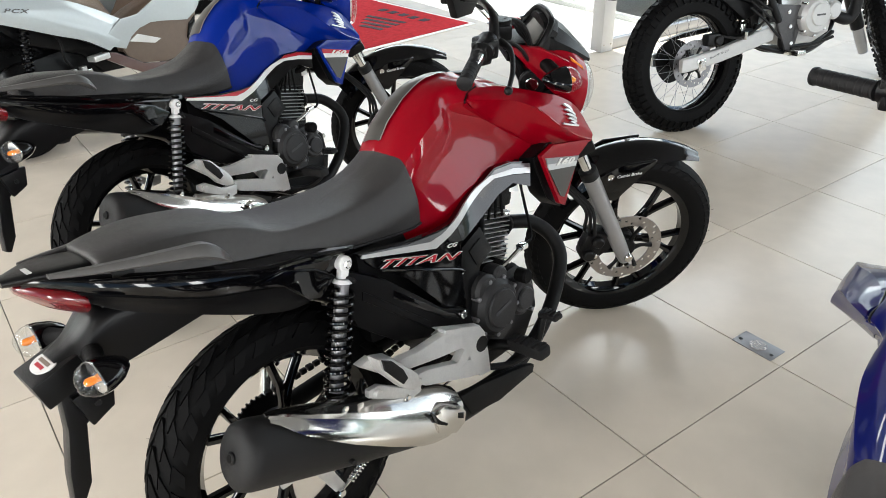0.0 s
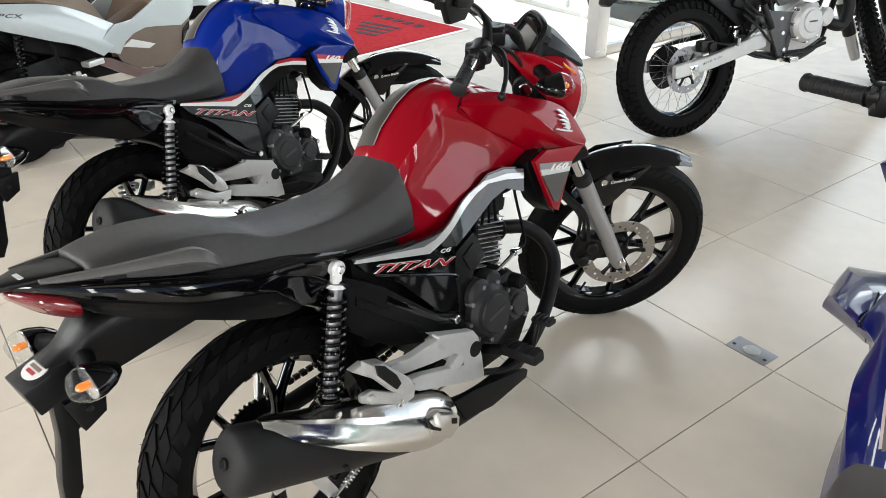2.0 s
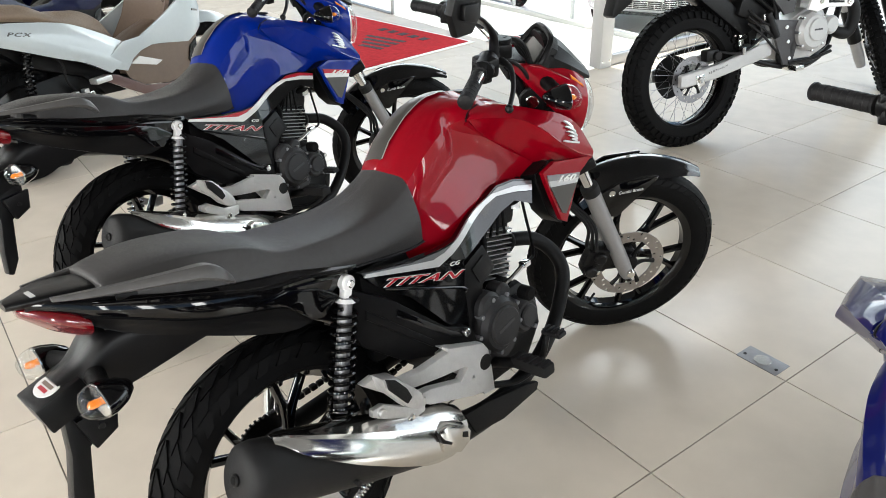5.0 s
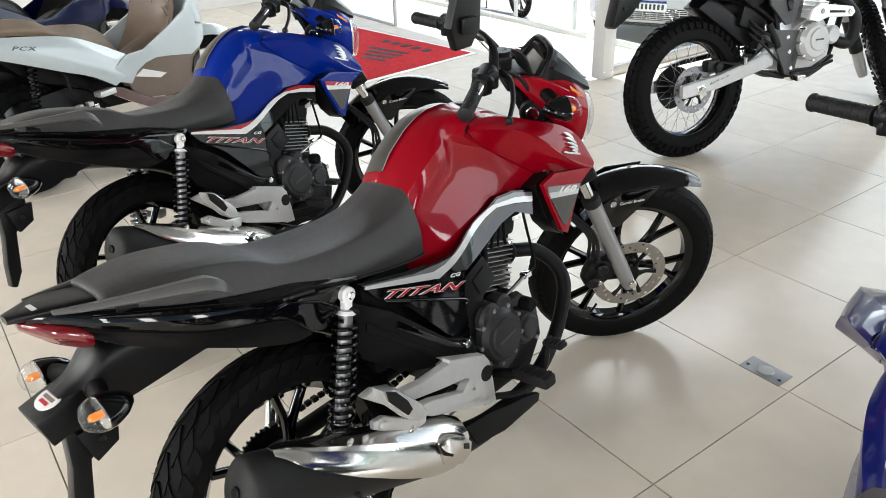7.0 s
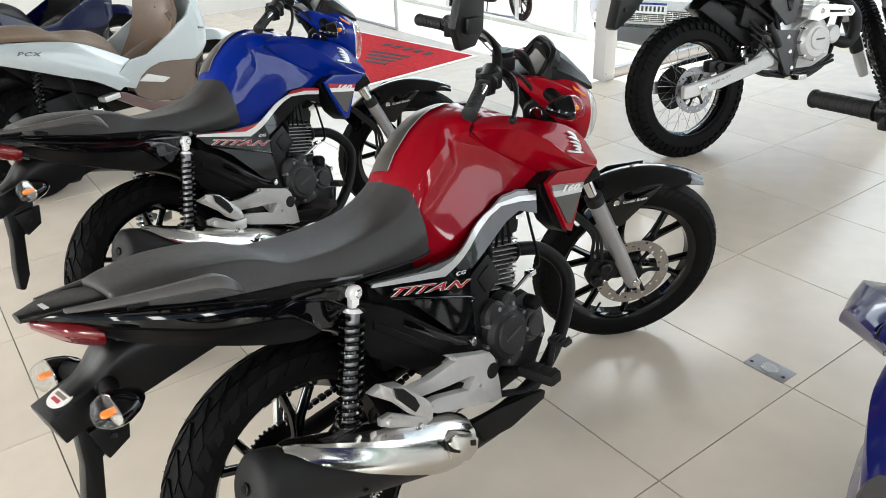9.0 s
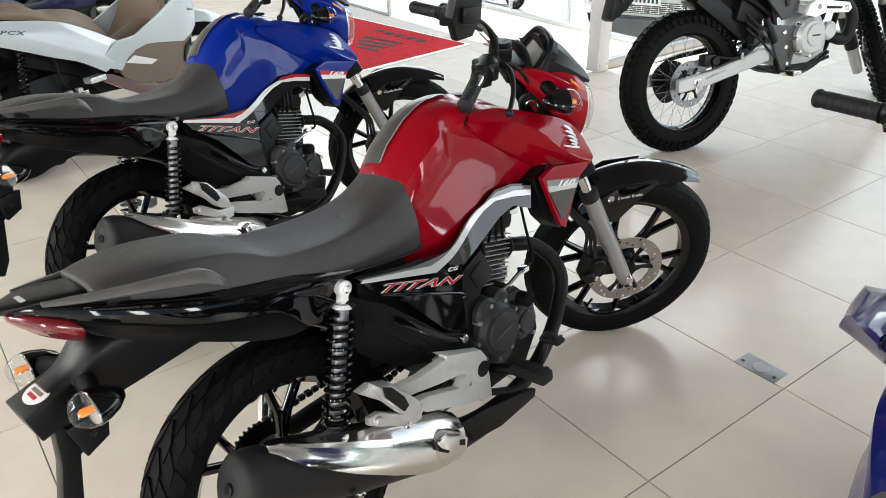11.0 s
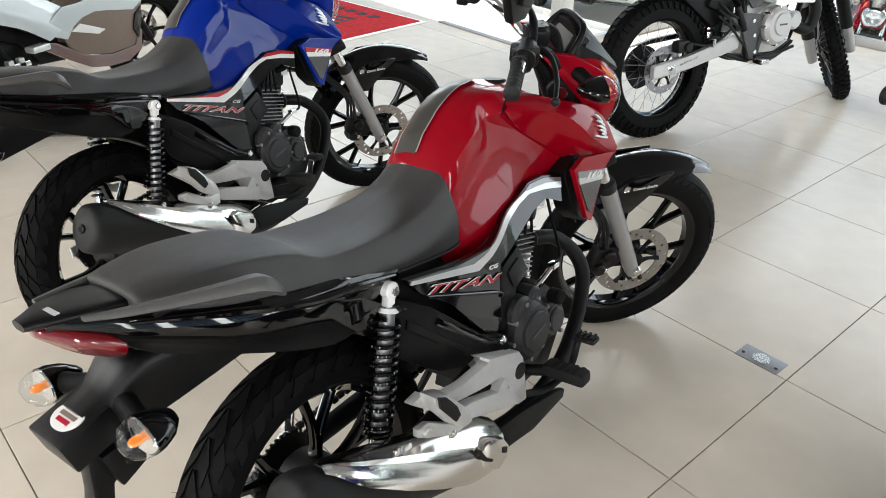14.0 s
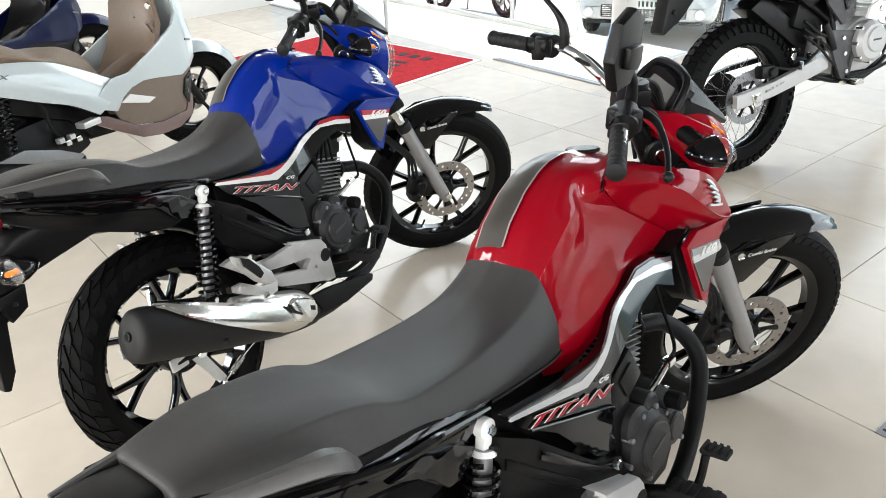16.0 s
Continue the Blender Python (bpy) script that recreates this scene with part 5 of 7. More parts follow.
    cow = [(0.930, [(0, .985), (.055, .980), (.088, .955), (.084, .925), (.050, .905)]), (0.985, [(0, 1.000), (.078, .990), (.118, .945), (.110, .888), (.062, .848)]), (1.040, [(0, .982), (.084, .972), (.124, .920), (.112, .842), (.066, .780)]),
           (1.082, [(0, .950), (.078, .940), (.114, .896), (.100, .832), (.060, .775)])]
    part("cowl", loft_x(cow), paint, hd, "glossy painted headlight cowl", smooth=50)
    lam = [(1.083, [(0, .945), (.070, .937), (.102, .895), (.088, .835), (.050, .785)]), (1.104, [(0, .928), (.064, .920), (.094, .886), (.081, .831), (.046, .786)]), (1.116, [(0, .904), (.047, .898), (.070, .874), (.061, .832), (.034, .800)])]
    part("lamp_glass", loft_x(lam), "clear", hd, "clear headlamp glass", smooth=60)
    bowl = [(1.081, [(0, .943), (.068, .935), (.099, .893), (.085, .835), (.049, .787)]), (1.092, [(0, .930), (.062, .922), (.091, .884), (.078, .831), (.045, .790)]), (1.095, [(0, .900), (.044, .894), (.066, .872), (.057, .834), (.032, .804)]), (1.090, [(0, .882), (.014, .878), (.020, .862), (.016, .848), (.008, .840)])]
    part("lamp_bowl", loft_x(bowl), "reflector", hd, "bright lamp reflector")
    for s in (-1, 1):
        part("position_lamp", plate([(1.030, 0.972), (1.066, 0.944), (1.072, 0.934), (1.036, 0.958)], 0.096 * s, 0.104 * s, bev=0.002), "orange", hd, "amber position lamp")
        if not plain:
            indicator(hd, (0.985, 0.196 * s, 0.950), (0.962, 0.108 * s, 0.965), 1, scale=0.98)
        part("cowl_wing", plate([(0.862, 1.012), (0.950, 1.004), (1.020, 0.970), (1.030, 0.886), (0.990, 0.884), (0.930, 0.945)], 0.100 * s, 0.118 * s, bev=0.003, warp=lambda x, z, s=s: 0.02 * s * (x - 0.93) / 0.1), paint, hd)
    vis = [(0.972, [(0, 1.050), (.044, 1.044), (.078, 1.020), (.086, .972)]), (0.992, [(0, 1.054), (.050, 1.044), (.086, 1.010), (.090, .966)]), (1.040, [(0, 1.018), (.050, 1.008), (.080, .985), (.082, .958)]), (1.105, [(0, .952), (.034, .948), (.048, .940), (.044, .932)])]
    part("visor", loft_x(vis, 1, 1), "black", hd, "satin black visor over the dash", smooth=15)
    dm = Matrix.Translation((0.966, -0.004, 0.996)) @ pose(0, 0, 0, 0, 34)
    bz = [(-0.088, -0.020), (-0.072, 0.044), (-0.036, 0.062), (0.036, 0.062), (0.072, 0.044), (0.088, -0.020), (0.050, -0.056), (-0.050, -0.056)]
    rz90 = pose(0, 0, 0, 0, 0, 90)
    part("dash_bezel", plate(bz, -0.016, 0.010, bev=0.004, m=dm @ rz90), "matte", hd)
    part("dash_hood", tube([dm @ rz90 @ Vector((x, 0.012, z)) for x, z in bz], 0.0085, 8, 3, closed=True), "black", hd, "raised black rim round the dash")
    part("dash_screen", plate([(x * 0.62, z * 0.62 + 0.002) for x, z in bz], 0.0095, 0.0125, bev=0.001, m=dm @ rz90), "display", hd, "blank dash display")
    # handlebar with grips, levers, switches, mirrors, cables
    hb = group("handlebar", "chrome handlebar with black grips")
    hb.matrix_basis = Matrix.Translation(bar_at) @ Matrix.Translation(H) @ tilt @ pose(0, 0, 0, 0, 0, bar_turn) @ tilt.inverted() @ Matrix.Translation(-H) @ hb.matrix_basis @ Matrix.Translation(H) @ pose(0, 0, 0, bar_roll) @ Matrix.Translation(-H)
    bar = [(0.712, -0.350, 1.032), (0.780, -0.225, 1.052), (0.830, -0.150, 1.050), (0.895, -0.075, 0.990), (0.905, 0, 0.985), (0.895, 0.075, 0.990), (0.830, 0.150, 1.050), (0.780, 0.225, 1.052), (0.712, 0.350, 1.032)]
    part("bar", tube(bar, 0.011, 12), "chrome", hb)
    part("bar_clamp", box((0.905, 0, 0.972), (0.05, 0.11, 0.05), 0.008), "engine", hb)
    for s in (-1, 1):
        e0, e1 = Vector((0.706, 0.360 * s, 1.030)), Vector((0.764, 0.240 * s, 1.045))
        d = e1 - e0
        prof = [(0, 0.014), (0.02, 0.0175), (0.06, 0.0180), (0.075, 0.0160), (0.12, 0.0158)]
        for k in range(7):
            f = 0.16 + 0.115 * k
            prof += [(f, 0.0158), (f + 0.006, 0.0166), (f + 0.085, 0.0166), (f + 0.091, 0.0158)]
        prof += [(0.97, 0.0160), (0.98, 0.0190), (1.0, 0.0190)]
        part("grip", tube([e0 + d * f for f, _ in prof], [r for _, r in prof], 16, smooth=False), "gripr", hb, "ribbed black rubber grip")
        p = Vector((0.785, 0.212 * s, 1.052))
        bm = box((0, 0, 0), (0.040, 0.056, 0.044), 0.008, None, Matrix.Translation(p) @ pose(0, 0, 0, 0, 0, -28 * s))
        box((-0.012, 0.004 * s, -0.020), (0.030, 0.040, 0.026), 0.006, bm, Matrix.Translation(p) @ pose(0, 0, 0, 0, 0, -28 * s))
        tube([p - d.normalized() * 0.028, p + d.normalized() * 0.028], 0.026, 14, smooth=False, bm=bm)
        part("switchgear", bm, "black", hb)
        part("switch", box((-0.028, 0, 0.01), (0.012, 0.02, 0.014), 0.003, None, Matrix.Translation(p) @ pose(0, 0, 0, 0, 0, -28 * s)), "engine", hb)
        lev = [(0.830, 0.180 * s, 1.050), (0.842, 0.225 * s, 1.046), (0.832, 0.29 * s, 1.026), (0.808, 0.350 * s, 1.004)]
        bm = tube(lev, [0.010, 0.0068, 0.0058, 0.0052], 10)
        bmesh.ops.create_uvsphere(bm, u_segments=12, v_segments=8, radius=0.010, matrix=Matrix.Translation(lev[-1]))
        part("lever", bm, "engine", hb, "black ball-end lever")
        if s < 0:
            bm = box((0.840, -0.130, 1.062), (0.045, 0.06, 0.035), 0.006)
            disk(0.024, -0.006, 0.006, 0.002, 20, bm, Matrix.Translation((0.842, -0.130, 1.082)) @ pose(0, 0, 0, 90))
            part("fluid_reservoir", bm, "black", hb)
        if not mirrors:
            continue
        mp = [(0.815, 0.170 * s, 1.055), (0.812, 0.175 * s, 1.105), (0.785, 0.205 * s, 1.150), (0.728, 0.300 * s, 1.205)]
        part("mirror_stem", tube(mp, [0.013, 0.010, 0.0055, 0.0055], 10), "black", hb)
        c = Vector((0.707, 0.338 * s, 1.230))
        mm = Matrix.Translation(c) @ pose(0, 0, 0, -14, 0, 48 * s) @ Matrix.Scale(0.88, 4)
        out = [(-0.060, -0.018), (-0.044, 0.056), (0.000, 0.070), (0.050, 0.044), (0.058, -0.020), (0.020, -0.070), (-0.036, -0.060)]
        rot90 = pose(0, 0, 0, 0, 0, -90)
        bm = plate(out, -0.012, 0.012, bev=0.007, m=mm @ rot90, rounded=1)
        part("mirror_shell", bm, "black", hb, "satin black mirror shell")
        part("mirror_glass", plate([(x * 0.88, z * 0.88) for x, z in out], -0.0145, -0.0115, m=mm @ rot90, rounded=1), "chrome", hb, "mirror glass")
        part("mirror_pivot", plate([(-0.030, -0.018), (-0.024, 0.012), (0.030, 0.006), (0.024, -0.030), (-0.018, -0.032)], 0.010, 0.026, bev=0.004, m=mm @ rot90), "black", hb)
    for sd, n in ((-1, 4), (1, 3)):
        for k in range(n):
            part("cable", tube([(0.825, (0.168 - 0.022 * k) * sd, 1.046), (0.868, (0.150 - 0.020 * k) * sd, 1.034 - 0.006 * k), (0.912, (0.118 - 0.012 * k) * sd, 0.985), (0.945, 0.085 * sd, 0.91), (0.960, 0.055 * sd, 0.82)], 0.0046, 8), "gripr", hb)
    for k in range(4):
        part("cable", tube([(0.812 + 0.006 * k, -0.172 + 0.010 * k, 1.060), (0.850 + 0.008 * k, -0.130 + 0.006 * k, 1.085 - 0.006 * k), (0.905, -0.096 + 0.010 * k, 1.058 - 0.010 * k), (0.938, -0.080 + 0.008 * k, 0.985), (0.945, -0.070, 0.900)], 0.0042, 8), "gripr", hb)
    for k in range(3):
        part("wire_loom", tube([(0.880, -0.060 + 0.020 * k, 0.985), (0.915, -0.075 + 0.015 * k, 0.935 - 0.01 * k), (0.925, -0.060, 0.880), (0.900, -0.04, 0.820)], 0.0080, 8), "rubber", hb)
    part("horn", disk(0.036, -0.020, 0.012, 0.005, 24, None, pose(0.945, -0.085, 0.905, 0, 0, -25)), "engine", hb, "black round horn")
    part("horn_ring", disk(0.017, -0.024, -0.018, 0.002, 20, None, pose(0.945, -0.085, 0.905, 0, 0, -25)), "steel", hb)
    part("steering_stem", tube([(x_at(0.98) , 0, 0.98), (x_at(0.76), 0, 0.76)], 0.028, 14, smooth=False), "engine", bike)
    return bike


def bike_pose(x, y, heading, lean):
    return pose(x, y, 0, 0, 0, heading) @ pose(0, 0, 0, lean)


# ---- setting ----
TILE = 0.62
X_GLASS, Y_GLASS, X_STREET, SOUTH, NORTH, WEST, TOP = 2.68, 2.81, 4.98, -5.0, 7.5, -4.3, 3.2
solid("ground", box((8.0, 8.0, -0.91), (600, 600, 0.10)), "concrete", "pale concrete street below the forecourt", "ground", kind="structure")
solid("pavement", merge(box((3.29, 6.2, -0.46), (1.20, 6.78, 0.78)), box((5.24, -2.0, -0.46), (0.50, 9.60, 0.78))), "concrete", "raised pale concrete forecourt outside the glazing", "pavement", kind="structure", smooth=0)
floor = solid("floor", merge(box(((WEST + X_STREET) / 2, (SOUTH + Y_GLASS) / 2, -0.039), (X_STREET - WEST, Y_GLASS - SOUTH, 0.070)),
                             box(((WEST + X_GLASS) / 2, (Y_GLASS + NORTH) / 2 + 0.0005, -0.039), (X_GLASS - WEST, NORTH - Y_GLASS, 0.070))),
              "grout", "polished beige porcelain tile floor with thin dark joints", "floor", kind="structure", smooth=0)
solid("ceiling", merge(box((0.45, -1.10, TOP + 0.06), (9.5, 8.3, 0.12)), box((-0.75, 5.40, TOP + 0.06), (7.1, 4.70, 0.12))), "ceilingpaint", "plain grey plastered ceiling", "ceiling", kind="structure")
solid("wall_north", box(((WEST + X_GLASS) / 2, NORTH + 0.075, TOP / 2), (X_GLASS - WEST, 0.15, TOP)), "wallpaint", "plain white painted wall", "wall", kind="structure")

pil = thing("pillar", "white painted steel pillar with a bolted foot", "pillar", kind="structure")
part("shaft", box((2.800, 2.815, TOP / 2), (0.115, 0.105, TOP), 0.005), "post", pil)
for dx in (-0.035, 0.035):
    part("bolt", disk(0.006, -0.056, -0.052, 0.001, 10, None, pose(2.80 + dx, 2.815, 0.05)), "steel", pil)


def glazing(name, p, q, label, rail=0.06, head=True, panes=2, posts=True):
    """A run of glass between two floor points, with a foot rail, posts and a head."""
    a, b = Vector((*p, 0)), Vector((*q, 0))
    d = b - a
    L, ang = d.length, math.degrees(math.atan2(d.y, d.x))
    w = thing(name, label, "window", pose(*p, 0, 0, 0, ang), kind="structure")
    if rail:
        part("foot_rail", box((L / 2, 0, rail / 2), (L, 0.05, rail), 0.003), "alu", w)
    if head:
        part("head_rail", box((L / 2, 0, TOP - 0.08), (L, 0.06, 0.16), 0.003), "post", w)
    for k in range(panes):
        x0, x1 = L * k / panes + 0.006, L * (k + 1) / panes - 0.006
        pn = part("pane", box(((x0 + x1) / 2, 0, (rail + TOP - 0.16) / 2), (x1 - x0, 0.010, TOP - 0.16 - rail - 0.004), 0.001), "pane", w)
        pn.visible_shadow = False
        if posts and k:
            part("post", box((x0 - 0.006, 0, TOP / 2), (0.05, 0.055, TOP - 0.17), 0.003), "post", w)
    return w


glazing("window_1", (2.865, Y_GLASS), (X_STREET, Y_GLASS), "tall fixed glazing with an aluminium foot rail", 0.07, True, 1)
glazing("window_2", (X_STREET, Y_GLASS), (X_STREET, SOUTH), "tall street-side glazing with an aluminium foot rail", 0.07, True, 5)
glazing("window_5", (X_STREET, SOUTH), (WEST, SOUTH), "tall glazing along the far side of the showroom", 0.07, True, 6)
# the back run is unseen, added to go with the west fill lamps
glazing("added_window_6", (WEST, SOUTH), (WEST, NORTH), "unseen tall glazing added along the back for the fill light", 0.07, True, 8)
glazing("window_3", (X_GLASS, 2.875), (X_GLASS, 3.92), "frameless fixed glass beside the door", 0.012, True, 1, False)
glazing("door_1", (X_GLASS, 3.93), (X_GLASS, 5.32), "frameless glass entrance door", 0.0, True, 1, False)
glazing("window_4", (X_GLASS, 5.34), (X_GLASS, NORTH), "frameless fixed glass beside the door", 0.012, True, 1, False)
solid("trim", box((X_GLASS, 5.33, 1.5), (0.03, 0.016, 3.0), 0.002), "alu", "slim aluminium door jamb", "jamb", kind="structure")

# raised kerb outside with slim white posts on it
solid("kerb", box((3.85, 6.2, -0.050), (0.07, 6.78, 0.042), 0.006), "concrete", "low pale kerb outside the entrance", "kerb", kind="structure")
for k, y in enumerate((3.75, 4.15, 4.95, 6.1, 7.3)):
    solid("outer_post", box((3.85, y, 1.58), (0.030, 0.030, 3.2), 0.004), "post", "slim white steel post standing on the kerb", "post", kind="structure")

# entrance mat
mat = thing("entrance_mat", "red carpet entrance mat with a pale border and dark printed emblem", "mat", pose(1.821, 4.757, 0, 0, 0, 7.5))
part("border", box((0, 0, 0.003), (1.30, 1.76, 0.005), 0.002), "wallpaint", mat, "pale woven border")
part("carpet", box((0, 0, 0.007), (1.22, 1.68, 0.010), 0.003), "carpet", mat, "red cut pile")
for k in range(4):
    part("print_bar", box((0.18 - 0.09 * k, -0.30 - 0.03 * k, 0.0125), (0.05, 0.42 - 0.06 * k, 0.002), 0.0, None, pose(0, 0, 0, 0, 0, 8)), "matte", mat)
for k in range(5):
    part("print_letter", box((0.42, -0.52 + 0.13 * k, 0.0125), (0.085, 0.075, 0.002), 0.0), "matte", mat)

# floor socket box
fb = thing("floor_socket_box", "flush stainless steel floor socket box in the tiles", "socket", pose(0.655, 0.102, 0.0, 0, 0, 90))
part("lid", box((0, 0, 0.0012), (0.140, 0.078, 0.0024), 0.0008), "dull_steel", fb)
part("round_cap", disk(0.027, 0.0022, 0.0044, 0.0006, 32, None, pose(0, 0, 0, 90)), "steel", fb)
for dx in (-0.055, 0.055):
    part("screw", disk(0.006, 0.0022, 0.0034, 0.0003, 12, None, pose(dx, 0.012, 0, 90)), "engine", fb)


# ---- off-road motorcycle ----
def spoked_wheel(parent, c, R, w, rim_r, n=36, knobs=48, disc_y=-0.066, disc_r=0.110):
    wl = new("wheel")
    wl.parent = parent
    wl.matrix_basis = Matrix.Translation(c)
    tagged(wl, "wire-spoked wheel with a knobbly tyre")
    part("tyre", tyre_bm(R - 0.008, w, rim_r), "rubber", wl, "black off-road tyre")
    part("tread", tread_bm(R - 0.010, w, rim_r, knobs, "knob"), "rubber", wl)
    hw = w * 0.30
    part("rim", lathe([(rim_r + 0.008, -hw), (rim_r + 0.008, -hw + 0.004), (rim_r - 0.010, -hw * 0.5), (rim_r - 0.010, hw * 0.5), (rim_r + 0.008, hw - 0.004), (rim_r + 0.008, hw), (rim_r - 0.010, hw), (rim_r - 0.024, 0.010), (rim_r - 0.024, -0.010), (rim_r - 0.010, -hw)], 72), "gloss", wl)
    part("hub", lathe([(0.012, -0.060), (0.042, -0.060), (0.045, -0.050), (0.028, -0.035), (0.026, 0.035), (0.045, 0.050), (0.042, 0.060), (0.012, 0.060)], 32), "engine", wl)
    for k in range(n):
        a = 2 * math.pi * k / n
        s = -1 if k % 2 else 1
        t = 0.42 * (1 if (k // 2) % 2 else -1)
        p = (0.040 * math.cos(a + t), 0.052 * s, 0.040 * math.sin(a + t))
        q = ((rim_r - 0.018) * math.cos(a), 0.004 * s, (rim_r - 0.018) * math.sin(a))
        part("spoke", tube([p, q], 0.0011, 5, smooth=False), "dull_steel", wl)
    brake_disc(wl, disc_y, disc_r, disc_r - 0.034, 30, "dull_steel")
    return wl


def dirt_bike(m, steer=-42.0):
    b = thing("off_road_motorcycle", "black off-road motorcycle with a silver swingarm and engine", "motorcycle", m, "motorcycles on display")
    rw = spoked_wheel(b, (0.0, 0, 0.330), 0.338, 0.112, 0.236)
    part("sprocket", disk(0.098, 0.068, 0.073, 0.001, 44), "engine", rw)
    part("chain", tube([(0.44, 0.075, 0.475), (0.2, 0.075, 0.45), (0.0, 0.075, 0.432), (-0.085, 0.075, 0.39), (-0.10, 0.075, 0.33), (-0.07, 0.075, 0.262), (0.0, 0.075, 0.232), (0.2, 0.075, 0.33), (0.44, 0.075, 0.41)], 0.007, 8), "engine", b)
    part("chain_guard", plate([(-0.09, 0.425), (0.05, 0.455), (0.28, 0.475), (0.28, 0.455), (0.05, 0.438)], 0.070, 0.095, bev=0.003), "black", b)
    for s in (-1, 1):
        sw = new("swingarm")
        sw.parent = b
        tagged(sw, "silver aluminium swingarm")
        rings = []
        for x, z, h, w, y in ((-0.105, 0.336, 0.028, 0.013, 0.112), (-0.09, 0.337, 0.031, 0.016, 0.112), (0.10, 0.362, 0.031, 0.017, 0.112), (0.30, 0.405, 0.034, 0.018, 0.105), (0.43, 0.435, 0.038, 0.020, 0.095)):
            rings.append([Vector((x, y * s + w * a, z + h * c)) for a, c in ((-1, -0.8), (-0.8, -1), (0.8, -1), (1, -0.8), (1, 0.8), (0.8, 1), (-0.8, 1), (-1, 0.8))])
        part("arm", skin(rings), "satin_alloy", sw, smooth=15)
        part("axle_nut", disk(0.017, -0.010, 0.010, 0.002, 6, None, pose(0, 0.132 * s, 0.338)), "chrome", sw)
        part("axle_plate", plate([(-0.030, 0.355), (0.020, 0.362), (0.028, 0.310), (-0.010, 0.300)], 0.128 * s - 0.004, 0.128 * s + 0.004, bev=0.002), "steel", sw)
        word = text_mesh("ALUMINIUM", 0.015, 0.35, 0.0006, 1.55)
        word.transform(pose(0.100, 0.1287 * s, 0.371, 0, 0, -1.7 * s) @ pose(0, 0, 0, 0, -12.2) @ pose(0, 0, 0, 0, 0, 0 if s < 0 else 180))
        part("lettering", word, "grey", sw)
    cal = new("brake_caliper")
    cal.parent = b
    bm = box((0.085, -0.085, 0.435), (0.075, 0.05, 0.055), 0.012)
    disk(0.022, -0.125, -0.095, 0.004, 18, bm, pose(0.105, 0, 0.432))
    part("caliper_body", bm, "engine", cal)
    part("hose", tube([(0.115, -0.10, 0.45), (0.20, -0.13, 0.435), (0.28, -0.135, 0.455), (0.37, -0.12, 0.50)], 0.006, 8), "gripr", cal)
    part("hose_clip", tube([(0.235, -0.140, 0.425), (0.235, -0.143, 0.460)], 0.010, 8, smooth=False), "chrome", cal)
    # frame, shock, linkage and dark inner parts
    for s in (-1, 1):
        part("frame_tube", tube([(0.42, 0.10 * s, 0.86), (0.44, 0.105 * s, 0.62), (0.48, 0.11 * s, 0.45), (0.50, 0.10 * s, 0.36), (0.60, 0.08 * s, 0.315), (0.74, 0.07 * s, 0.33), (0.86, 0.05 * s, 0.42), (1.00, 0.03 * s, 0.80)], 0.015, 10), "black", b)
        part("subframe_tube", tube([(0.44, 0.10 * s, 0.60), (0.25, 0.10 * s, 0.72), (-0.05, 0.09 * s, 0.84)], 0.012, 10), "black", b)
        part("subframe_tube", tube([(0.46, 0.10 * s, 0.86), (0.2, 0.10 * s, 0.87), (-0.15, 0.09 * s, 0.88)], 0.012, 10), "black", b)
        bk = plate([(0.395, 0.570), (0.605, 0.545), (0.575, 0.50), (0.530, 0.425), (0.555, 0.345), (0.505, 0.34), (0.455, 0.44)], 0.118 * s - 0.008, 0.118 * s + 0.008, bev=0.004)
        part("pivot_plate", bk, "grey", b, "dark grey pivot plate")
        for x, z in ((0.50, 0.525), (0.515, 0.455), (0.53, 0.375)):
            part("bolt", disk(0.011, 0.128 * s - 0.005, 0.128 * s + 0.005, 0.002, 12, None, pose(x, 0, z)), "chrome", b)
    part("rear_shock", coil((0.36, 0, 0.80), (0.33, 0, 0.48), 0.032, 0.006, 8), "engine", b)
    part("shock_body", tube([(0.36, 0, 0.84), (0.33, 0, 0.42)], 0.022, 12, smooth=False), "steel", b)
    part("linkage", box((0.36, 0, 0.41), (0.14, 0.10, 0.07), 0.015), "engine", b)
    part("brake_cylinder", tube([(0.385, -0.12, 0.60), (0.42, -0.125, 0.53), (0.445, -0.125, 0.485)], 0.018, 12), "engine", b)
    part("air_box", plate([(0.24, 0.60), (0.30, 0.80), (0.50, 0.86), (0.52, 0.60), (0.42, 0.54)], -0.085, 0.085, bev=0.02), "black", b)
    for k in range(5):
        part("fitting", box((0.335 + 0.022 * k, -0.105 - 0.006 * (k % 2), 0.47 + 0.028 * ((k * 2) % 5)), (0.03, 0.03, 0.03), 0.006), "engine" if k % 2 else "steel", b)
    for k in range(3):
        part("hose", tube([(0.30, -0.09, 0.62 - 0.03 * k), (0.36, -0.125, 0.56 - 0.03 * k), (0.44, -0.12, 0.53 - 0.05 * k), (0.52, -0.10, 0.48 - 0.05 * k)], 0.006, 8), "gripr", b)
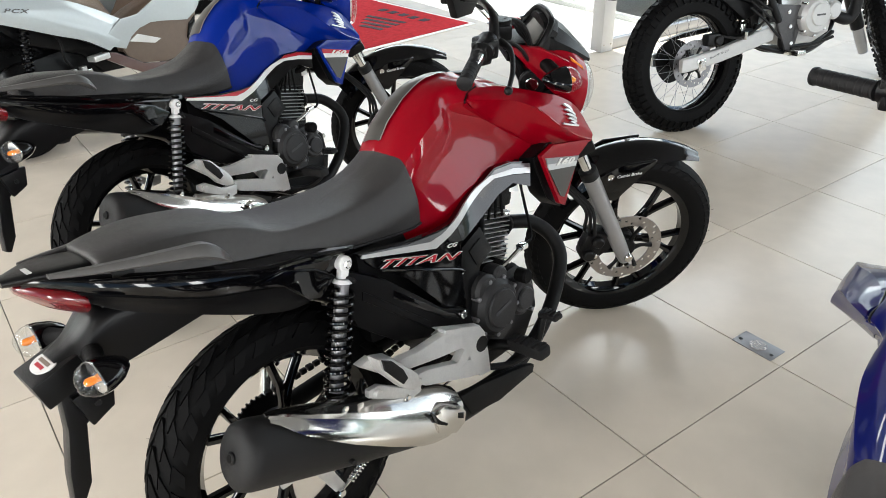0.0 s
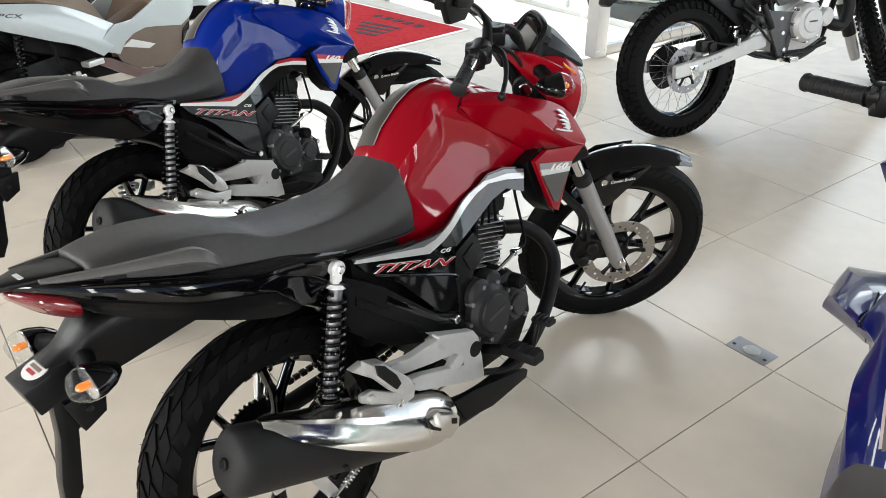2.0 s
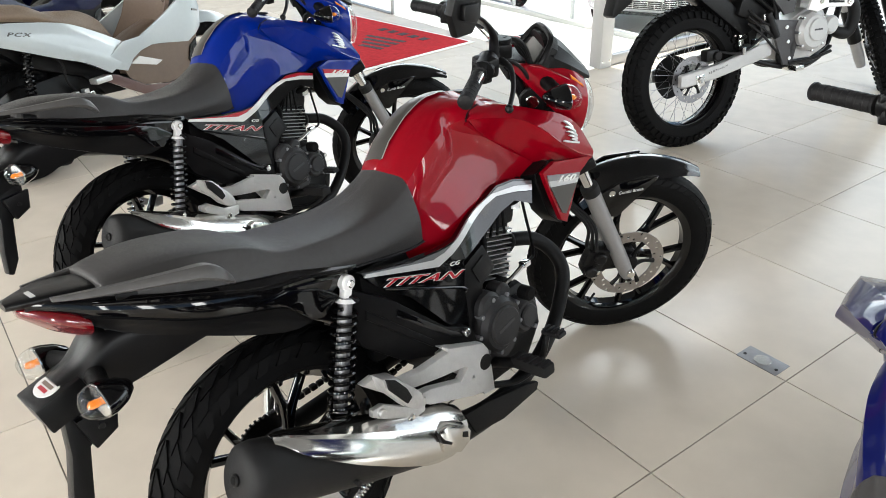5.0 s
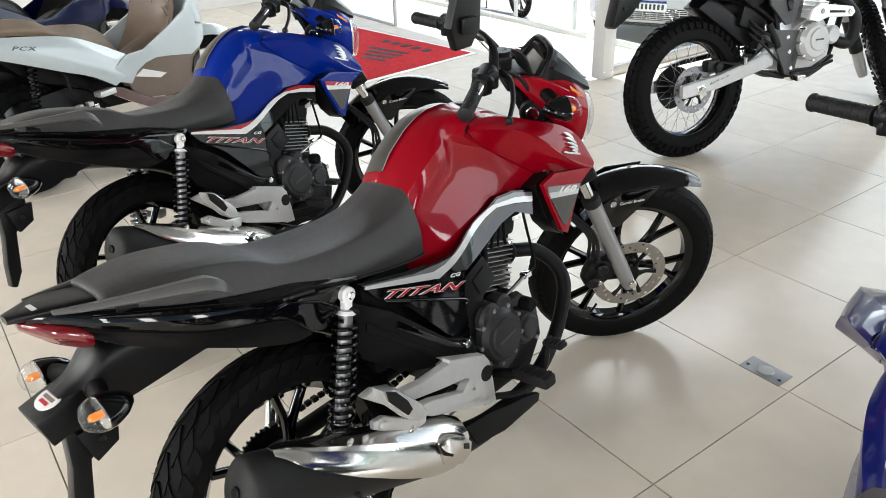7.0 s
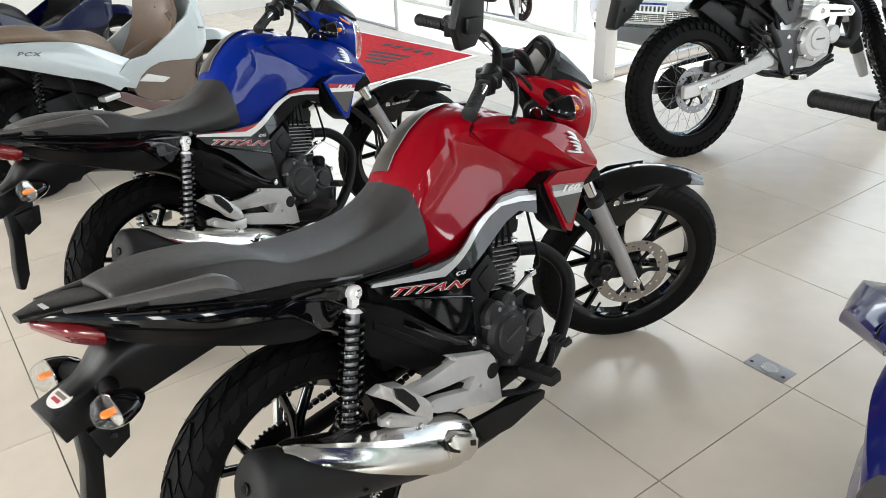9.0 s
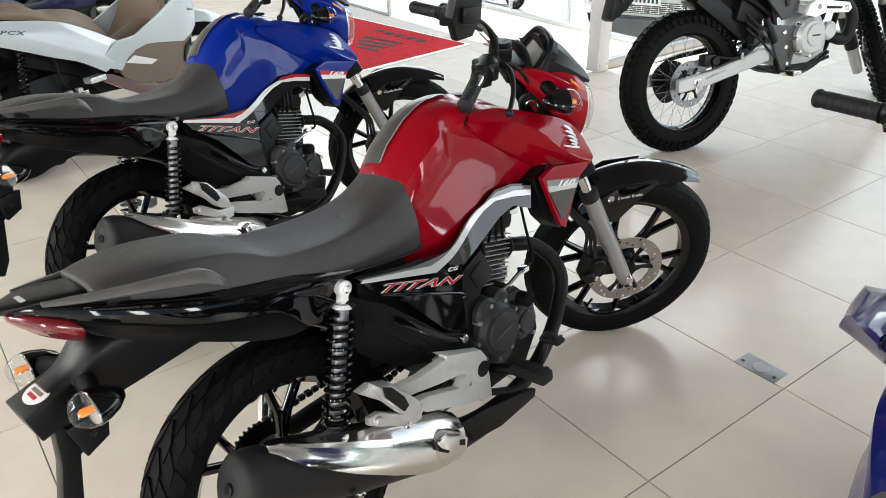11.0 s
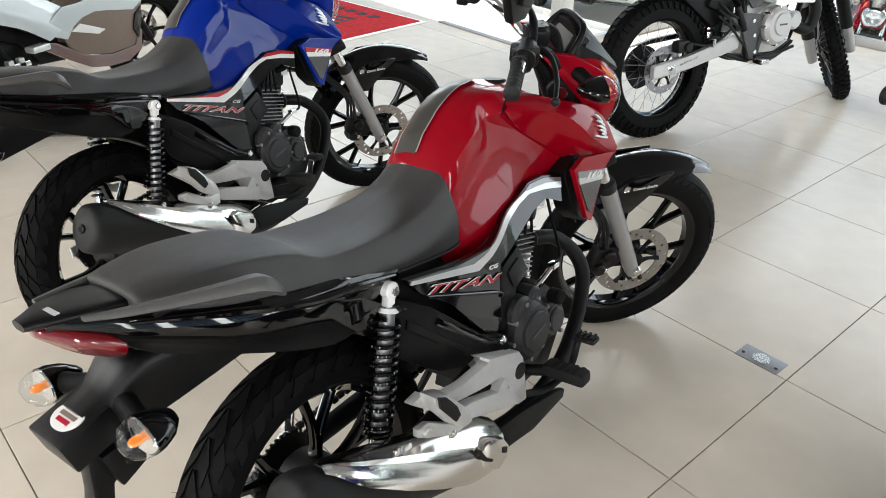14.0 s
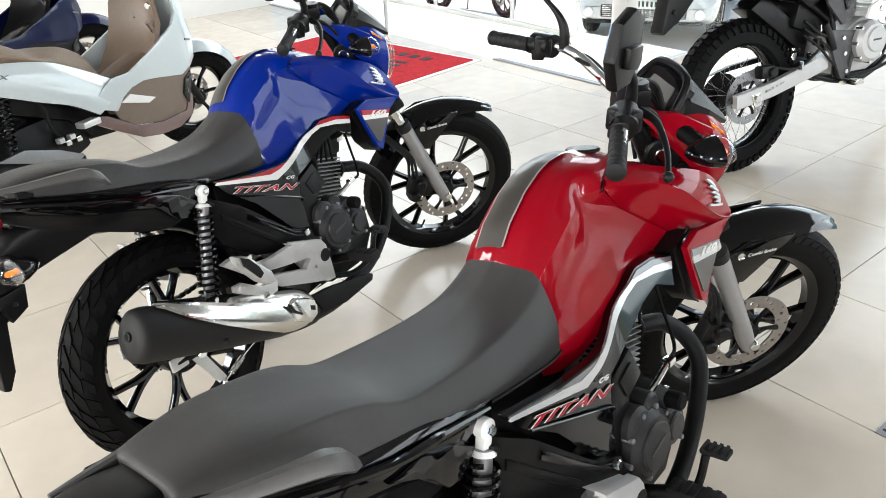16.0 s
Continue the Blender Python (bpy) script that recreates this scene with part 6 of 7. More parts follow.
    # side panels, mudguard and flap
    for s in (-1, 1):
        part("side_panel", plate([(0.06, 0.86), (0.10, 0.80), (0.30, 0.675), (0.35, 0.70), (0.37, 0.78), (0.36, 0.90), (0.10, 0.92)], 0.125 * s - 0.012, 0.125 * s + 0.012, lambda x, z: 0.02 * s * (z - 0.8) / 0.1, 0.05, 0.004), "black", b)
        part("side_cover", plate([(0.355, 0.80), (0.372, 0.685), (0.470, 0.585), (0.525, 0.592), (0.575, 0.82), (0.46, 0.90), (0.36, 0.90)], 0.135 * s - 0.008, 0.135 * s + 0.008, None, 0, 0.004), "grey", b)
        part("cover_opening", plate([(0.445, 0.745), (0.505, 0.735), (0.498, 0.655), (0.478, 0.645)], 0.145 * s - 0.004, 0.145 * s + 0.004, bev=0.001), "gloss", b)
        part("white_flash", plate([(0.345, 0.90), (0.50, 0.86), (0.53, 0.83), (0.49, 0.815), (0.36, 0.86)], 0.146 * s - 0.004, 0.146 * s + 0.004, bev=0.001), "decal_white", b)
    rows = []
    for x, z, w in ((0.34, 0.72, 0.07), (0.22, 0.76, 0.09), (0.05, 0.80, 0.10), (-0.10, 0.835, 0.105), (-0.25, 0.855, 0.10), (-0.38, 0.860, 0.09)):
        rows.append([Vector((x, w * t, z - 0.05 * abs(t) ** 2)) for t in (-1, -0.9, -0.5, 0, 0.5, 0.9, 1)])
    bm = bmesh.new()
    g = [[bm.verts.new(p) for p in r] for r in rows]
    for a_, b_ in zip(g, g[1:]):
        for k in range(6):
            bm.faces.new((a_[k], a_[k + 1], b_[k + 1], b_[k]))
    bmesh.ops.recalc_face_normals(bm, faces=bm.faces)
    bmesh.ops.solidify(bm, geom=bm.faces[:], thickness=0.006)
    part("rear_mudguard", bm, "black", b)
    fl = plate([(-0.270, 0.86), (-0.235, 0.80), (-0.335, 0.700), (-0.415, 0.650), (-0.430, 0.660), (-0.395, 0.78), (-0.375, 0.86)], -0.040, 0.040, bev=0.010)
    part("mud_flap", fl, "black", b, "black plate holder and flap")
    part("flap_bolt", disk(0.010, -0.050, -0.040, 0.002, 12, None, pose(-0.370, 0, 0.735)), "engine", b)
    part("under_tray", plate([(0.02, 0.70), (0.10, 0.75), (0.30, 0.60), (0.36, 0.52), (0.30, 0.50), (0.22, 0.56)], -0.06, 0.06, bev=0.01), "black", b)
    # engine
    e = new("engine")
    e.parent = b
    tagged(e, "silver single-cylinder engine with cooling fins")
    part("crankcase", plate([(0.50, 0.36), (0.54, 0.55), (0.64, 0.60), (0.76, 0.58), (0.82, 0.50), (0.80, 0.40), (0.70, 0.355)], -0.10, 0.10, bev=0.02), "satin_alloy", e)
    part("clutch_cover", disk(0.093, -0.165, -0.09, 0.018, 40, None, pose(0.650, 0, 0.492)), "satin_alloy", e)
    part("cover_plate", disk(0.055, -0.172, -0.16, 0.004, 36, None, pose(0.660, 0, 0.500)), "satin_alloy", e)
    part("emboss", box((0.66, -0.1725, 0.50), (0.052, 0.001, 0.008), 0.0), "grey", e)
    part("filter_cover", disk(0.045, -0.155, -0.09, 0.010, 30, None, pose(0.770, 0, 0.510)), "satin_alloy", e)
    for k in range(8):
        a = 2 * math.pi * k / 8
        part("bolt", disk(0.008, -0.155, -0.12, 0.002, 10, None, pose(0.650 + 0.090 * math.cos(a), 0, 0.492 + 0.090 * math.sin(a))), "chrome", e)
    cm = Matrix.Translation((0.70, 0, 0.58)) @ pose(0, 0, 0, 0, 8)
    part("cylinder", box((0, 0, 0.10), (0.11, 0.11, 0.20), 0.012, None, cm), "alloy", e)
    for k in range(8):
        part("cooling_fin", box((0, 0, 0.03 + k * 0.020), (0.165, 0.160, 0.0055), 0.002, None, cm), "alloy", e)
    part("cylinder_head", box((0, 0, 0.235), (0.15, 0.14, 0.09), 0.02, None, cm), "alloy", e)
    part("bash_plate", plate([(0.52, 0.345), (0.70, 0.335), (0.86, 0.40), (0.86, 0.385), (0.70, 0.315), (0.52, 0.325)], -0.08, 0.08, bev=0.003), "engine", e)
    part("skid_rail", tube([(0.33, -0.095, 0.385), (0.50, -0.10, 0.335), (0.64, -0.10, 0.325), (0.75, -0.09, 0.345), (0.84, -0.08, 0.395)], 0.012, 10), "black", b)
    part("rider_peg", box((0.525, -0.165, 0.335), (0.05, 0.09, 0.025), 0.004), "steel", b, "steel foot peg")
    part("brake_pedal", tube([(0.53, -0.13, 0.35), (0.66, -0.15, 0.36), (0.77, -0.155, 0.385)], 0.008, 8), "engine", b)
    ex = new("exhaust")
    ex.parent = b
    tagged(ex, "black exhaust header with an alloy heat guard")
    part("header_pipe", tube([(0.78, -0.05, 0.70), (0.86, -0.10, 0.66), (0.915, -0.125, 0.60), (0.930, -0.130, 0.53), (0.900, -0.125, 0.46), (0.845, -0.115, 0.465), (0.800, -0.09, 0.50)], [0.024, 0.026, 0.028, 0.029, 0.029, 0.028, 0.024], 16), "matte", ex)
    part("heat_guard", plate([(0.575, 0.600), (0.598, 0.648), (0.640, 0.668), (0.850, 0.638), (0.870, 0.610), (0.850, 0.590), (0.700, 0.600), (0.640, 0.585)], -0.178, -0.162, bev=0.006), "silver", ex, "cast alloy heat guard")
    # uncut slot: its shade is a dark strip on the guard's face
    part("guard_slot_shade", plate([(0.70, 0.632), (0.80, 0.622), (0.80, 0.612), (0.70, 0.620)], -0.1795, -0.1765), "engine", ex)
    for x in (0.655, 0.83):
        part("bolt", disk(0.013, -0.184, -0.176, 0.003, 14, None, pose(x, 0, 0.632 - 0.10 * (x - 0.655))), "chrome", ex)
    # seat and tank above the frame
    part("seat", loft_x([(-0.28, [(0, .915), (.06, .91), (.085, .90), (.07, .885)]), (0.10, [(0, .90), (.07, .895), (.10, .88), (.08, .86)]), (0.45, [(0, .885), (.06, .88), (.09, .865), (.07, .845)]), (0.62, [(0, .93), (.05, .925), (.08, .90), (.07, .86)])]), "seat", b)
    part("fuel_tank", loft_x([(0.58, [(0, .95), (.07, .93), (.12, .88), (.11, .80)]), (0.75, [(0, 1.02), (.10, 1.0), (.16, .90), (.15, .78)]), (0.95, [(0, 1.01), (.08, .99), (.14, .90), (.15, .80)])]), "gloss", b)
    # steered parts
    rake = 26.0
    tilt = pose(0, 0, 0, 0, -rake, 0)
    H = Vector((1.02, 0, 0.9))
    rot = Matrix.Translation(H) @ tilt @ pose(0, 0, 0, 0, 0, steer) @ tilt.inverted() @ Matrix.Translation(-H)
    up = Vector((-math.sin(radians(rake)), 0, math.cos(radians(rake))))
    ax = Vector((1.54, 0, 0.332))
    fw = spoked_wheel(b, ax, 0.337, 0.085, 0.270, 36, 56)
    fw.matrix_basis = rot @ fw.matrix_basis
    fk = new("front_fork")
    fk.parent = b
    fk.matrix_basis = rot
    tagged(fk, "grey long-travel front fork with black guards")
    for s in (-1, 1):
        p = ax + Vector((-0.02, 0.10 * s, -0.02))
        part("fork_leg", tube([p - up * 0.06, p, p + up * 0.40], [0.026, 0.030, 0.030], 16, smooth=False), "fork", fk)
        part("fork_guard", tube([p + up * 0.10, p + up * 0.30], 0.036, 12, smooth=False), "black", fk)
        part("fork_tube", tube([p + up * 0.40, p + up * 0.80], 0.020, 14, smooth=False), "chrome", fk)
        part("fork_boot", tube([p + up * (0.40 + 0.02 * k) for k in range(12)], [0.030 + 0.006 * (k % 2) for k in range(12)], 14, smooth=False), "rubber", fk)
    part("front_mudguard", loft_x([(1.02, [(0, .80), (.05, .795), (.07, .78), (.05, .77)]), (1.20, [(0, .795), (.06, .79), (.08, .77), (.06, .76)]), (1.45, [(0, .745), (.06, .74), (.075, .725), (.05, .715)]), (1.66, [(0, .665), (.03, .66), (.04, .65), (.03, .645)])]), "black", fk)
    part("handlebar", tube([(0.80, -0.40, 1.16), (0.88, -0.22, 1.17), (0.95, -0.10, 1.08), (0.95, 0.10, 1.08), (0.88, 0.22, 1.17), (0.80, 0.40, 1.16)], 0.011, 10), "engine", fk)
    part("side_stand", tube([(0.50, 0.12, 0.36), (0.44, 0.23, 0.18), (0.42, 0.29, 0.045)], 0.010, 8), "engine", b)
    return b


# ---- scooters ----
def scooter(paint, seat_mat, label, m, steer=-25.0):
    b = thing("scooter", label, "scooter", m, "motorcycles on display")
    inner = "brown" if seat_mat == "tan" else "black"

    def small_wheel(c, w, disc):
        wl = new("wheel")
        wl.parent = b
        wl.matrix_basis = Matrix.Translation(c)
        tagged(wl, "small black cast wheel")
        R, rr = 0.278, 0.188
        part("tyre", tyre_bm(R, w, rr, 56), "rubber", wl)
        part("tread", tread_bm(R, w, rr, 40, "road"), "rubber", wl)
        hw = w * 0.36
        part("rim", lathe([(rr + 0.010, -hw), (rr - 0.004, -hw + 0.008), (rr - 0.018, -0.010), (rr - 0.018, 0.010), (rr - 0.004, hw - 0.008), (rr + 0.010, hw), (rr - 0.012, hw), (rr - 0.030, 0.012), (rr - 0.030, -0.012), (rr - 0.012, -hw)], 56), "gloss", wl)
        part("hub", disk(0.040, -0.05, 0.05, 0.006, 28), "matte", wl)
        for k in range(6):
            a = 2 * math.pi * k / 6
            P = [Vector((q * math.cos(a + t), 0, q * math.sin(a + t))) for q, t in ((0.035, 0), (0.10, 0.10), (rr - 0.02, 0.02))]
            part("spoke", tube(P, [0.013, 0.010, 0.012], 8, 4), "gloss", wl)
        if disc:
            brake_disc(wl, 0.058, 0.110, 0.078, 28)
        return wl

    small_wheel((0.045, 0, 0.278), 0.13, False)
    for s in (-1, 1):
        sh = new("shock_absorber")
        sh.parent = b
        top, bot = Vector((0.110, 0.125 * s, 0.640)), Vector((0.060, 0.125 * s, 0.370))
        d = bot - top
        part("damper", tube([top, bot], 0.011, 10, smooth=False), "engine", sh)
        part("spring", coil(top + d * 0.05, top + d * 0.88, 0.022, 0.0055, 11), "gloss", sh)

        def flip(bm):
            return mirror_y(bm) if s > 0 else bm
        top_c = [(-0.300, -0.060, 0.775), (-0.180, -0.118, 0.786), (-0.040, -0.140, 0.772), (0.125, -0.152, 0.748), (0.325, -0.165, 0.705), (0.470, -0.172, 0.640), (0.620, -0.178, 0.556)]
        mid_c = [(-0.330, -0.062, 0.745), (-0.200, -0.135, 0.745), (-0.060, -0.165, 0.725), (0.110, -0.180, 0.682), (0.290, -0.192, 0.612), (0.430, -0.205, 0.546), (0.580, -0.212, 0.470)]
        low_c = [(-0.320, -0.055, 0.725), (-0.220, -0.115, 0.715), (-0.095, -0.148, 0.692), (0.060, -0.168, 0.630), (0.225, -0.185, 0.558), (0.360, -0.200, 0.502), (0.480, -0.212, 0.424)]
        part("rear_fairing", flip(sheet(top_c, mid_c, 6, -0.006)), paint, b, smooth=50)
        part("rear_fairing_lower", flip(sheet(mid_c, low_c, 6, -0.005)), paint, b, smooth=50)
        und = [(x, y * 0.35, z + 0.03) for x, y, z in low_c]
        part("fairing_floor", flip(sheet(low_c, und, 2, 0, 0.003, axis=(0, 0, 1))), "black", b)
        if seat_mat == "tan":
            t = text_mesh("PCX", 0.030, 0.35, 0.0010, 1.2, 0.0006)
            bmesh.ops.scale(t, vec=(1.9, 1, 0.85), verts=t.verts)
            moved(t, Matrix.Translation((0.060, 0.186 * s, 0.706)) @ pose(0, 0, 0, 0, 0, 180 if s > 0 else 0) @ pose(0, 0, 0, -12, 13 * -s, 3 * -s))
            part("model_name", t, "decal_dark", b, "dark grey model letters")
        # front body
        f_out = [(0.475, 0.490), (0.500, 0.440), (0.578, 0.410), (0.630, 0.462), (0.690, 0.491), (0.770, 0.504), (0.850, 0.495), (1.037, 0.463), (1.126, 0.496), (1.190, 0.520), (1.235, 0.620), (1.205, 0.780), (1.165, 0.900), (1.130, 0.900), (1.118, 0.760), (1.060, 0.705), (0.900, 0.637), (0.710, 0.562), (0.593, 0.558)]
        wf = lambda x, z: -0.025 * math.sin(max(0, min(1, (x - 0.45) / 0.8)) * math.pi) + 0.16 * max(0, (z - 0.62)) ** 1.3 + 0.35 * max(0, x - 1.12)
        part("front_fairing", flip(plate(f_out, -0.205, -0.190, wf, 0.04, 0.004)), paint, b, smooth=50)
        part("side_pocket", flip(plate([(0.562, 0.425), (0.600, 0.462), (0.680, 0.494), (0.770, 0.508), (0.850, 0.499), (1.037, 0.467), (1.128, 0.499), (1.090, 0.400), (1.020, 0.290), (0.823, 0.285), (0.666, 0.315), (0.585, 0.370)], -0.198, -0.186, wf, 0.04, 0.003)), inner, b, "brown lower side panel", smooth=50)
        part("accent", flip(plate([(0.610, 0.440), (0.670, 0.466), (0.815, 0.410), (0.765, 0.396)], -0.206, -0.196, wf, 0.04, 0.001)), "decal_white", b)
        part("lower_trim", flip(plate([(0.446, 0.424), (0.514, 0.406), (0.580, 0.366), (0.666, 0.312), (0.823, 0.282), (1.000, 0.287), (1.060, 0.370), (1.075, 0.345), (1.041, 0.257), (0.927, 0.221), (0.795, 0.226), (0.677, 0.250), (0.575, 0.307), (0.450, 0.385)], -0.204, -0.186, wf, 0.04, 0.003)), "maroon" if seat_mat == "tan" else "gloss", b, "dark bronze lower trim", smooth=50)
        part("air_duct", flip(plate([(1.045, 0.440), (1.105, 0.470), (1.085, 0.400), (1.035, 0.315), (1.010, 0.370)], -0.206, -0.190, wf, 0.04, 0.002)), "gloss", b)
        part("badge_bar", flip(plate([(1.125, 0.628), (1.195, 0.612), (1.195, 0.602), (1.125, 0.616)], -0.2075, -0.2035, wf, 0.04)), "decal_dark", b)
        part("passenger_peg", flip(box((0.42, -0.19, 0.405), (0.10, 0.06, 0.03), 0.008)), "alloy", b)
        part("floorboard", flip(box((0.80, -0.13, 0.395), (0.36, 0.16, 0.03), 0.01)), inner, b)
        part("grab_rail", flip(tube([(-0.36, -0.02, 0.825), (-0.30, -0.09, 0.83), (-0.12, -0.13, 0.82), (-0.04, -0.12, 0.79)], 0.014, 10)), "grey", b)
    # belly and engine
    part("engine_block", plate([(-0.03, 0.34), (0.05, 0.46), (0.30, 0.47), (0.45, 0.40), (0.50, 0.28), (0.30, 0.22), (0.05, 0.24)], -0.09, 0.15, bev=0.03), "engine", b)
    part("inner_body", plate([(-0.26, 0.73), (-0.05, 0.68), (0.10, 0.54), (0.40, 0.42), (0.50, 0.30), (0.95, 0.26), (1.05, 0.34), (1.0, 0.48), (0.62, 0.52), (0.30, 0.64), (-0.05, 0.765)], -0.10, 0.10, bev=0.02), "black", b)
    part("cable_loop", tube([(0.20, -0.10, 0.60), (0.27, -0.13, 0.53), (0.28, -0.12, 0.43), (0.33, -0.11, 0.36)], 0.007, 8), "gripr", b)
    for k in range(4):
        part("fitting", box((0.30 + 0.03 * k, -0.125, 0.36 - 0.02 * (k % 2)), (0.03, 0.03, 0.025), 0.005), "steel" if k % 2 else "alloy", b)
    part("mudguard", tube([(0.22, 0, 0.46), (0.12, 0, 0.575), (-0.05, 0, 0.595), (-0.20, 0, 0.54), (-0.28, 0, 0.44)], [0.05, 0.06, 0.06, 0.055, 0.045], 12), "black", b)
    ex = new("exhaust")
    ex.parent = b
    tagged(ex, "black silencer with a silver heat shield")
    part("silencer", tube([(0.36, -0.155, 0.26), (0.26, -0.160, 0.275), (0.20, -0.165, 0.295), (-0.10, -0.175, 0.345), (-0.16, -0.175, 0.355)], [0.02, 0.03, 0.062, 0.066, 0.05], 18), "matte", ex)
    part("heat_shield", plate([(-0.10, 0.405), (0.04, 0.412), (0.20, 0.355), (0.31, 0.295), (0.28, 0.285), (0.16, 0.305), (0.02, 0.362)], -0.245, -0.232, bev=0.004), "dull_steel", ex)
    # seat
    st = [(-0.240, [(0, 0.794), (.060, 0.790), (.100, 0.780), (.090, 0.770)]), (-0.10, [(0, 0.837), (.075, 0.830), (.125, 0.802), (.12, 0.780)]), (0.06, [(0, 0.837), (.08, 0.830), (.135, 0.794), (.130, 0.764)]), (0.20, [(0, 0.817), (.08, 0.810), (.14, 0.767), (.135, 0.734)]), (0.30, [(0, 0.764), (.085, 0.760), (.145, 0.727), (.140, 0.692)]),
          (0.40, [(0, 0.750), (.085, 0.746), (.140, 0.697), (.140, 0.644)]), (0.50, [(0, 0.732), (.075, 0.726), (.120, 0.662), (.125, 0.597)]), (0.60, [(0, 0.682), (.06, 0.672), (.10, 0.612), (.105, 0.557)]), (0.655, [(0, 0.612), (.045, 0.602), (.07, 0.577), (.08, 0.547)])]
    part("seat", loft_x(st), seat_mat, b, "stepped vinyl seat", smooth=60)
    # tunnel, leg shield, dash
    part("tunnel", loft_x([(0.58, [(0, .585), (.06, .575), (.10, .54), (.12, .46)]), (0.72, [(0, .540), (.055, .53), (.09, .50), (.11, .42)]), (0.86, [(0, .575), (.055, .565), (.09, .53), (.11, .44)]), (0.98, [(0, .60), (.07, .59), (.11, .54), (.13, .44)])]), inner, b)
    rows = []
    for x, z, w in ((0.88, 0.48, 0.13), (0.98, 0.54, 0.160), (1.07, 0.62, 0.178), (1.13, 0.72, 0.178), (1.15, 0.84, 0.155), (1.13, 0.93, 0.12)):
        rows.append([Vector((x - 0.10 * abs(t) ** 2 * (1 if z < 0.9 else 0.4), w * t, z)) for t in (-1, -0.8, -0.5, 0, 0.5, 0.8, 1)])
    bm = bmesh.new()
    g = [[bm.verts.new(p) for p in r] for r in rows]
    for a_, b_ in zip(g, g[1:]):
        for k in range(6):
            bm.faces.new((a_[k], a_[k + 1], b_[k + 1], b_[k]))
    bmesh.ops.recalc_face_normals(bm, faces=bm.faces)
    bmesh.ops.solidify(bm, geom=bm.faces[:], thickness=0.02)
    part("leg_shield", bm, inner, b, "brown inner leg shield")
    part("key_switch", disk(0.018, -0.012, 0.012, 0.003, 18, None, Matrix.Translation((1.110, -0.05, 0.80)) @ pose(0, 0, 0, 0, 0, 90)), "steel", b)
    part("front_panel", loft_x([(1.15, [(0, .96), (.09, .95), (.135, .86), (.160, .74), (.10, .58)]), (1.19, [(0, .95), (.085, .93), (.130, .85), (.150, .73), (.09, .58)]), (1.24, [(0, .90), (.06, .88), (.10, .82), (.11, .72), (.06, .60)]), (1.30, [(0, .78), (.03, .77), (.05, .73), (.05, .68), (.03, .64)])]), paint, b, smooth=50)
    part("windscreen", loft_x([(1.06, [(0, 1.14), (.05, 1.12), (.08, 1.06), (.08, 1.02)]), (1.10, [(0, 1.12), (.06, 1.10), (.10, 1.04), (.10, 1.0)]), (1.16, [(0, 1.03), (.06, 1.01), (.09, .98), (.09, .96)])]), "decal_dark", b)
    part("steering_cover", box((0.99, 0, 1.04), (0.12, 0.16, 0.09), 0.03), "black", b)
    rake = 26.0
    tilt = pose(0, 0, 0, 0, -rake, 0)
    H = Vector((1.03, 0, 0.80))
    rot = Matrix.Translation(H) @ tilt @ pose(0, 0, 0, 0, 0, steer) @ tilt.inverted() @ Matrix.Translation(-H)
    fw = small_wheel((1.315, 0, 0.278), 0.10, True)
    fw.matrix_basis = rot @ fw.matrix_basis
    fk = new("front_fork")
    fk.parent = b
    fk.matrix_basis = rot
    up = Vector((-math.sin(radians(rake)), 0, math.cos(radians(rake))))
    for s in (-1, 1):
        p = Vector((1.305, 0.078 * s, 0.278))
        part("fork_leg", tube([p, p + up * 0.25], 0.021, 14, smooth=False), "engine", fk)
        part("fork_tube", tube([p + up * 0.25, p + up * 0.52], 0.016, 12, smooth=False), "chrome", fk)
    rows = []
    for k in range(17):
        a = radians(25 + 110 * k / 16)
        rows.append([Vector((1.315 + (0.315 - 0.05 * t * t) * math.cos(a), 0.075 * t * min(1, 0.35 + k / 8), 0.278 + (0.315 - 0.05 * t * t) * math.sin(a))) for t in (-1, -0.7, -0.3, 0, 0.3, 0.7, 1)])
    bm = bmesh.new()
    g = [[bm.verts.new(p) for p in r] for r in rows]
    for a_, b_ in zip(g, g[1:]):
        for k in range(6):
            bm.faces.new((a_[k], a_[k + 1], b_[k + 1], b_[k]))
    bmesh.ops.recalc_face_normals(bm, faces=bm.faces)
    bmesh.ops.solidify(bm, geom=bm.faces[:], thickness=0.004)
    part("front_mudguard", bm, paint, fk, smooth=50)
    hb = tube([(0.90, -0.34, 1.06), (0.96, -0.18, 1.08), (0.99, 0, 1.05), (0.96, 0.18, 1.08), (0.90, 0.34, 1.06)], 0.012, 10)
    part("handlebar", hb, "engine", fk)
    for s in (-1, 1):
        part("grip", tube([(0.90, 0.345 * s, 1.06), (0.945, 0.225 * s, 1.075)], 0.018, 12, smooth=False), "gripr", fk)
    part("main_stand", tube([(0.20, -0.12, 0.22), (0.14, -0.14, 0.06), (0.14, 0.14, 0.06), (0.20, 0.12, 0.22)], 0.012, 8), "engine", b)
    return b


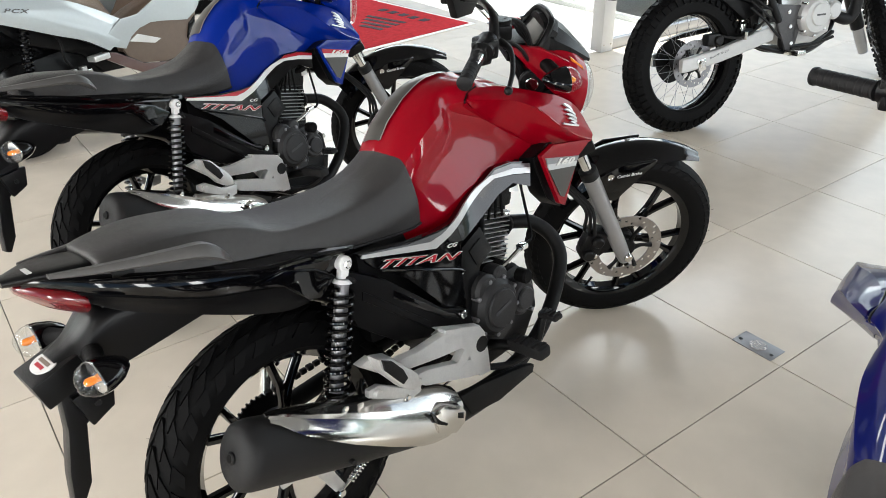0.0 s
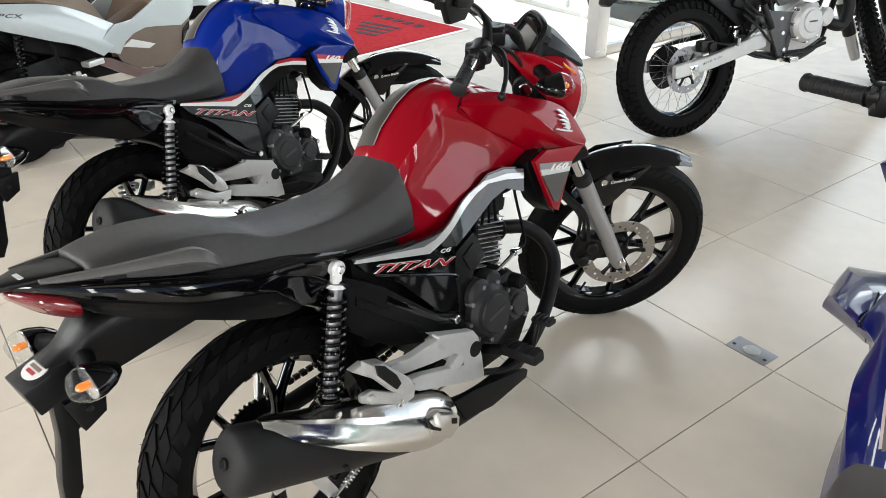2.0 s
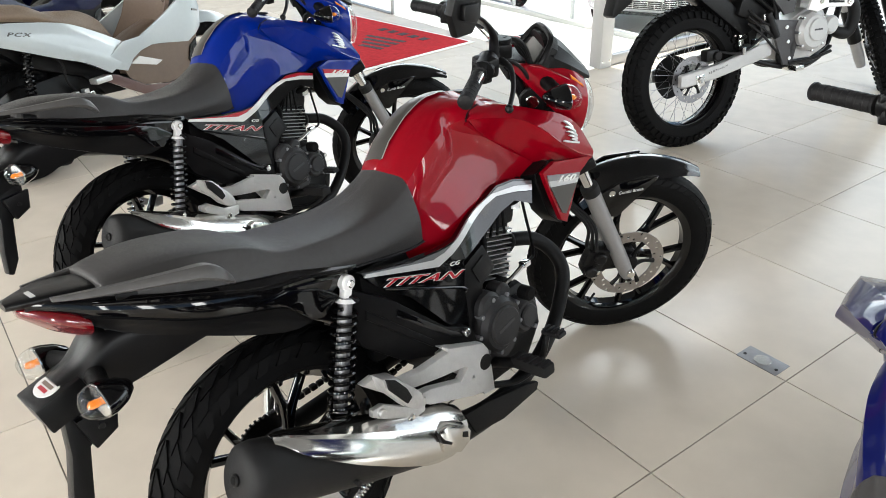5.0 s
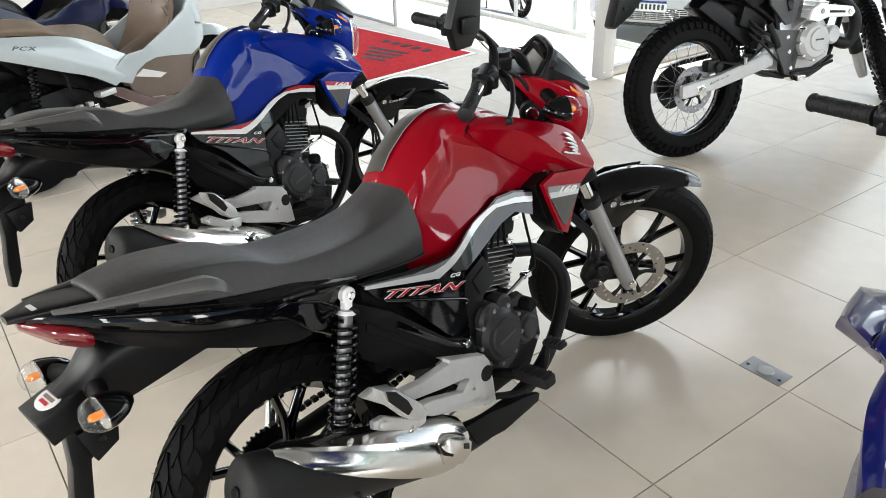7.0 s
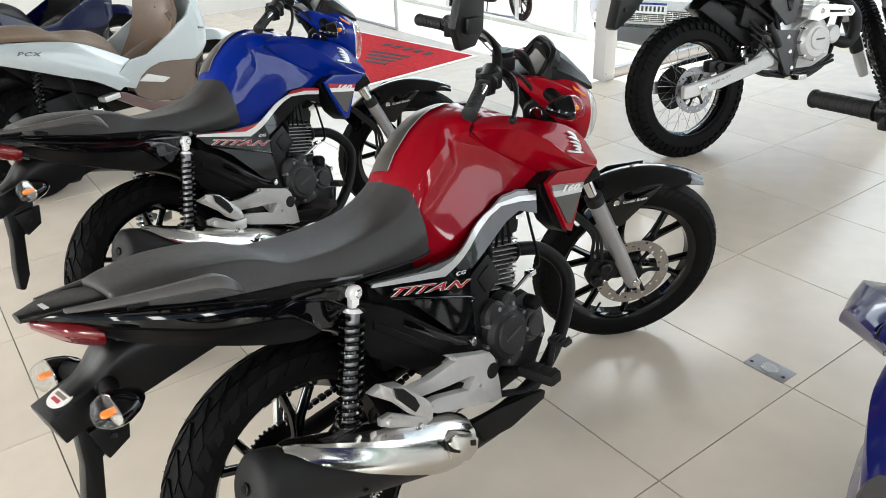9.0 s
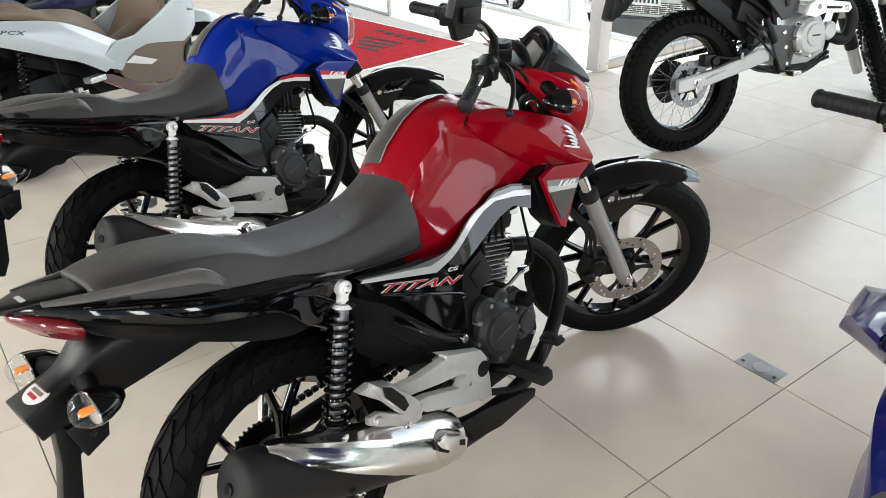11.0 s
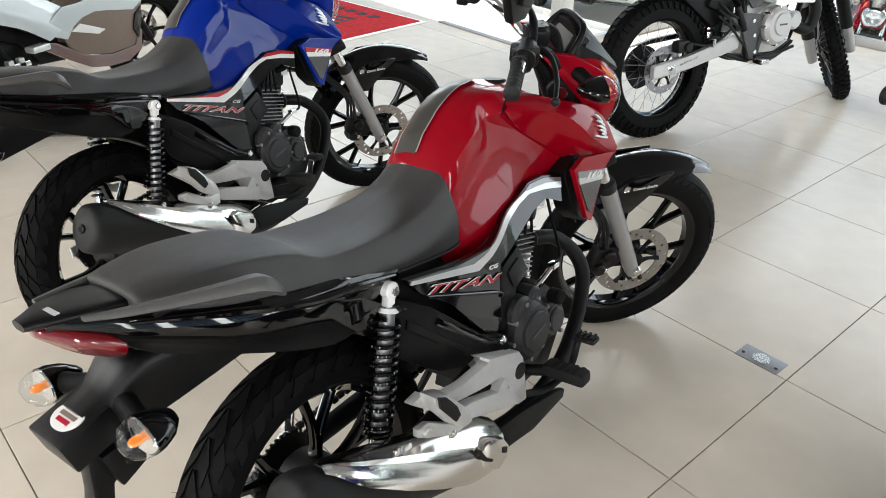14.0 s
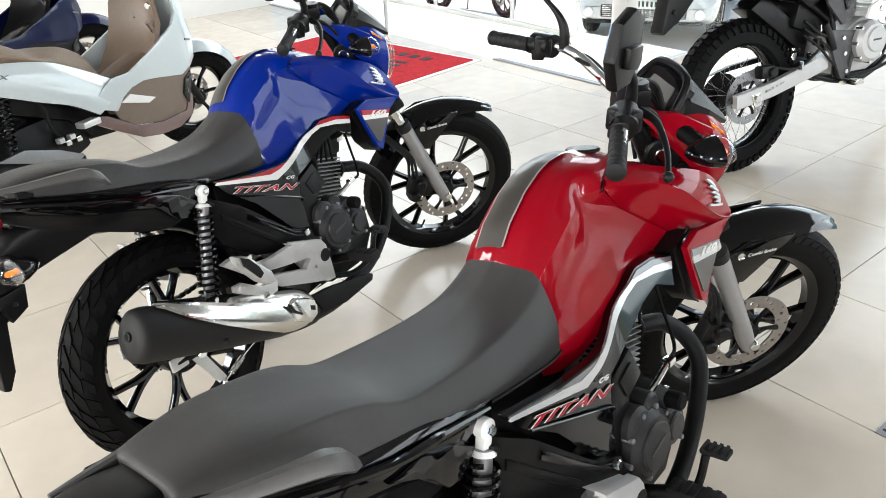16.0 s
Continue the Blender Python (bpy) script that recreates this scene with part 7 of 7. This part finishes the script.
# ---- the street below the forecourt ----
def parked_car(m):
    c = thing("car", "pale silver hatchback parked on the street outside", "car", m)
    prof = [(-0.0, .35, .62, .70), (0.10, .30, .70, .80), (0.35, .24, .82, .84), (0.95, .20, .93, .86), (1.30, .20, .98, .87), (2.2, .20, 1.0, .87), (3.2, .20, 1.0, .86), (3.85, .25, .95, .80), (4.0, .40, .85, .72)]
    rings = []
    for x, lo, hi, w in prof:
        h = [(0, hi), (w * 0.7, hi - 0.02), (w * 0.97, hi - 0.14), (w, (lo + hi) / 2), (w * 0.96, lo + 0.05), (w * 0.8, lo)]
        rings.append((-x, [(y, z) for y, z in h]))
    part("body", loft_x(rings, 4, 4), "carpaint", c, smooth=50)
    cab = [(-1.05, [(0, .95), (.60, .94), (.70, .92)]), (-1.75, [(0, 1.42), (.50, 1.40), (.66, .98)]), (-2.7, [(0, 1.46), (.52, 1.44), (.68, .99)]), (-3.7, [(0, 1.30), (.48, 1.27), (.68, .98)]), (-3.95, [(0, .98), (.55, .96), (.66, .93)])]
    part("cabin", loft_x(cab, 4, 4), "gloss", c)
    gr = part("grille", box((0.005, 0, 0.44), (0.03, 1.02, 0.15), 0.02), "black", c)
    for k in range(6):
        part("slat", box((0.022, 0, 0.385 + 0.023 * k), (0.012, 0.98, 0.007), 0.002), "steel", gr)
    for k in range(11):
        part("upright", box((0.024, -0.45 + 0.09 * k, 0.44), (0.010, 0.007, 0.13), 0.002), "steel", gr)
    pl = part("number_plate", box((0.030, 0, 0.545), (0.012, 0.40, 0.13), 0.004), "decal_white", c, "white number plate with a blue band")
    part("plate_band", box((0.037, 0, 0.595), (0.003, 0.39, 0.028), 0.0), "blue", pl)
    for k in range(7):
        part("plate_bar", box((0.037, -0.15 + 0.05 * k, 0.535), (0.003, 0.028, 0.062), 0.0), "engine", pl)
    for s in (-1, 1):
        part("fog_lamp", disk(0.06, -0.02, 0.02, 0.005, 20, None, Matrix.Translation((0.0, 0.66 * s, 0.42)) @ pose(0, 0, 0, 0, 0, 90)), "reflector", c)
        part("headlight", box((-0.06, 0.58 * s, 0.66), (0.14, 0.30, 0.11), 0.03), "clear", c)
        for x in (-0.80, -3.25):
            w = new("wheel")
            w.parent = c
            w.matrix_basis = Matrix.Translation((x, 0.78 * s, 0.31))
            part("tyre", tyre_bm(0.31, 0.19, 0.20, 40), "rubber", w)
            part("rim", disk(0.205, -0.07, 0.07, 0.02, 28), "alloy", w)
    part("air_dam", box((-0.06, 0, 0.305), (0.06, 1.40, 0.05), 0.02), "black", c)
    return c


# ---- the motorcycles in their row ----
red_bike = street_bike("red", "glossy red street motorcycle with a grey seat, on its side stand", bike_pose(-0.854, 0.292, 9.5, -9.5))
blue_bike = street_bike("blue", "glossy blue street motorcycle with red and white stripes", bike_pose(-0.785, 1.420, 17.2, -10.2), ("decal_red", "decal_white", "decal_red"), sticker=False)
navy_bike = street_bike("navy", "dark blue street motorcycle standing beside the red one", bike_pose(-0.787, -0.998, 20.8, -11.05), steer=-30.0, bar_turn=-31.6, bar_at=(0.029, -0.097, -0.010), bar_roll=-15.1, mirrors=False, sticker=False, plain=True)
dirt = dirt_bike(bike_pose(1.985, 1.472, -14.0, -8.0) @ Matrix.Scale(1.07, 4), steer=48.0)
white_scooter = scooter("white", "tan", "pearl white scooter with a tan seat and brown trim", bike_pose(-0.88, 3.20, 27.0, -5.0))
blue_scooter = scooter("midnight", "black", "dark blue scooter with a black seat", bike_pose(-1.05, 4.55, 27.0, -5.0))

# seen through the glazing
parked_car(pose(6.51, 5.46, -0.86, 0, 0, -152.0))
red_outside = street_bike("red", "red street motorcycle standing outside the glass", pose(6.75, 2.36, -0.80) @ bike_pose(0, 0, 205.0, -6.0), steer=-20, sticker=False)
dark_outside = street_bike("gloss", "black street motorcycle parked on the street", pose(6.52, 9.40, -0.86) @ bike_pose(0, 0, -82.0, -6.0), steer=-20, sticker=False)


# ---- floor tiles, laid last ----
def tile_mesh():
    bm = box((0, 0, -0.005), (TILE - 0.0035, TILE - 0.0035, 0.010), 0.0)
    es = [e for e in bm.edges if all(v.co.z > -0.001 for v in e.verts)]
    bmesh.ops.bevel(bm, geom=es, offset=0.0009, segments=1, affect="EDGES")
    return mesh_of("tile", bm, "tile", 0)


tile_me = tile_mesh()


def cut_tile(x0, y0, x1, y1):
    """A tile cut to fit against the glazing."""
    t = new("tile", mesh_of("tile", box((0, 0, -0.005), (x1 - x0 - 0.0035, y1 - y0 - 0.0035, 0.010), 0.0), "tile", 0))
    t.parent = floor
    t.location = ((x0 + x1) / 2, (y0 + y1) / 2, 0)


for i in range(-7, 9):
    for j in range(-9, 13):
        x0, y0 = i * TILE, j * TILE
        x1, y1 = x0 + TILE, y0 + TILE
        if WEST <= x0 and SOUTH <= y0 and y1 <= NORTH and x1 <= X_STREET and not (y1 > Y_GLASS and x1 > X_GLASS):
            t = new("tile", tile_me)
            t.parent = floor
            t.location = (x0 + TILE / 2, y0 + TILE / 2, 0)
            t.rotation_euler = (0, 0, random.choice((0, 1, 2, 3)) * math.pi / 2)
            continue
        a0, a1, b0, b1 = max(x0, WEST), min(x1, X_STREET), max(y0, SOUTH), min(y1, Y_GLASS)
        if a1 - a0 > 0.02 and b1 - b0 > 0.02:
            cut_tile(a0, b0, a1, b1)
        a1, b0, b1 = min(x1, X_GLASS), max(y0, Y_GLASS), min(y1, NORTH)
        if a1 - a0 > 0.02 and b1 - b0 > 0.02:
            cut_tile(a0, b0, a1, b1)
